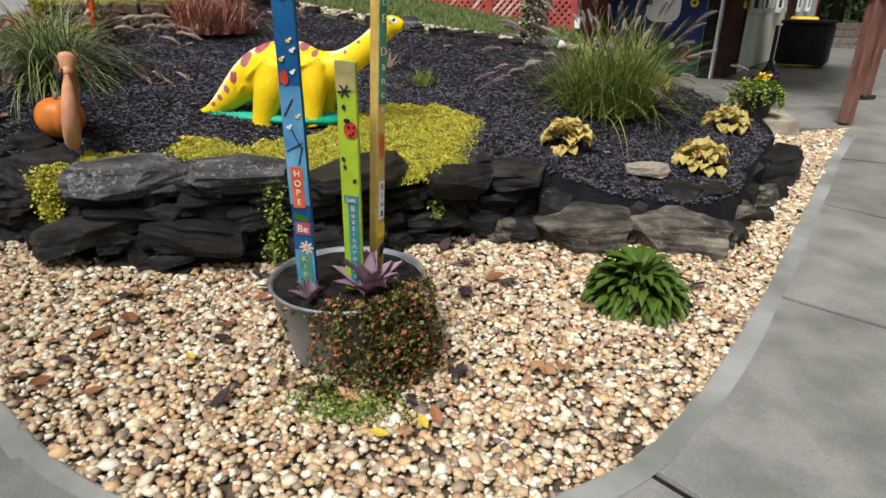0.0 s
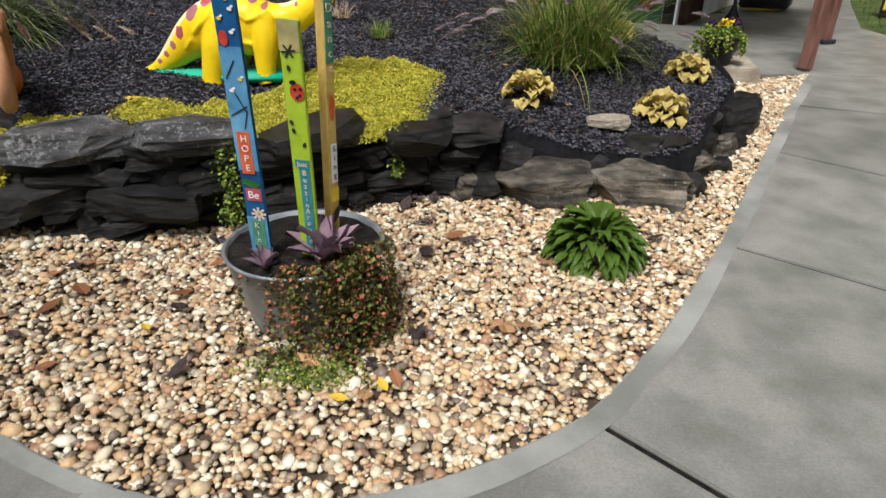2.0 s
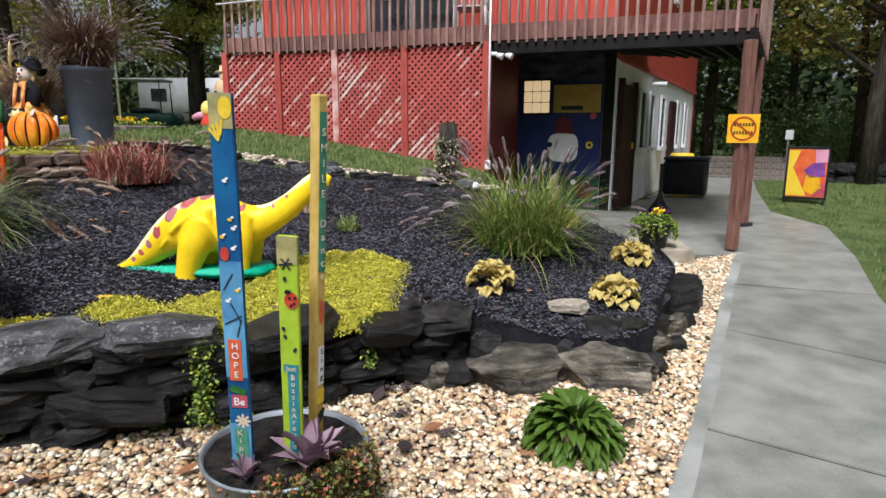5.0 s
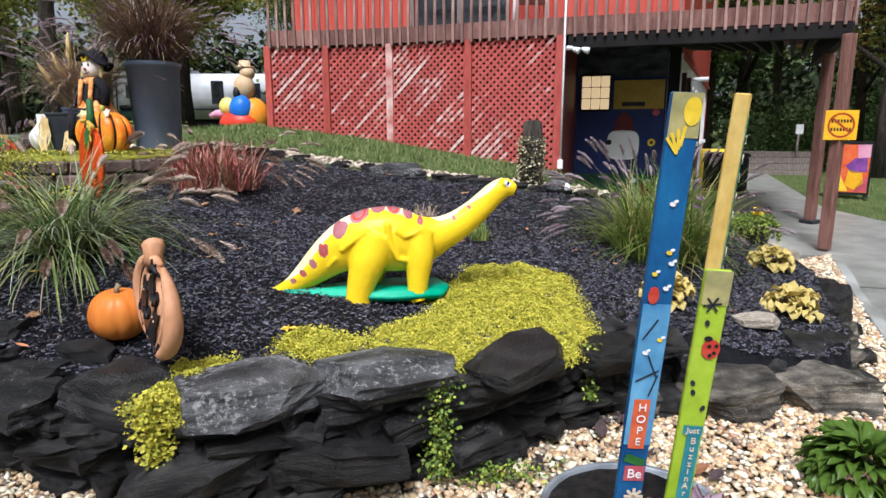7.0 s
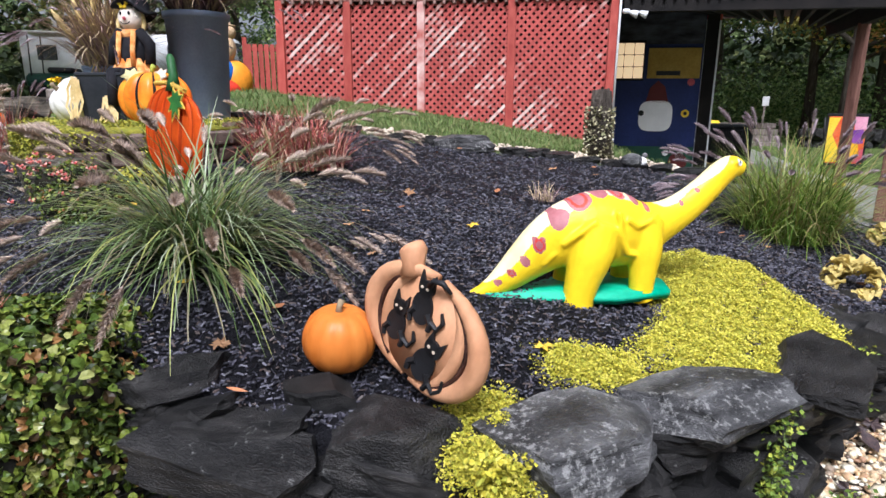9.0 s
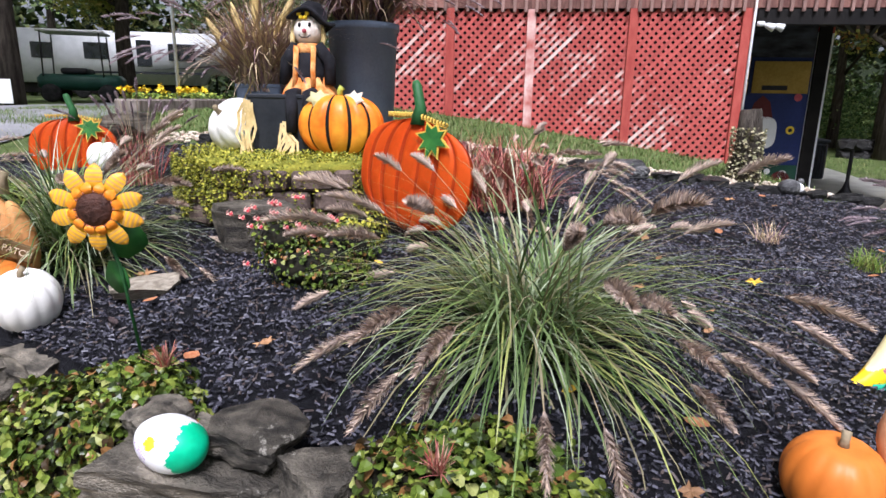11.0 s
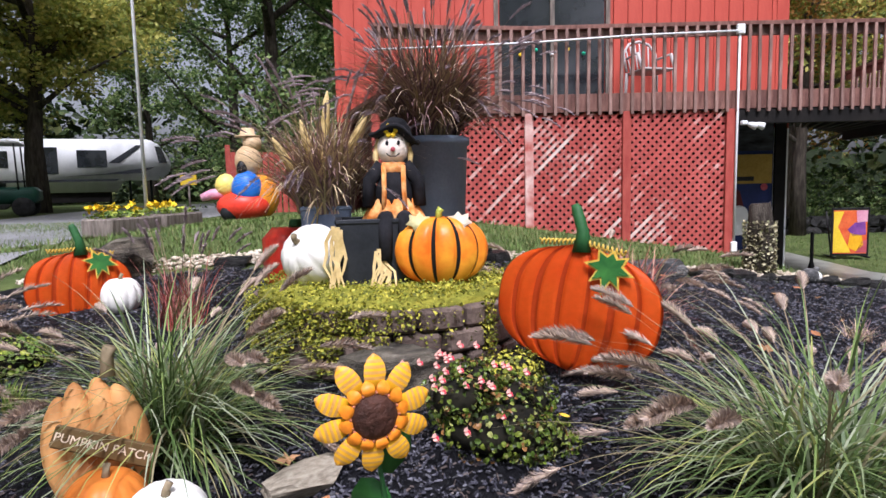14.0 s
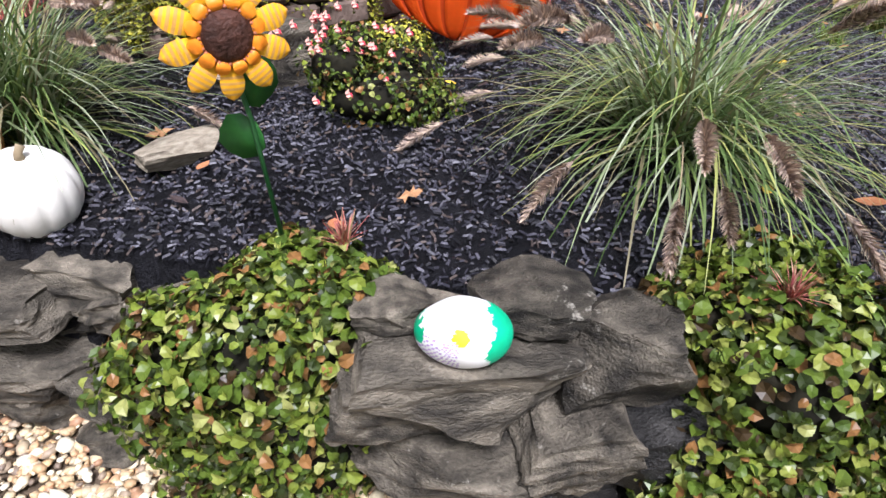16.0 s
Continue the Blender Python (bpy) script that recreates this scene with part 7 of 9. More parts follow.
def petal(L, W, z0, striped=True):
    """A cupped petal, broad past its middle and pointed, that grows along z from z0."""
    bm = bmesh.new()
    rows, nr = [], 16
    for k in range(nr + 1):
        f_ = k / nr
        w_ = W * float(np.interp(f_, (0, 0.25, 0.55, 0.75, 0.9, 1.0), (0.55, 0.75, 1.0, 0.92, 0.6, 0.06)))
        rib = 0.002 * (k % 2) if striped and f_ > 0.3 else 0
        rows.append([bm.verts.new((w_ * x, -0.006 - 0.016 * math.sin(math.pi * f_) + 0.022 * W / 0.06 * x * x - rib, z0 + L * f_)) for x in (-0.5, -0.3, -0.1, 0.1, 0.3, 0.5)])
    for k, (a, b) in enumerate(zip(rows, rows[1:])):
        for j in range(5):
            f = bm.faces.new((a[j], a[j + 1], b[j + 1], b[j]))
            f.material_index = 2 if k < nr * 0.22 else (1 if striped and k > nr * 0.36 and k % 2 else 0)
    return bm


pt = None
for k in range(10):
    m = pose(0, 0.004 + 0.003 * (k % 2), 0, 0, 36 * k + 3, 0)
    if pt is None:
        pt = part("petal", petal(0.1, 0.052, 0.04), [M_SUNPETAL, M_SUNSTRIPE, M_SUNORANGE], sf)
        pt.matrix_basis = m
    else:
        again(pt, sf, m)
pt = None
for k in range(12):
    m = pose(0, -0.009 - 0.002 * (k % 2), 0, 0, 30 * k + 18, 0)
    if pt is None:
        pt = part("inner_petal", petal(0.042, 0.031, 0.042, False), [M_SUNORANGE, M_SUNSTRIPE, M_SUNORANGE], sf)
        pt.matrix_basis = m
    else:
        again(pt, sf, m)
dsc = part("disc", lathe([(0.053, 0), (0.053, 0.012), (0.044, 0.022), (0.024, 0.028), (0, 0.03)], 32), M_SUNDISC, sf, "dark brown textured flower centre")
dsc.matrix_basis = pose(0, -0.012, 0, 90, 0, 0)
bd = None
for k in range(34):
    a = 2 * math.pi * k / 34
    m = pose(0.056 * math.cos(a), -0.024, 0.056 * math.sin(a))
    if bd is None:
        bd = part("bead", ball(0.0052, sub=1), M_COPPER, sf)
        bd.matrix_basis = m
    else:
        again(bd, sf, m)
stz = bz(-4.28, 4.2) - 1.405
part("stem", tube([(0, 0.015, -0.05), (0.03, 0.05, -0.2), (0.07, 0.08, stz - 0.05)], [0.006, 0.006, 0.006], 6), M_STEMGREEN, sf)
SL = [(0, 0), (0.035, 0.005), (0.06, 0.035), (0.062, 0.07), (0.03, 0.1), (0, 0.115), (-0.03, 0.1), (-0.052, 0.07), (-0.05, 0.03), (-0.03, 0.005)]
for m in (pose(0.02, 0.03, -0.1, -20, 110, 10), pose(0.05, 0.05, -0.245, -30, -100, -5)):
    ob = part("leaf", slab_shape(SL, 0.004), M_LEAFMETAL, sf, "green metal leaf")
    ob.matrix_basis = m

# ---- painted rock ----
pr = thing("painted_rock", (-4.065, 3.61, 0.795), "smooth rock painted white, green and lilac", "painted rock", rz=-34)
bm = ball(1, (0, 0, 0), (0.105, 0.078, 0.074), 5)
for v in bm.verts:
    v.co += v.co.normalized() * 0.006 * noise.noise(v.co * 14)
bm.faces.ensure_lookup_table()
for f in bm.faces:
    c = f.calc_center_median()
    if c.x > 0.052 + 0.008 * math.sin(c.z * 60) + 0.01 * noise.noise(c * 90) or (c.x < -0.088 + 0.012 * noise.noise(c * 90) and c.z > -0.01):
        f.material_index = 1
    elif c.x < -0.012 and c.z < 0.012 and (int(math.atan2(c.z - 0.03, c.x - 0.0) * 26) % 3 == 0):
        f.material_index = 2
    elif math.hypot(c.x + 0.008, c.z - 0.016) < 0.017 and c.y < 0:
        f.material_index = 3
ob = part("stone_body", bm, [M_WHITE, M_GREENPAINT, M_LILAC, M_YELLOWFLOWER], pr)
ob.matrix_basis = pose(0, 0, 0.065, -14, 0, 0)

# ---- dinosaur statue, one mesh ----


def soft_tube(points, radii, bm, n=36, k=7):
    """A tube whose course and girth are rounded between the given places."""
    u = np.linspace(0, len(points) - 1, n)
    rows = [[float(np.interp(q, range(len(points)), [p[a] for p in points])) for q in u] for a in range(3)]
    rows.append([float(np.interp(q, range(len(radii)), radii)) for q in u])
    for row in rows:
        row[k // 2:-(k // 2)] = list(np.convolve(row, np.ones(k) / k, "valid"))
    tube(list(zip(*rows[:3])), rows[3], 20, bm)


bm = bmesh.new()
SP = [(0, .03, .024), (.05, .045, .036), (.1, .06, .045), (.17, .1, .068), (.24, .155, .088), (.33, .23, .115), (.43, .3, .145), (.53, .335, .172), (.63, .347, .192), (.73, .342, .194), (.82, .325, .18), (.91, .335, .145), (.99, .362, .108), (1.07, .395, .092), (1.18, .465, .08), (1.28, .56, .071), (1.35, .63, .066), (1.4, .64, .058), (1.45, .62, .034)]
fine = np.linspace(0, len(SP) - 1, 90)
SPX, SPH, SPR = ([float(np.interp(q, range(len(SP)), [p[a] for p in SP])) for q in fine] for a in range(3))
for row in (SPX, SPH, SPR):
    row[3:-3] = list(np.convolve(row, np.ones(7) / 7, "valid"))
tube(list(zip(SPX, [0] * 90, SPH)), SPR, 28, bm, flat=1.0)
for v in bm.verts:
    v.co.y *= 0.84
for sy in (-1, 1):
    xo = 0.0 if sy < 0 else 0.05
    soft_tube([(.62 + xo, sy * .06, .36), (.58 + xo, sy * .105, .24), (.54 + xo, sy * .12, .12), (.52 + xo, sy * .125, .03), (.515 + xo, sy * .125, 0.0)], [.13, .112, .084, .074, .08], bm)
    soft_tube([(.87 + xo * .4, sy * .05, .38), (.875 + xo * .4, sy * .095, .26), (.862 + xo * .4, sy * .112, .12), (.86 + xo * .4, sy * .115, .03), (.866 + xo * .4, sy * .115, 0.0)], [.1, .088, .064, .058, .064], bm)
    tube([(1.37, sy * .038, .665), (1.39, sy * .05, .668)], [.022, .018], 8, bm)
    tube([(1.43, sy * .018, .655), (1.45, sy * .022, .645)], [.012, .01], 6, bm)
# raised skin folds
for sy in (-1, 1):
    tube([(.69, sy * .152, .46), (.705, sy * .16, .34), (.75, sy * .155, .25), (.8, sy * .135, .24)], .017, 8, bm)
    tube([(.74, sy * .15, .42), (.79, sy * .15, .38), (.85, sy * .14, .4), (.9, sy * .12, .43), (.94, sy * .11, .38)], .018, 8, bm)
    tube([(.86, sy * .145, .42), (.93, sy * .125, .36), (.92, sy * .13, .26), (.87, sy * .15, .2)], .014, 8, bm)
    tube([(.43, sy * .12, .3), (.5, sy * .15, .36), (.58, sy * .16, .42)], .017, 8, bm)
    tube([(.35, sy * .09, .2), (.4, sy * .11, .26)], .013, 8, bm)
raw_me = bpy.data.meshes.new("dino_raw")
bm.to_mesh(raw_me)
bm.free()
tmp = new("dino_raw", raw_me)
rm = tmp.modifiers.new("r", "REMESH")
rm.mode, rm.voxel_size = "VOXEL", 0.0065
sm = tmp.modifiers.new("s", "SMOOTH")
sm.iterations, sm.factor = 16, 0.5
dme = bpy.data.meshes.new_from_object(tmp.evaluated_get(bpy.context.evaluated_depsgraph_get()))
bpy.data.objects.remove(tmp)
smooth(dme)
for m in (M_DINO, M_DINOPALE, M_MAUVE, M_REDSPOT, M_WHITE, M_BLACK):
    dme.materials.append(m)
SPOTS = [(.14, .13, .016), (.2, .18, .02), (.26, .24, .024), (.325, .32, .034), (.42, .44, .045), (.53, .525, .05), (.64, .56, .036), (.73, .55, .032), (.81, .52, .026), (.88, .48, .02), (1.08, .49, .012), (1.17, .55, .012)]
AX, AH, AR = (np.array([p[a] for p in SP]) for a in range(3))
for f in dme.polygons:
    c = f.center
    k = 0
    # paler yellow along the top of the body
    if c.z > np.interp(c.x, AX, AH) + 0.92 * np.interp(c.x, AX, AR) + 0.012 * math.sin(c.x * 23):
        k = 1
    for j, (x, z, r) in enumerate(SPOTS):
        d = math.hypot(c.x - x, (c.z - z + 0.02)) if c.y < 0.03 else 9
        d *= 1 + 0.18 * math.sin(3 * math.atan2(c.z - z, c.x - x) + j)
        if d < r:
            k = 3 if r * 0.5 < d < r * 0.72 and j % 2 else 2
    if abs(c.y) > 0.03 and math.hypot(c.x - 1.395, c.z - 0.668) < 0.022:
        k = 5 if math.hypot(c.x - 1.4, c.z - 0.666) < 0.01 else 4
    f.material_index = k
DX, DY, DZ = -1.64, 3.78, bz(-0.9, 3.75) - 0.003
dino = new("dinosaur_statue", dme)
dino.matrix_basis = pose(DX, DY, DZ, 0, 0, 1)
tagged(dino, "yellow painted long-necked dinosaur statue with mauve spots", "statue")
bm = bmesh.new()
outl = [(-0.02, -0.02), (0.15, -0.09), (0.35, -0.08), (0.55, -0.2), (0.8, -0.19), (1.0, -0.17), (1.06, 0.0), (1.0, 0.16), (0.7, 0.2), (0.35, 0.12), (0.1, 0.06)]
slab_shape(outl, 0.05, bm, 0.012)
bs = part("statue_base", bm, M_TEAL)
bs.matrix_basis = pose(DX, DY, DZ + 0.012, 90, 0, 1)
tagged(bs, "flat teal-green painted base under the dinosaur", "statue base")

# ---- bucket with painted stakes ----
BX, BY = -0.1, 2.03
tub = thing("metal_tub", (BX, BY, 0.0), "round galvanised steel wash tub planted with trailing sedum", "tub")
part("body", lathe([(0.25, 0.0), (0.255, 0.02), (0.268, 0.09), (0.274, 0.1), (0.28, 0.11), (0.292, 0.2), (0.298, 0.21), (0.304, 0.22), (0.318, 0.325), (0.33, 0.33), (0.333, 0.337), (0.326, 0.345), (0.314, 0.335), (0.308, 0.28), (0.0, 0.28)], 56), M_GALV, tub)
bm = lathe([(0.312, 0.322), (0.2, 0.33), (0.1, 0.334), (0.0, 0.336)], 30)
for v in bm.verts:
    v.co.z += 0.014 * noise.noise(v.co * 22)
part("soil", bm, M_SOIL, tub, "dark potting soil")
g = np.random.default_rng(14)
tr = thing("trailing_plant", (BX, BY, 0.0), "reddish-green trailing plant spilling over the tub", "plant")
pts, vs, fs = [], [], []
for k in range(95):
    a = g.normal(math.radians(-45), 0.38)
    r_ = g.uniform(0.2, 0.32)
    p = np.array([r_ * math.cos(a), r_ * math.sin(a), 0.3 + g.uniform(0, 0.05)])
    for s_ in range(26):
        f_ = s_ / 25
        rad = math.hypot(p[0], p[1])
        out = 0.012 if rad < 0.35 else 0.0015
        p = p + np.array([math.cos(a) * out + g.normal(0, 0.005), math.sin(a) * out + g.normal(0, 0.005), (0.004 if rad < 0.33 else -0.0165) + g.normal(0, 0.003)])
        if p[2] < 0.03:
            p[2] = 0.03 + g.uniform(0, 0.02)
            p[0] += math.cos(a) * 0.007
            p[1] += math.sin(a) * 0.007
        for _ in range(3):
            pts.append(p + g.normal(0, 0.009, 3))
v, f = leaves(np.array(pts), 0.02, 15, 1.2, 0.2)
raw("foliage", v, f, M_TRAIL, tr)
g2 = thing("ground_creeper", (BX + 0.1, BY - 0.46, 0.0), "low green creeper on the pebbles by the tub", "plant")
pts = np.stack([g.normal(0, 0.11, 1300), g.normal(0, 0.05, 1300), np.abs(g.normal(0.025, 0.018, 1300))], -1)
v, f = leaves(pts, 0.015, 16, 1.35)
raw("foliage", v, f, M_TRAILGREEN, g2)
for nm, at, s_, seed in (("purple_plant", (BX + 0.12, BY - 0.14, 0.3), 1.6, 3), ("purple_plant", (BX - 0.1, BY - 0.2, 0.28), 0.9, 4)):
    pl = thing(nm, at, "purple-leaved plant growing in the tub soil", "plant")
    pg = np.random.default_rng(seed)
    lf = None
    for k in range(int(16 * s_)):
        a, el = pg.uniform(0, 360), pg.uniform(25, 80)
        m = pose(0, 0, 0.01, 0, 0, a) @ pose(0, 0, 0, 0, -el, 0) @ Matrix.Scale(s_ * pg.uniform(0.7, 1.15), 4)
        if lf is None:
            bm = bmesh.new()
            rows = [[bm.verts.new((x, y * w_, z + abs(y) * 0.012)) for y in (-1, 0, 1)] for x, w_, z in ((0.0, 0.003, 0), (0.04, 0.02, 0.012), (0.08, 0.022, 0.014), (0.12, 0.001, 0.002))]
            for a_, b_ in zip(rows, rows[1:]):
                for j in range(2):
                    bm.faces.new((a_[j], a_[j + 1], b_[j + 1], b_[j]))
            lf = part("leaf", bm, M_PURPLELEAF, pl)
            lf.matrix_basis = m
        else:
            again(lf, pl, m)


def stake(name, bot, top_, w_, t_, material, label, rz):
    """A painted board that leans from its foot to its top; its faces look along -y before the turn."""
    b, t = Vector(bot), Vector(top_)
    z = (t - b).normalized()
    y = Vector((math.sin(radians(rz)), math.cos(radians(rz)), 0))
    x = y.cross(z).normalized()
    y = z.cross(x)
    L = (t - b).length
    root = thing(name, bot, label, "painted stake")
    root.matrix_basis = Matrix.Translation(b) @ Matrix((x, y, z)).transposed().to_4x4()
    part("board", box(w_, t_, L, (0, 0, L / 2), 0.004), material, root, soft=False)
    return root, L


def patch(root, x, z, w_, h_, m, t_=0.02, name="painted_patch", rz=0.0, label="", round_=False, side=0, lift=0.0):
    """A thin painted area on a stake's face."""
    bm = bmesh.new()
    if round_:
        slab_shape([(w_ / 2 * math.cos(a), h_ / 2 * math.sin(a)) for a in [2 * math.pi * k / 16 for k in range(16)]], 0.0015, bm)
    else:
        slab_shape([(-w_ / 2, -h_ / 2), (w_ / 2, -h_ / 2), (w_ / 2, h_ / 2), (-w_ / 2, h_ / 2)], 0.0015, bm)
    ob = part(name, bm, m, root, label, soft=False)
    ob.matrix_basis = pose(x, -t_ / 2 - 0.002 - lift, z, 0, rz, 0)
    return ob


def column(root, text, z_top, step, size, m, t_=0.02, x=0.0, lift=0.003):
    for k, chx in enumerate(text):
        letters(chx, size, m, root, pose(x, -t_ / 2 - 0.003 - lift, z_top - k * step, 90, 0, 0))


sA, LA = stake("painted_stake", (-0.225, 1.89, 0.25), (-0.18, 1.745, 1.7), 0.078, 0.022, M_STAKEBLUE, "tall blue stake painted with sun, bees and words", 4)
patch(sA, 0, LA - 0.055, 0.0765, 0.11, M_STAKETOP, 0.022)
patch(sA, 0.016, LA - 0.045, 0.044, 0.07, M_YELLOW, 0.022, "painted_sun", round_=True, lift=0.002)
for k, a in enumerate((-75, -45, -15, 15)):
    patch(sA, -0.005 + 0.02 * math.sin(radians(a)), LA - 0.13 + 0.008 * k, 0.008, 0.05, M_YELLOW, 0.022, "painted_ray", rz=a * 0.5, lift=0.002)
patch(sA, 0, LA * 0.47, 0.0765, LA * 0.3, M_STAKESKY, 0.022)
patch(sA, 0, 0.14, 0.0765, 0.27, M_STAKESKY, 0.022)
for k, (x, z) in enumerate([(0.0, 1.18), (0.01, 1.05), (0.02, 1.02), (-0.02, 0.99), (0.015, 0.95), (0.02, 0.8), (-0.015, 0.76)]):
    patch(sA, x, z, 0.016, 0.011, M_YELLOW if k % 2 else M_WHITE, 0.022, "painted_bee", 20, round_=True, lift=0.003)
    patch(sA, x + 0.008, z + 0.008, 0.012, 0.008, M_WHITE, 0.022, "painted_wing", -20, round_=True, lift=0.0034)
patch(sA, -0.015, 0.93, 0.03, 0.05, M_REDSPOT, 0.022, "painted_beetle", round_=True, lift=0.003)
for x, z, rr in ((-0.01, 0.83, 30), (0.01, 0.72, -25), (0.0, 0.69, 60), (0.02, 0.66, 15)):
    patch(sA, x, z, 0.004, 0.07, M_DARKGREY, 0.022, "painted_twig", rr, lift=0.003)
patch(sA, -0.002, 0.535, 0.046, 0.16, M_SIGNRED, 0.022, "painted_panel", label="orange-red painted panel", lift=0.002)
column(sA, "HOPE", 0.59, 0.037, 0.034, M_WHITE, 0.022, lift=0.004)
patch(sA, 0.0, 0.415, 0.06, 0.026, M_LEAFMETAL, 0.022, "painted_leaf", 20, lift=0.002)
patch(sA, 0.004, 0.37, 0.058, 0.05, M_SIGNPINK, 0.022, "painted_panel", lift=0.002)
letters("Be", 0.042, M_WHITE, sA, pose(0.004, -0.018, 0.37, 90, 0, 0))
for k in range(8):
    patch(sA, 0.012 + 0.013 * math.sin(k * 0.785), 0.29 + 0.013 * math.cos(k * 0.785), 0.009, 0.03, M_CREAM, 0.022, "painted_petal", 45 * k, lift=0.003)
patch(sA, 0.002, 0.19, 0.05, 0.14, M_SIGNGREEN, 0.022, "painted_panel", lift=0.002)
column(sA, "Kind", 0.24, 0.033, 0.032, M_CREAM, 0.022, lift=0.004)
patch(sA, 0.0, 0.085, 0.056, 0.035, M_SIGNPINK, 0.022, "painted_panel", lift=0.002)
for x in (-0.02, 0, 0.02):
    patch(sA, x, 0.085, 0.012, 0.022, M_WHITE, 0.022, "lettering_bar", lift=0.004)

sB, LB = stake("painted_stake", (-0.045, 1.93, 0.26), (-0.01, 1.83, 1.23), 0.075, 0.02, M_STAKELIME, "short lime-green stake painted with a ladybird", 8)
patch(sB, 0, LB - 0.05, 0.0735, 0.1, M_STAKETOP)
for rr in (30, 80, -40):
    patch(sB, -0.005, LB - 0.1, 0.006, 0.05, M_DARKGREY, name="painted_dragonfly", rz=rr, lift=0.002)
patch(sB, 0.012, LB - 0.235, 0.052, 0.062, M_REDSPOT, name="painted_ladybird", round_=True, lift=0.002)
for x, z in ((0.0, 0.01), (0.018, -0.01), (0.006, -0.018), (0.022, 0.012)):
    patch(sB, 0.006 + x * 0.9, LB - 0.235 + z, 0.011, 0.011, M_BLACK, name="painted_spot", round_=True, lift=0.004)
patch(sB, 0.0, LB - 0.202, 0.024, 0.016, M_BLACK, name="painted_head", round_=True, lift=0.004)
for x, z in ((-0.015, 0.6), (0.02, 0.55), (-0.02, 0.63), (0.0, 0.1), (0.02, 0.06), (-0.01, 0.82)):
    patch(sB, x, z, 0.013, 0.02, M_DARKGREY, name="painted_leaf", rz=30 * x * 40, round_=True, lift=0.002)
patch(sB, 0.004, 0.475, 0.056, 0.03, M_SIGNTEAL, name="painted_panel", lift=0.002)
letters("Just", 0.026, M_CREAM, sB, pose(0.004, -0.0165, 0.475, 90, 0, 0))
patch(sB, 0.01, 0.29, 0.04, 0.34, M_SIGNTEAL, name="painted_panel", lift=0.002)
column(sB, "BuzzinAround", 0.44, 0.0265, 0.03, M_CREAM, x=0.01, lift=0.004)

sC, LC = stake("painted_stake", (0.01, 2.05, 0.25), (0.09, 1.96, 1.71), 0.044, 0.044, M_STAKEOCHRE, "tall square ochre stake painted with words", -56)
patch(sC, 0.0, LC * 0.76, 0.036, LC * 0.4, M_SIGNGREEN, 0.044)
column(sC, "SMILE", LC - 0.13, 0.055, 0.04, M_CREAM, 0.044, lift=0.003)
column(sC, "Dance", LC - 0.46, 0.05, 0.042, M_CREAM, 0.044, lift=0.003)
patch(sC, 0.0, 0.44, 0.03, 0.16, M_WHITE, 0.044, "painted_panel", lift=0.002)
column(sC, "Sing", 0.5, 0.036, 0.032, M_BLACK, 0.044, lift=0.004)
patch(sC, 0.0, 0.66, 0.024, 0.1, M_SIGNRED, 0.044, "painted_figure", round_=True, lift=0.002)
patch(sC, 0.0, 0.31, 0.036, 0.06, M_YELLOW, 0.044, "painted_panel", lift=0.002)
patch(sC, 0.0, 0.22, 0.03, 0.08, M_DARKGREY, 0.044, "painted_bird", 30, round_=True, lift=0.002)

# ---- hosta, coral bells, shrubs ----


def rosette(name, at, z, label, n, L, W, mat_, seed, el=(5, 80), group="", category="plant", bend=0.5, dome=None):
    """Broad leaves arching from one crown, each a mesh of its own."""
    t = thing(name, (*at, z), label, category, group)
    pg = np.random.default_rng(seed)
    shapes = []
    for k in range(3):
        bm = bmesh.new()
        rows = []
        p, ang = Vector((0, 0, 0)), 0.75
        for s_ in range(7):
            f_ = s_ / 6
            w_ = W * (0.08 if s_ == 0 else math.sin(math.pi * (0.12 + 0.88 * f_)) ** 0.8) + 0.0005
            wav = 0.12 * W * math.sin(s_ * 2.1 + k)
            rows.append([bm.verts.new((p.x, y * w_ / 2, p.z + 0.22 * w_ * abs(y) + wav * y)) for y in (-1, -0.5, 0, 0.5, 1)])
            ang -= bend * (0.5 + f_) / 3.2
            p = p + Vector((math.cos(ang), 0, math.sin(ang))) * L / 6
        for a, b in zip(rows, rows[1:]):
            for j in range(4):
                bm.faces.new((a[j], a[j + 1], b[j + 1], b[j]))
        me = bpy.data.meshes.new("leaf")
        bm.to_mesh(me)
        bm.free()
        smooth(me)
        me.materials.append(mat_)
        shapes.append(me)
    for k in range(n):
        a, e = pg.uniform(0, 360), pg.uniform(*el)
        ob = new("leaf", shapes[k % 3])
        ob.parent = t
        s_ = pg.uniform(0.75, 1.15) * (1.0 - 0.25 * e / 90)
        if dome:
            ph = math.degrees(math.asin(pg.random() ** 0.85))
            s_ = pg.uniform(0.75, 1.2)
            ob.matrix_basis = pose(dome[0] * math.cos(radians(ph)) * math.cos(radians(a)), dome[0] * math.cos(radians(ph)) * math.sin(radians(a)), 0.02 + dome[1] * math.sin(radians(ph)), 0, 0, a + pg.uniform(-25, 25)) @ pose(0, 0, 0, pg.uniform(-25, 25), -(0.75 * ph - 33 + pg.uniform(-12, 12)), 0) @ Matrix.Scale(s_, 4)
            continue
        ob.matrix_basis = pose(0.02 * math.cos(radians(a)), 0.02 * math.sin(radians(a)), 0.0 + 0.03 * e / 90, 0, 0, a) @ pose(0, 0, 0, pg.uniform(-20, 20), -(e - 25), 0) @ Matrix.Scale(s_, 4)
    return t


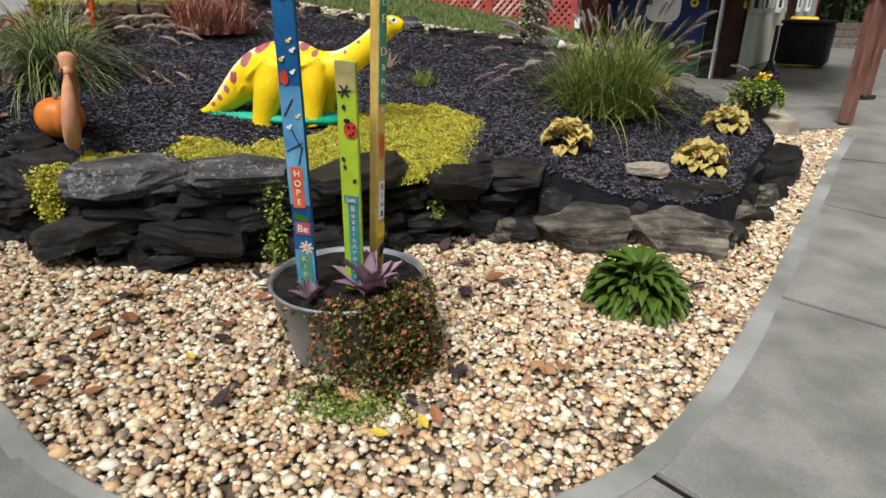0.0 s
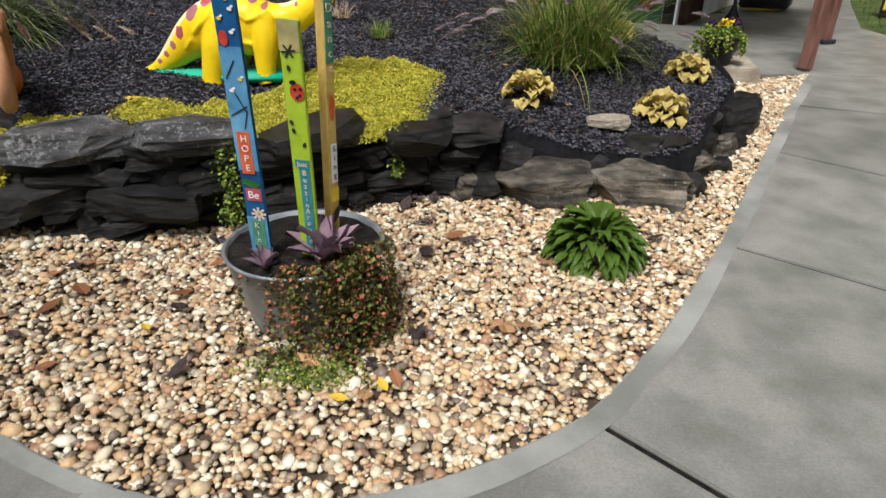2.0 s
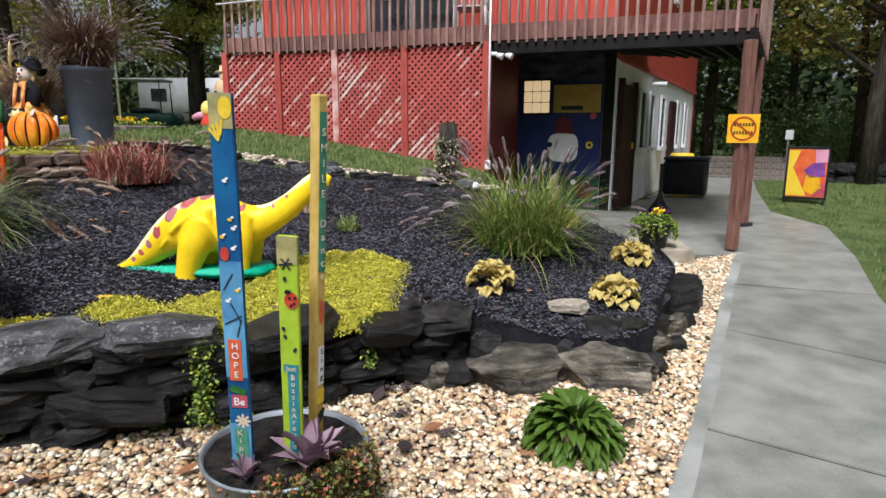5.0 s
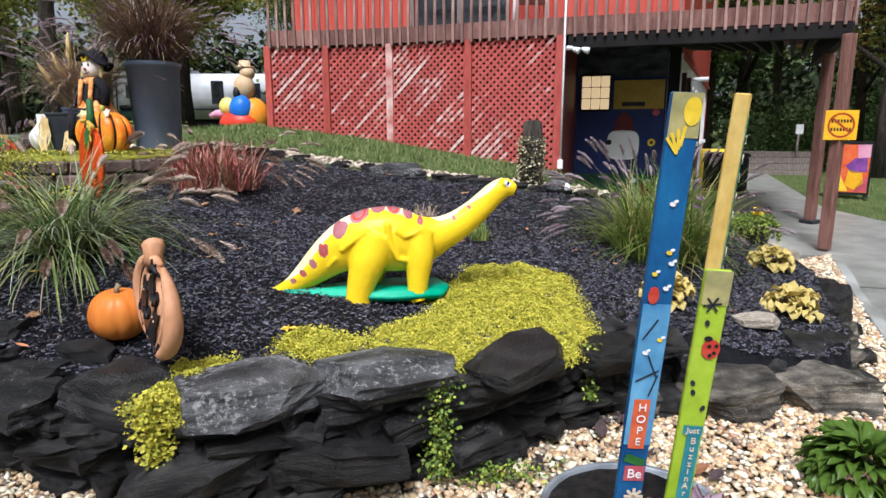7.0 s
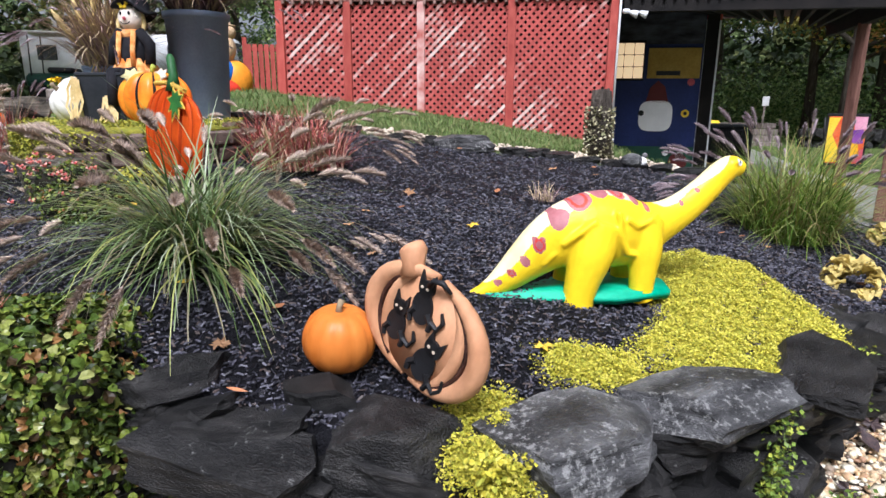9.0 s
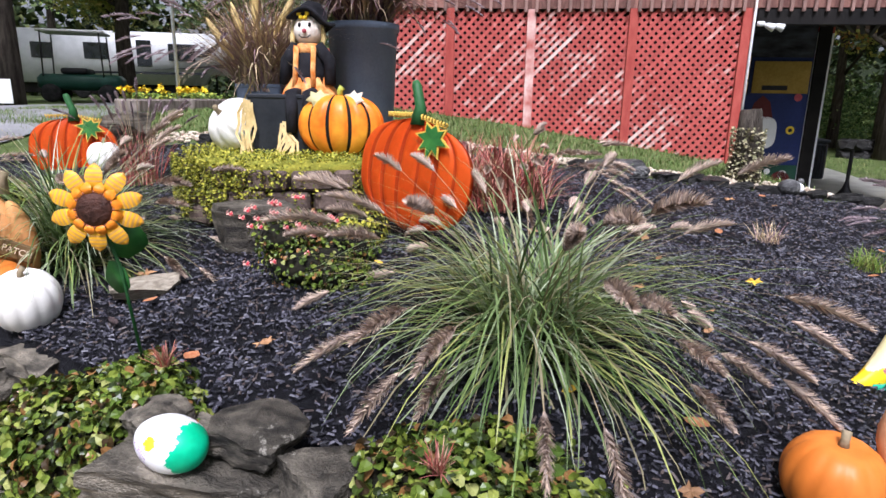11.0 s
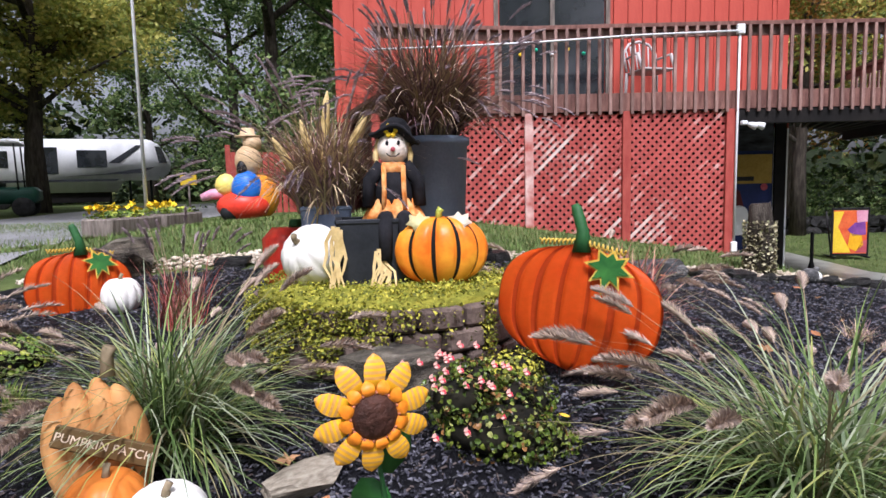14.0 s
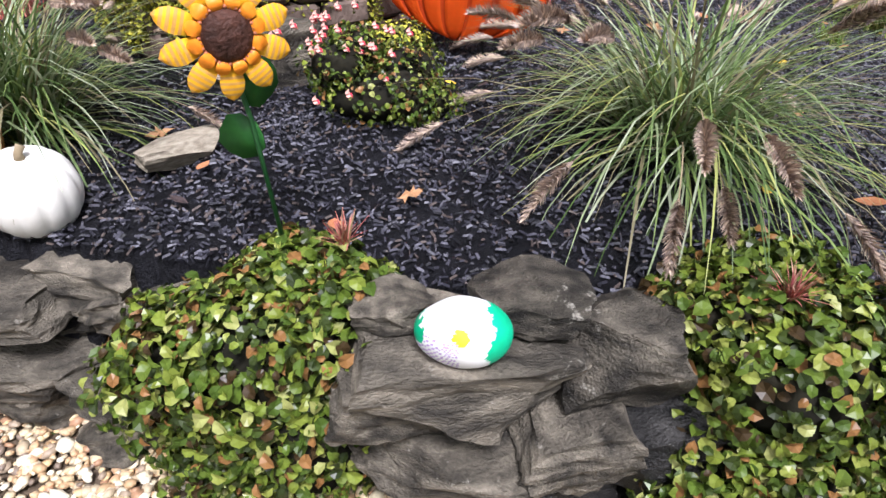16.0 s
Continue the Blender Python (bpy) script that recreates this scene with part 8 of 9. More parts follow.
rosette("hosta", (1.21, 2.62), 0.0, "dense mounded green hosta on the pebbles", 240, 0.17, 0.05, M_HOSTA, 61, bend=0.8, dome=(0.12, 0.15))
for k, at in enumerate([(0.92, 4.1), (1.86, 4.14), (2.28, 5.07), (-0.9 + 2.75, 5.9)]):
    rosette("coral_bells", at, bz(*at), "yellow coral bells with ruffled leaves in mulch", 70 if k < 3 else 36, 0.1, 0.085, M_CORAL, 70 + k, (15, 95), "yellow coral bells", bend=0.9, dome=(0.11, 0.12) if k < 3 else (0.07, 0.09))
rosette("succulent", (-5.32, 4.95), bz(-5.32, 4.95) - 0.05, "low grey-green succulent rosettes by the plaque", 60, 0.09, 0.05, M_TRAILGREEN, 80, (10, 85))


def shrub(name, at, z, radii, n, size, mat_, label, seed, drape=None, aspect=1.25):
    """A mounded bush: a near-black core standing for the shade inside, and a skin of small leaves."""
    t = thing(name, (*at, z), label, "shrub")
    pg = np.random.default_rng(seed)
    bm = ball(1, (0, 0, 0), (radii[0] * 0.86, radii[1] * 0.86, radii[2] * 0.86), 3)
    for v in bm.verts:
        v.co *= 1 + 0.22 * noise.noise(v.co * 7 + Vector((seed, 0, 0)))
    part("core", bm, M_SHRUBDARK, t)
    d = pg.normal(size=(n, 3))
    d /= np.linalg.norm(d, axis=1)[:, None]
    lump = np.array([1 + 0.22 * noise.noise(Vector((x * radii[0], y * radii[1], zz * radii[2])) * 7 + Vector((seed, 0, 0))) for x, y, zz in d])
    p = d * np.array(radii) * (lump * pg.uniform(0.82, 1.06, n))[:, None]
    v, f = round_leaves(p, d, size, seed, aspect)
    raw("foliage", v, f, mat_, t)
    return t


def mound(name, at, z, blobs, n, size, label, seed):
    """A bush of several overlapping mounds."""
    t = thing(name, (*at, z), label, "shrub")
    pg = np.random.default_rng(seed)
    pts, outs = [], []
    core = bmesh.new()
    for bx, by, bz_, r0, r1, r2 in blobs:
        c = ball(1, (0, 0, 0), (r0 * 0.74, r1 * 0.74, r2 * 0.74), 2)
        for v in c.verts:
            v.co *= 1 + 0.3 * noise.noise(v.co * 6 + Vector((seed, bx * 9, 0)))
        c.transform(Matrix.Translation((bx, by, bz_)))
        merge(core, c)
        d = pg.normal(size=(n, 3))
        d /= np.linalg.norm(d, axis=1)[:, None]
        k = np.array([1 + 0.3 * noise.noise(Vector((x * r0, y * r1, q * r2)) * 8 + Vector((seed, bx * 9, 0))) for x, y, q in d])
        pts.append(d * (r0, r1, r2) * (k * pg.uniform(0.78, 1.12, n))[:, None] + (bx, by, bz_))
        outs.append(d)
    # The core's near-black colour is the shade between the leaves.
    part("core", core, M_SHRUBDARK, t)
    v, f = round_leaves(np.concatenate(pts), np.concatenate(outs), size, seed, 1.3)
    raw("foliage", v, f, M_SHRUB, t)
    return t


mound("wall_shrub", (-4.36, 4.02), 0.5, [(0, 0, 0.12, 0.26, 0.2, 0.24), (0.16, -0.1, 0.18, 0.2, 0.16, 0.2), (-0.17, 0.12, 0.12, 0.22, 0.18, 0.2), (0.06, -0.1, -0.08, 0.24, 0.14, 0.24), (-0.1, 0.02, -0.1, 0.2, 0.14, 0.2), (0.1, 0.12, 0.26, 0.16, 0.16, 0.12)], 1500, 0.037, "variegated green and russet shrub draping the wall", 91)
mound("wall_shrub", (-3.36, 3.27), 0.5, [(0, 0, 0.14, 0.26, 0.22, 0.24), (0.2, -0.08, 0.1, 0.22, 0.18, 0.24), (-0.08, 0.14, 0.24, 0.18, 0.18, 0.14), (-0.2, 0.02, -0.14, 0.2, 0.16, 0.22), (0.02, -0.1, -0.1, 0.26, 0.16, 0.26), (0.24, -0.12, -0.12, 0.2, 0.14, 0.24), (0.12, 0.18, 0.22, 0.24, 0.2, 0.15)], 1600, 0.037, "dense variegated shrub draping over the wall", 92)
for at, sd in (((-4.15, 4.02, 0.9), 5), ((-3.42, 3.3, 0.88), 6)):
    t = thing("spiky_seedhead", at, "dry reddish spiky seedhead in the shrub", "plant")
    v, f = blades(70, 0.012, 0.085, 0.004, 0.2, sd, lean=(0.1, 1.5))
    raw("spikes", v, f, M_BLADERED, t)
# rose bush with pink flowers
rb = mound("rose_bush", (-3.66, 4.78), bz(-3.66, 4.78) + 0.0, [(0.02, 0, 0.06, 0.24, 0.2, 0.12), (-0.12, 0.08, 0.16, 0.13, 0.12, 0.1), (0.17, 0.1, 0.12, 0.14, 0.12, 0.11), (-0.02, 0.16, 0.2, 0.12, 0.1, 0.1), (0.12, -0.12, 0.04, 0.15, 0.1, 0.08)], 460, 0.022, "low rose bush with small pink flowers", 93)
g = np.random.default_rng(94)
fl = None
for k in range(40):
    a, r_ = g.uniform(0, 2 * math.pi), g.uniform(0.05, 0.3)
    m = pose(r_ * math.cos(a) - 0.1, r_ * math.sin(a) * 0.7 + 0.08, 0.2 + g.uniform(-0.06, 0.16) - 0.3 * max(0, r_ - 0.15))
    if fl is None:
        v, f = leaves(g.normal(0, 0.008, (10, 3)), 0.024, 5, 1.1)
        fl = raw("flower", v, f, M_PINKFLOWER, rb, "coral pink flower")
        fl.matrix_basis = m
    else:
        again(fl, rb, m)
shrub("lime_shrub", (-3.4, 5.1), bz(-3.4, 5.1) + 0.06, (0.15, 0.12, 0.12), 700, 0.024, M_MOSSLEAF, "yellow-green low shrub under the pumpkin", 95)
shrub("lime_shrub", (-5.6, 6.55), bz(-5.6, 6.55) + 0.05, (0.22, 0.2, 0.12), 1000, 0.025, M_TRAILGREEN, "low green plant at the bed edge", 96)


def carpet(name, poly, label, n, seed, size=0.018, mat_=None, lift=0.03):
    """Creeping sedum over the bed: a bumpy mat with a skin of tiny leaves."""
    xs = [p[0] for p in poly]
    ys = [p[1] for p in poly]
    pg = np.random.default_rng(seed)
    t = thing(name, (0, 0, 0), label, "ground cover")
    zf = lambda x, y: hill(x, y) + lift * sstep(0.0, 0.1, poly_dist(x, y, poly)) * (0.7 + 0.5 * np.sin(x * 31) * np.cos(y * 27)) - 0.015
    m_ = grid_sheet("mat", np.arange(min(xs), max(xs), 0.03), np.arange(min(ys), max(ys), 0.03), zf, M_SEDUMBASE, lambda x, y: poly_dist(x, y, poly) > 0.0, parent=t)
    del m_["kind"]
    x, y = pg.uniform(min(xs) - 0.05, max(xs) + 0.05, n), pg.uniform(min(ys) - 0.05, max(ys) + 0.05, n)
    ok = poly_dist(x, y, poly) > pg.uniform(-0.05, 0.03, n)
    x, y = x[ok], y[ok]
    z = zf(x, y) + pg.uniform(0.0, 0.03, len(x))
    v, f = leaves(np.stack([x, y, z], -1), size, seed, 1.3)
    raw("foliage", v, f, mat_ or M_SEDUM, t)
    return t


carpet("sedum_carpet", [(-1.1, 3.02), (-1.04, 3.3), (-0.75, 3.52), (-0.66, 3.85), (-0.42, 4.3), (0.0, 4.45), (0.3, 4.25), (0.28, 3.9), (0.22, 3.45), (0.02, 3.14), (-0.3, 2.96), (-0.6, 2.86), (-0.85, 2.88)], "bright yellow-green sedum carpet over the wall top", 95000, 101, 0.0115, lift=0.05)
carpet("sedum_carpet", [(-1.5, 3.05), (-1.5, 3.3), (-1.28, 3.3), (-1.05, 3.2), (-1.1, 2.95), (-1.28, 2.92)], "small patch of yellow sedum between slabs", 14000, 102, 0.0115, lift=0.05)
carpet("sedum_carpet", [(-1.98, 2.6), (-1.95, 3.0), (-1.68, 3.06), (-1.62, 2.8), (-1.76, 2.5)], "small green-yellow sedum patch beside the slab", 14000, 103, 0.0115, lift=0.06)


def vine(name, x, y, z0, z1, w_, n, seed, mat_, label):
    pg = np.random.default_rng(seed)
    t = thing(name, (x, y, z1), label, "creeper")
    f_ = pg.random(n)
    p = np.stack([pg.normal(0, w_ * (0.6 + 0.4 * f_), n), pg.normal(0, 0.025, n) - 0.02 * (1 - f_), (z0 - z1) + (z1 - z0) * f_], -1)
    v, f = leaves(p, 0.022, seed, 1.3, 0.3)
    raw("foliage", v, f, mat_, t)


vine("wall_creeper", -0.72, 2.78, 0.06, 0.55, 0.05, 800, 110, M_TRAILGREEN, "green creeper hanging down the stone wall")
vine("wall_creeper", 0.12, 3.22, 0.2, 0.5, 0.03, 300, 111, M_TRAILGREEN, "short green creeper hanging on the wall")
vine("wall_creeper", -1.86, 2.56, 0.3, 0.6, 0.05, 1100, 112, M_SEDUM, "yellow sedum hanging down between stones")
vine("wall_creeper", -0.45, 2.78, 0.0, 0.1, 0.14, 500, 113, M_TRAILGREEN, "low creeper at the wall foot")

# ---- stump with creeper, bird-shaped stone, pansy pot ----
sx_, sy_ = 0.67, 7.2
stp = thing("tree_stump", (sx_, sy_, bz(sx_, sy_) - 0.03), "weathered grey stump entwined with pale ivy", "stump")
bm = tube([(0, 0, 0), (0.0, 0, 0.25), (0.01, 0, 0.5), (0.0, 0, 0.72)], [0.15, 0.125, 0.115, 0.1], 18)
for v in bm.verts:
    v.co += Vector((v.co.x, v.co.y, 0)) * 0.35 * noise.noise(Vector((math.atan2(v.co.y, v.co.x) * 3, v.co.z * 2, 1)))
    if v.co.z > 0.6:
        v.co.z += 0.05 * noise.noise(Vector((v.co.x * 20, v.co.y * 20, 0)))
part("trunk", bm, M_BARK, stp)
g = np.random.default_rng(120)
a, z = g.uniform(0, 2 * np.pi, 950), g.uniform(0.0, 0.56, 950)
v, f = leaves(np.stack([(0.14 + 0.02 * g.random(950)) * np.cos(a), (0.14 + 0.02 * g.random(950)) * np.sin(a), z], -1), 0.035, 121, 1.2, 0.2)
raw("ivy", v, f, mk("pale_ivy", (0.3, 0.28, 0.16), (0.5, 0.46, 0.3), 0.5, 10, 50, 0, island=[(0.5, 0.46, 0.3), (0.2, 0.2, 0.1), (0.38, 0.34, 0.2), (0.12, 0.11, 0.06)]), stp, "pale green and cream ivy")
bd_ = thing("bird_figure", (0.86, 6.8, bz(0.86, 6.8)), "small grey and white stone bird ornament", "garden ornament", rz=20)
part("body", ball(1, (0, 0, 0.07), (0.14, 0.09, 0.08), 3), M_ROCKGREY, bd_)
part("breast", ball(1, (0.1, -0.02, 0.06), (0.07, 0.07, 0.055), 3), M_WHITE, bd_)
part("head", ball(1, (0.17, -0.02, 0.12), (0.035, 0.03, 0.03), 2), M_ROCKGREY, bd_)
pn = thing("flower_pot", (2.98, 6.48, 0.33), "black pot of pansies with trailing creeping jenny", "flower pot")
part("pot", lathe([(0.13, 0), (0.19, 0.24), (0.205, 0.25), (0.205, 0.28), (0.18, 0.28), (0.16, 0.24), (0, 0.24)], 28), M_BLACK, pn)
g = np.random.default_rng(130)
pts = []
for k in range(60):
    a = g.uniform(0, 2 * math.pi)
    p = np.array([0.17 * math.cos(a), 0.17 * math.sin(a), 0.28])
    L = g.uniform(4, 16)
    for s_ in range(int(L)):
        p = p + np.array([math.cos(a) * (0.02 if s_ < 3 else 0.003), math.sin(a) * (0.02 if s_ < 3 else 0.003), 0.008 if s_ < 2 else -0.018])
        pts += [p + g.normal(0, 0.012, 3) for _ in range(4)]
for k in range(700):
    a, r_ = g.uniform(0, 2 * math.pi), 0.19 * math.sqrt(g.random())
    pts.append(np.array([r_ * math.cos(a), r_ * math.sin(a), 0.28 + g.uniform(0, 0.1)]))
v, f = leaves(np.array(pts), 0.028, 131, 1.2, 0.1)
raw("foliage", v, f, M_TRAILGREEN, pn)
for k in range(16):
    a, r_ = g.uniform(0, 2 * math.pi), 0.18 * math.sqrt(g.random())
    v, f = leaves(g.normal(0, 0.012, (9, 3)), 0.04, 132 + k, 1.1)
    ob = raw("flower", v, f, M_YELLOWFLOWER if k % 2 else M_PURPLEFLOWER, pn)
    ob.matrix_basis = pose(r_ * math.cos(a), r_ * math.sin(a), 0.38 + g.uniform(0, 0.05))

# ---- fallen leaves ----
bm = bmesh.new()
MAPLE = [(0, -1.0), (0.12, -0.4), (0.55, -0.55), (0.42, -0.2), (0.95, 0.05), (0.6, 0.15), (0.7, 0.55), (0.3, 0.4), (0, 1.0), (-0.3, 0.4), (-0.7, 0.55), (-0.6, 0.15), (-0.95, 0.05), (-0.42, -0.2), (-0.55, -0.55), (-0.12, -0.4)]
c0 = bm.verts.new((0, 0, 0.05))
vs_ = [bm.verts.new((x, y, 0.18 * math.sin(k * 1.9))) for k, (x, y) in enumerate(MAPLE)]
for a, b in zip(vs_, vs_[1:] + vs_[:1]):
    bm.faces.new((c0, a, b))
leaf_me = bpy.data.meshes.new("fallen_leaf")
bm.to_mesh(leaf_me)
bm.free()
bm = bmesh.new()
vs_ = [[bm.verts.new((x, y * w_, 0.25 * abs(y) * w_ + 0.12 * x * x)) for y in (-1, 0, 1)] for x, w_ in ((-1, 0.02), (-0.5, 0.38), (0, 0.5), (0.5, 0.36), (1, 0.02))]
for a, b in zip(vs_, vs_[1:]):
    for j in range(2):
        bm.faces.new((a[j], a[j + 1], b[j + 1], b[j]))
oval_me = bpy.data.meshes.new("fallen_leaf")
bm.to_mesh(oval_me)
bm.free()
LEAFKINDS = {(sh, m.name): with_mat(me, m) for sh, me in (("maple", leaf_me), ("oval", oval_me)) for m in (M_FALLEN, M_FALLENDARK, M_FALLENRED, M_FALLENYELLOW)}


def fallen(x, y, z, s_, kind, m, label, seed):
    pg = np.random.default_rng(seed)
    ob = new("fallen_leaf", LEAFKINDS[(kind, m.name)])
    ob.matrix_basis = pose(x, y, z, pg.uniform(-20, 20), pg.uniform(-20, 20), pg.uniform(0, 360)) @ Matrix.Scale(s_, 4)
    return tagged(ob, label, "leaf", "fallen leaves")


g = np.random.default_rng(140)
for k in range(46):
    for _ in range(60):
        x, y = g.uniform(-1.5, 2.2), g.uniform(1.15, 3.3)
        if poly_dist(np.array([x]), np.array([y]), GRAVEL)[0] > 0.08 and math.hypot(x - BX, y - BY) > 0.4:
            break
    kd, m, lb = (("maple", M_FALLEN, "brown curled leaf on the pebbles"), ("oval", M_FALLENDARK, "wet dark leaf on the pebbles"), ("maple", M_FALLENDARK, "wet dark maple leaf on pebbles"), ("oval", M_FALLEN, "reddish brown leaf on the pebbles"))[k % 4]
    if x > 0.6 and k % 3:
        x -= 1.2
        y = max(y, 1.6)
    fallen(x, y, 0.044, g.uniform(0.04, 0.075), kd, m, lb, 200 + k)
for k, (x, y) in enumerate([(-0.72, 1.78), (0.3, 1.5), (0.16, 1.42)]):
    fallen(x, y, 0.044, 0.036, "oval", M_FALLENYELLOW, "bright yellow leaf lying on the pebbles", 300 + k)
for k, (x, y, m, lb) in enumerate([(-4.1, 4.2, M_FALLENRED, "orange-red maple leaf on the mulch"), (-3.85, 4.22, M_FALLEN, "tan curled leaf on the mulch"), (-4.3, 4.2, M_FALLEN, "brown leaf on the mulch"), (-2.62, 3.05, M_FALLENRED, "red maple leaf on the wall stone"), (-2.7, 3.3, M_FALLEN, "brown curled leaf by the grass"),
                                     (-1.45, 3.25, M_FALLENYELLOW, "yellow leaf at the sedum edge"), (-0.2, 3.6, M_FALLEN, "brown leaf on the sedum"), (0.0, 3.35, M_FALLENDARK, "dark leaf on the sedum"), (-1.4, 4.6, M_FALLENYELLOW, "yellow leaf on the mulch"), (-1.0, 5.4, M_FALLEN, "pale leaf on the mulch"), (-1.7, 5.2, M_FALLEN, "pale leaf on the mulch"),
                                     (-4.4, 5.0, M_FALLEN, "brown leaf beside the pale stone"), (-2.5, 3.55, M_FALLEN, "brown leaf under the grass"), (0.1, 3.9, M_FALLEN, "brown leaf on the sedum"), (-0.2, 6.3, M_FALLEN, "brown leaf on the mulch"), (0.3, 6.5, M_FALLENRED, "russet leaf on the mulch")]):
    fallen(x, y, bz(x, y) + 0.035, g.uniform(0.035, 0.055), "maple" if k % 3 else "oval", m, lb, 320 + k)
for k, (x, y) in enumerate([(-0.45, 0.92), (-1.05, 1.06)]):
    fallen(x, y, walk_z(x, y) + 0.012, 0.028, "oval", M_FALLENYELLOW, "pale yellow leaf lying on the concrete", 350 + k)
for k in range(3):
    fallen(-4.55 + 0.09 * k, 4.05 - 0.04 * k, 0.3 + 0.02 * k, 0.09, "maple", M_FALLENDARK, "large dark purple leaf at the wall foot", 360 + k)
g = np.random.default_rng(150)
for k in range(60):
    x, y = g.uniform(-5.6, 2.0), g.uniform(3.6, 7.1)
    if poly_dist(np.array([x]), np.array([y]), BED)[0] < 0.15 or math.hypot(x - PEDX, y - PEDY) < 0.85 or (-1.8 < x < 0.4 and y < 4.6):
        continue
    kd, m, lb = (("oval", M_FALLEN, "small brown leaf on the dark mulch"), ("maple", M_FALLEN, "tan curled leaf on the dark mulch"), ("oval", M_FALLENYELLOW, "small yellow leaf on the dark mulch"), ("oval", M_FALLENDARK, "dark damp leaf on the mulch"))[(0, 1, 0, 3, 0, 1, 2)[k % 7]]
    fallen(x, y, bz(x, y) + 0.032, g.uniform(0.02, 0.042), kd, m, lb, 400 + k)

# ---- road, planter boxes, flagpole and what stands beyond the lawn ----
bm = bmesh.new()
f = bm.faces.new([bm.verts.new((x, y, gz(x, y) + 0.02 if y < 14 else 1.52)) for x, y in [(-9.5, 6.5), (-6.4, 8.3), (-6.05, 9.2), (-5.75, 10.0), (-4.75, 12.8), (-3.4, 17.0), (-3.0, 33.0), (-6.0, 33.0), (-7.8, 21.0), (-8.4, 13.0), (-12.0, 9.5)]])
bmesh.ops.triangulate(bm, faces=bm.faces[:])
tagged(part("road", bm, M_ASPHALT, None, soft=False), "worn grey asphalt drive curving past the lawn", "road", "", "structure")
for (x0, y0), (x1, y1), rz in (((-5.55, 9.95), (-5.1, 10.7), 58), ((-5.05, 10.75), (-4.65, 11.5), 60)):
    bx = thing("planter_box", ((x0 + x1) / 2, (y0 + y1) / 2, gz((x0 + x1) / 2, (y0 + y1) / 2)), "grey timber planter box full of yellow pansies", "planter box", "planter boxes", rz=rz)
    part("body", box(0.86, 0.36, 0.2, (0, 0, 0.08), 0.02), M_GREYWOOD, bx, soft=False)
    pg = np.random.default_rng(int(100 + 10 * y0))
    pts = np.stack([pg.uniform(-0.4, 0.4, 260), pg.uniform(-0.16, 0.16, 260), pg.uniform(0.17, 0.25, 260)], -1)
    v, f_ = leaves(pts, 0.05, 7, 1.2)
    raw("foliage", v, f_, M_TRAILGREEN, bx)
    for k in range(12):
        v, f_ = leaves(pg.normal(0, 0.018, (8, 3)), 0.06, 70 + k, 1.1)
        ob = raw("flower", v, f_, M_YELLOWFLOWER, bx)
        ob.matrix_basis = pose(pg.uniform(-0.38, 0.38), pg.uniform(-0.14, 0.14), 0.26 + pg.uniform(0, 0.05))
fp = thing("flagpole", (-5.12, 10.95, gz(-5.12, 10.95)), "tall slender silver flagpole", "flagpole")
part("pole", tube([(0, 0, 0), (0, 0, 6.5)], [0.022, 0.014], 10), M_CHROME, fp)
part("base", lathe([(0.1, 0), (0.1, 0.06), (0.05, 0.1)], 16, cap=True), M_GALV, fp)

# inflatable turkey-like figure, one mesh
bm = bmesh.new()
merge(bm, ball(0.34, (0.1, 0, 0.34), (0.85, 0.8, 0.95), 3), 0)
merge(bm, ball(0.26, (-0.08, -0.16, 0.22), (1.35, 0.9, 0.8), 3), 2)
merge(bm, ball(0.24, (-0.02, -0.18, 0.45), (0.85, 0.75, 1.0), 3), 1)
merge(bm, ball(0.16, (-0.3, -0.12, 0.5), (0.9, 0.8, 1.0), 2), 3)
merge(bm, ball(0.19, (0.0, -0.06, 0.82), (0.95, 0.95, 1.15), 3), 4)
merge(bm, ball(0.13, (0.06, -0.04, 1.06), (1, 1, 0.95), 2), 4)
merge(bm, lathe([(0.0, 1.14), (0.17, 1.15), (0.17, 1.17), (0.1, 1.18), (0.09, 1.27), (0.0, 1.28)], 18), 4)
merge(bm, ball(0.07, (-0.07, -0.2, 0.72), (1, 1, 1.6), 2), 5)
merge(bm, ball(0.1, (-0.25, -0.28, 0.14), (1.2, 0.8, 1.2), 2), 5)
merge(bm, tube([(-0.3, -0.1, 0.4), (-0.5, -0.12, 0.38), (-0.62, -0.12, 0.34)], [0.09, 0.07, 0.05], 10), 6)
infl = part("inflatable_figure", bm, [M_ORANGEVINYL, M_BLUEVINYL, M_REDVINYL, M_YELLOWVINYL, M_TANVINYL, M_BLACK, M_POSTERPINK])
infl.matrix_basis = pose(-3.75, 12.6, gz(-3.75, 12.6) - 0.01, 0, 0, -12) @ Matrix.Scale(1.12, 4)
tagged(infl, "multicoloured inflatable holiday figure on the lawn", "inflatable")

# far red timber fence with a yellow medallion
fence = thing("fence", (0, 0, 0), "dark red timber fence beyond the lawn", "fence", kind="structure")
sl = None
for k in range(10):
    m = pose(-3.7 + 0.13 * k, 16.4, 2.15)
    if sl is None:
        sl = part("slat", box(0.1, 0.03, 1.3, (0, 0, 0), 0), M_REDWOOD, fence, soft=False)
        sl.matrix_basis = m
    else:
        again(sl, fence, m)
for k in range(2):
    part("post", box(0.1, 0.1, 1.5, (-3.8 + 1.35 * k, 16.48, 2.2), 0.005), M_REDWOOD, fence, soft=False)
part("rail", box(1.4, 0.05, 0.09, (-3.12, 16.46, 2.7), 0.004), M_REDWOOD, fence, soft=False)
sm_ = thing("small_sign", (-4.6, 16.0, 1.5), "small yellow sign on a thin post", "sign")
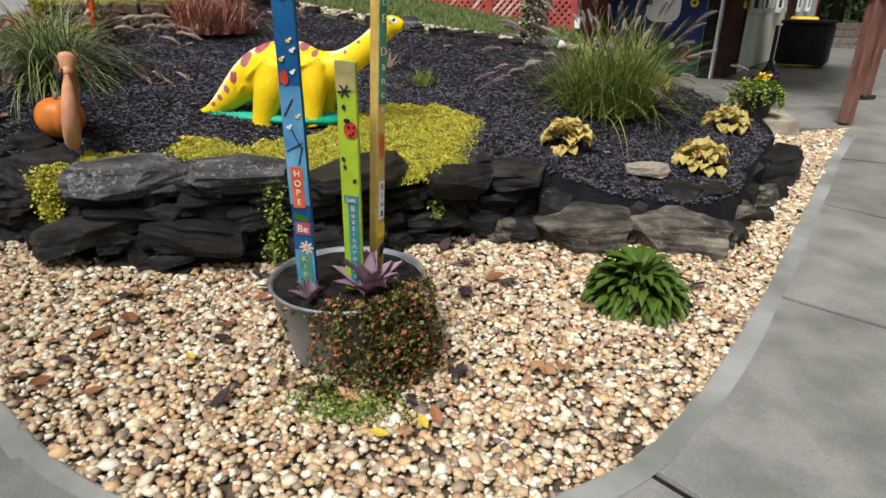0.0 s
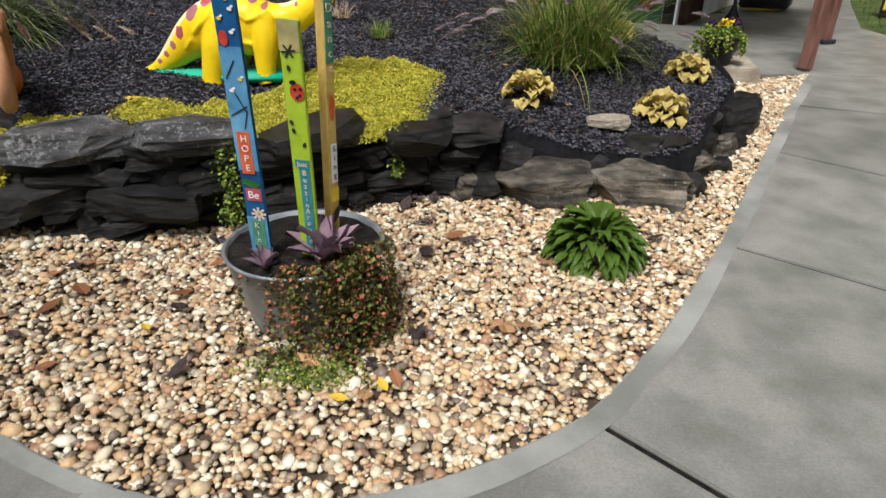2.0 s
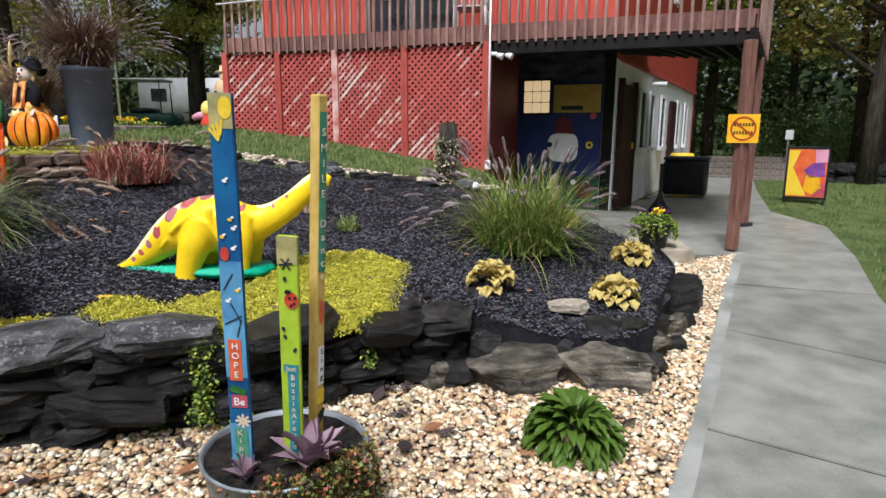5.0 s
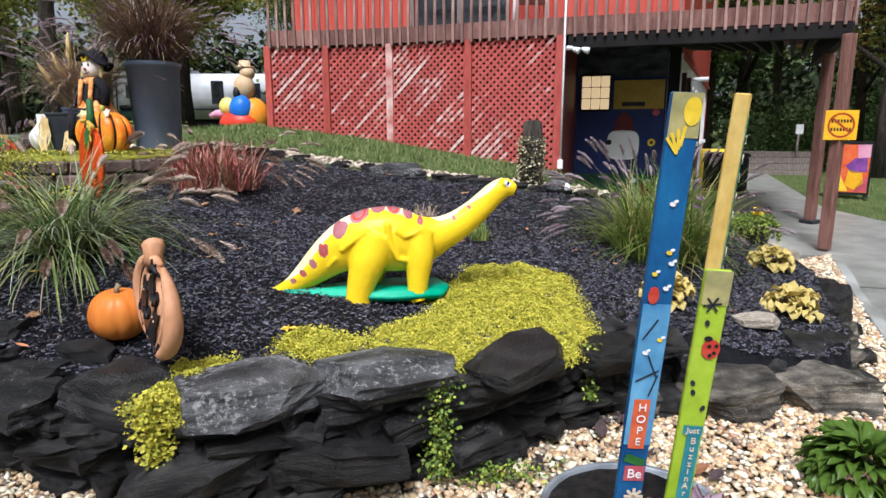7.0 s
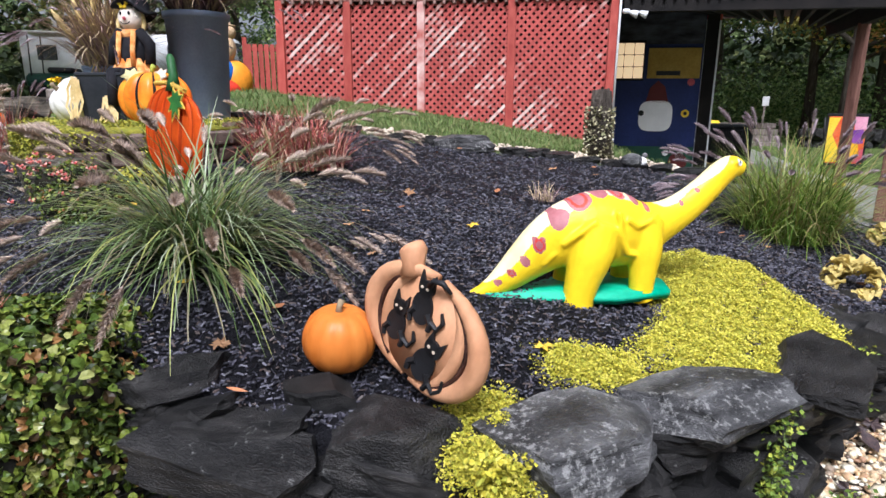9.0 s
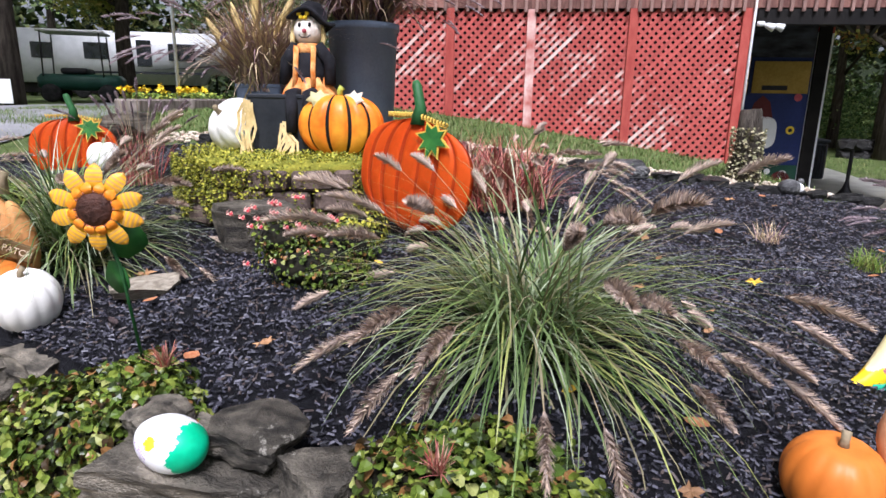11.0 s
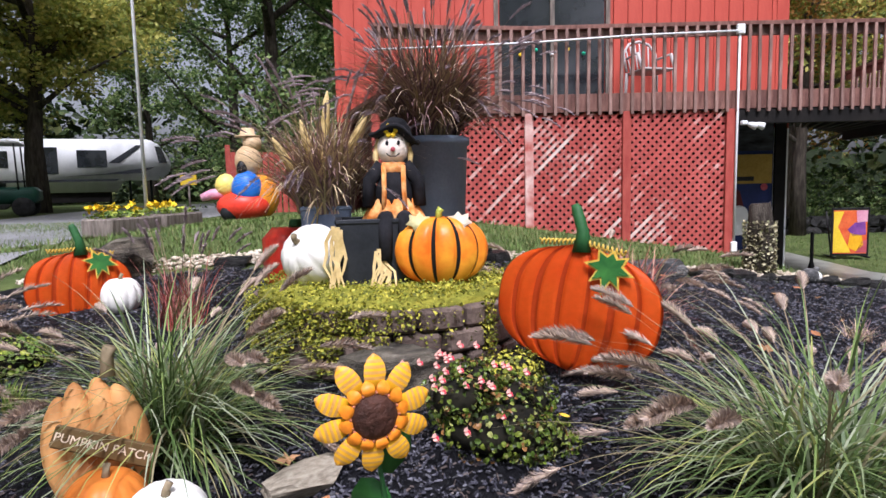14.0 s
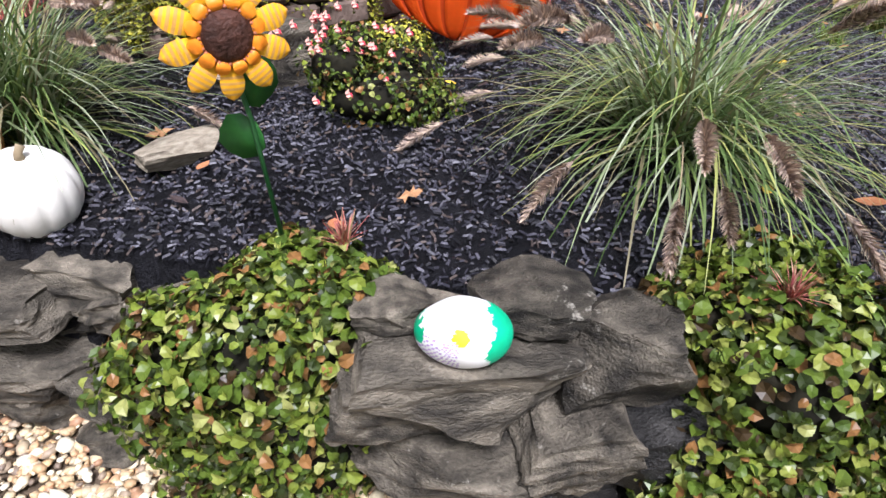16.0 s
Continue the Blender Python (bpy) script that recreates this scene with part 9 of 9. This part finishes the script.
part("post", tube([(0, 0, 0), (0, 0, 0.7)], 0.02, 6), M_GREYWOOD, sm_)
part("plate", box(0.3, 0.02, 0.2, (0, -0.02, 0.72), 0.004), M_YELLOW, sm_, soft=False)
sm2 = thing("small_sign", (-8.6, 14.6, 1.5), "small white sign at the drive edge", "sign")
part("post", tube([(0, 0, 0), (0, 0, 0.4)], 0.02, 6), M_GREYWOOD, sm2)
part("plate", box(0.36, 0.02, 0.42, (0, -0.02, 0.25), 0.004), M_WHITE, sm2, soft=False)
sm3 = thing("small_sign", (10.2, 16.4, 0.5), "small white sign on a post by the drive", "sign")
part("post", tube([(0, 0, 0), (0, 0, 1.1)], 0.03, 6), M_GREYWOOD, sm3)
part("plate", box(0.22, 0.02, 0.26, (0, -0.03, 1.1), 0.004), M_WHITE, sm3, soft=False)

# travel trailer
rv = thing("travel_trailer", (-8.75, 32.6, 1.5), "long white fifth-wheel travel trailer with dark graphics", "trailer", rz=4)
bm = slab_shape([(-7.0, 0.75), (1.6, 0.75), (1.9, 1.35), (3.6, 1.35), (4.1, 1.7), (4.2, 2.2), (3.7, 3.1), (3.2, 3.4), (-7.0, 3.3)], 2.4, None, 0.08)
part("body", bm, M_RVWHITE, rv)
for x, z, w_, h_ in ((-5.8, 2.3, 0.9, 0.75), (-3.4, 2.35, 1.1, 0.8), (-1.2, 2.3, 0.7, 1.3), (0.6, 2.4, 1.3, 0.85)):
    part("window", box(w_, 0.04, h_, (x, -0.02, z), 0.02), M_GLASS, rv, soft=False)
bm = slab_shape([(3.35, 2.2), (3.75, 2.2), (3.5, 3.0), (3.2, 3.05)], 0.03)
ob = part("window", bm, M_GLASS, rv, soft=False)
ob.matrix_basis = pose(0.25, -0.035, 0)
for pts in ([(-1.0, 1.5), (2.8, 1.7), (3.4, 2.0), (1.0, 1.65)], [(-4.5, 1.25), (1.6, 1.3), (1.8, 1.4), (-4.0, 1.36)], [(1.3, 2.2), (2.6, 3.1), (2.9, 3.1), (1.8, 2.2)]):
    ob = part("graphic_stripe", slab_shape(pts, 0.02), M_DARKGREY, rv, soft=False)
    ob.matrix_basis = pose(0, -0.025, 0)
part("skirt", box(8.2, 2.0, 0.5, (-2.8, 1.2, 0.5), 0.02), M_DARK, rv, soft=False)
for x in (-4.2, -3.2):
    w_ = part("wheel", lathe([(0.0, -0.12), (0.3, -0.12), (0.36, -0.08), (0.36, 0.08), (0.3, 0.12), (0.0, 0.12)], 20), M_TYRE, rv)
    w_.matrix_basis = pose(x, 0.1, 0.36, 90, 0, 0)
for x in (2.2, 3.2):
    part("landing_leg", tube([(x, 1.2, 0), (x, 1.2, 1.4)], 0.06, 8), M_DARKGREY, rv)
rv.scale = (0.86, 0.86, 0.86)
# golf cart
gc = thing("golf_cart", (-8.9, 20.4, 1.5), "dark green golf cart with a pale roof", "golf cart", rz=4)
part("body", box(1.9, 1.1, 0.4, (0, 0, 0.5), 0.1), M_CARTGREEN, gc)
part("seat", box(0.6, 1.0, 0.15, (-0.1, 0, 0.78), 0.04), M_BLACK, gc)
part("roof", box(1.5, 1.1, 0.06, (-0.1, 0, 1.75), 0.02), M_WHITE, gc)
for x in (-0.75, 0.55):
    for y in (-0.5, 0.5):
        part("roof_post", tube([(x * 1.05, y, 0.6), (x, y, 1.75)], 0.02, 6), M_BLACK, gc)
for x in (-0.65, 0.65):
    for y in (-0.52, 0.52):
        w_ = part("wheel", lathe([(0.0, -0.09), (0.18, -0.09), (0.23, -0.06), (0.23, 0.06), (0.18, 0.09), (0.0, 0.09)], 16), M_TYRE, gc)
        w_.matrix_basis = pose(x, y, 0.23, 90, 0, 0)

# ---- trees ----


def tree_make(seed, h, crown, leaf_mat, n, size, trunk_r=0.2, lo=0.32):
    """A tree: tapered trunk, forking limbs, and a crown of leaf clumps with gaps."""
    pg = np.random.default_rng(seed)
    t = thing("tree", (0, 0, -200), "", "tree")
    trunk = part("trunk", tube([(0, 0, -0.3), (0.05, 0.02, h * 0.2), (0.12 * pg.normal(), 0.1 * pg.normal(), h * 0.45), (0.2 * pg.normal(), 0.2 * pg.normal(), h * 0.75)], [trunk_r * 1.35, trunk_r, trunk_r * 0.7, trunk_r * 0.25], 10), M_BARK, t)
    ends = []
    for k in range(11):
        z0 = h * pg.uniform(lo * 0.8, 0.7)
        a = 2.4 * k + pg.uniform(-0.4, 0.4)
        L = crown * pg.uniform(0.6, 1.05)
        rise = pg.uniform(0.25, 0.8)
        p1 = (0.45 * L * math.cos(a), 0.45 * L * math.sin(a), z0 + 0.45 * L * rise)
        p2 = (L * math.cos(a + 0.2), L * math.sin(a + 0.2), z0 + L * rise)
        part("limb", tube([(0, 0, z0), p1, p2], [trunk_r * 0.42, trunk_r * 0.26, trunk_r * 0.08], 7), M_BARK, t)
        ends += [p1, p2, ((p1[0] + p2[0]) / 2 + pg.normal(0, 0.4), (p1[1] + p2[1]) / 2 + pg.normal(0, 0.4), (p1[2] + p2[2]) / 2 + 0.3)]
    for k in range(14):
        a, r_ = pg.uniform(0, 2 * math.pi), crown * math.sqrt(pg.random()) * 0.8
        ends.append((r_ * math.cos(a), r_ * math.sin(a), h * pg.uniform(0.6, 1.0)))
    cs = []
    for e in ends:
        m = n // len(ends)
        rr = crown * pg.uniform(0.16, 0.34)
        d = pg.normal(size=(m, 3))
        d /= np.linalg.norm(d, axis=1)[:, None]
        cs.append(np.array(e) + d * (rr * pg.random(m) ** 0.45)[:, None] * (1.15, 1.15, 0.75))
    v, f_ = leaves(np.concatenate(cs), size, seed, 1.5, 0.15, 0.4)
    raw("crown", v, f_, leaf_mat, t)
    return t


KINDS = [(tree_make(501, 9.0, 3.8, M_LEAFYELLOW, 26000, 0.15, 0.2), "tree with yellowing leaves and dark trunk"), (tree_make(502, 11.0, 4.2, M_LEAF, 15000, 0.17, 0.24, 0.18), "broad dense green tree"),
         (tree_make(503, 12.0, 3.6, M_LEAF, 11000, 0.18, 0.18), "tall green woodland tree"), (tree_make(504, 8.0, 3.0, M_LEAFORANGE, 7000, 0.13, 0.15), "slender tree turning orange"), (tree_make(505, 10.0, 3.4, M_LEAFYELLOW, 12000, 0.15, 0.16, 0.25), "slender yellow-green tree at the lawn edge")]
WOOD = [(0, -8.5, 23.5), (0, -11.6, 18.0), (4, -8.6, 15.0), (1, -1.9, 23.0), (1, 0.6, 21.5), (2, 2.6, 26.0), (1, -17.0, 28.0), (0, -9.0, 25.5), (1, -6.2, 38.0), (1, -2.6, 30.0), (2, 1.0, 35.0), (1, 5.0, 33.0), (2, -15.0, 38.0), (2, -22.0, 33.0), (0, -18.0, 19.0),
        (4, 11.2, 14.6), (4, 13.6, 18.5), (3, 14.6, 12.0), (2, 10.5, 22.0), (1, 13.5, 25.0), (2, 18.0, 20.0), (2, 8.6, 27.0), (4, 17.0, 9.5), (1, 19.5, 15.0), (2, 11.5, 31.0), (2, 17.5, 29.0), (4, 9.2, 20.5), (0, 7.4, 24.0), (3, 12.4, 15.8), (2, 23.0, 24.0), (1, 22.0, 10.0), (2, 15.0, 34.0),
        # Added trees that stay out of view, there to cut the ambient sky light.
        (1, -6.0, -9.0), (2, 4.0, -10.0), (1, 12.0, -6.0), (2, -14.0, -3.0), (1, -15.0, 8.0), (2, 16.0, 2.0)]
pg = np.random.default_rng(77)
for k, x, y in WOOD:
    proto, lb = KINDS[k]
    s_ = pg.uniform(0.88, 1.15)
    o = copy_thing(proto, pose(x, y, gz(x, y), 0, 0, pg.uniform(0, 360)))
    o.scale = (s_, s_, s_ * pg.uniform(0.95, 1.1))
    tagged(o, lb, "tree", "trees round the place")
for proto, _ in KINDS:
    for o in (*proto.children_recursive, proto):
        bpy.data.objects.remove(o)


def woods(name, n, sectors, size, seed, mat_, label):
    """Undergrowth and far woods as one mass of leaf clumps."""
    pg = np.random.default_rng(seed)
    cs = []
    for x0, x1, y0, y1, z0, z1, share in sectors:
        m = int(n * share)
        nc = max(8, m // 120)
        c = np.stack([pg.uniform(x0, x1, nc), pg.uniform(y0, y1, nc), pg.uniform(0, 1, nc) ** 1.4], -1)
        c[:, 2] = z0 + (z1 - z0) * c[:, 2]
        q = c[pg.integers(0, nc, m)] + pg.normal(0, 1, (m, 3)) * np.array([0.75, 0.75, 0.5]) * (1 + 0.5 * (z1 > 4))
        q[:, 2] = np.maximum(q[:, 2], z0)
        cs.append(q)
    v, f_ = leaves(np.concatenate(cs), size, seed, 1.4, 0.1, 0.3)
    return tagged(raw(name, v, f_, mat_), label, "woods", "", "stuff")


woods("undergrowth", 52000, [(11.5, 20, 19.0, 24, 0.3, 2.2, 0.3), (15, 21, 6, 16, 0.2, 2.0, 0.2), (4.5, 12, 27, 32, 0.5, 3.0, 0.2), (-3.5, 2.5, 18.5, 24, 1.4, 3.6, 0.2)], 0.13, 601, M_LEAF, "dark green woodland undergrowth")
woods("far_woods", 60000, [(-40, 40, 42, 54, 0.5, 8.5, 0.5), (22, 34, -5, 42, 0.2, 12, 0.22), (-42, -26, -5, 42, 0.5, 12, 0.22), (-25, 25, -26, -18, 0, 11, 0.06)], 0.6, 602, M_WOODS, "dense dark woods behind the place")
bank = thing("stone_bank", (0, 0, 0), "dark dry-stone bank beside the far steps", "stone wall", kind="structure")
pg = np.random.default_rng(88)
for k in range(26):
    stone(DARKS[int(pg.integers(12))], (10.6 + 0.28 * (k % 13) + pg.uniform(-0.1, 0.1), 15.2 - 0.1 * (k % 13), 0.45 + 0.3 * (k // 13)), (0.45, 0.4, 0.34), pg.uniform(0, 180), 0, 0, bank)
bd = bmesh.new()
ringp = [(62 * math.cos(2 * math.pi * k / 48), 62 * math.sin(2 * math.pi * k / 48) + 10) for k in range(48)]
lo_, hi_ = [bd.verts.new((x, y, -2)) for x, y in ringp], [bd.verts.new((x, y, 6 + 1.6 * math.sin(k * 1.3) + 1.0 * math.sin(k * 3.1))) for k, (x, y) in enumerate(ringp)]
for k in range(48):
    bd.faces.new((lo_[k], lo_[(k + 1) % 48], hi_[(k + 1) % 48], hi_[k]))
tagged(part("backdrop", bd, M_WOODS), "dark wooded ridge on the horizon", "backdrop", "", "structure")
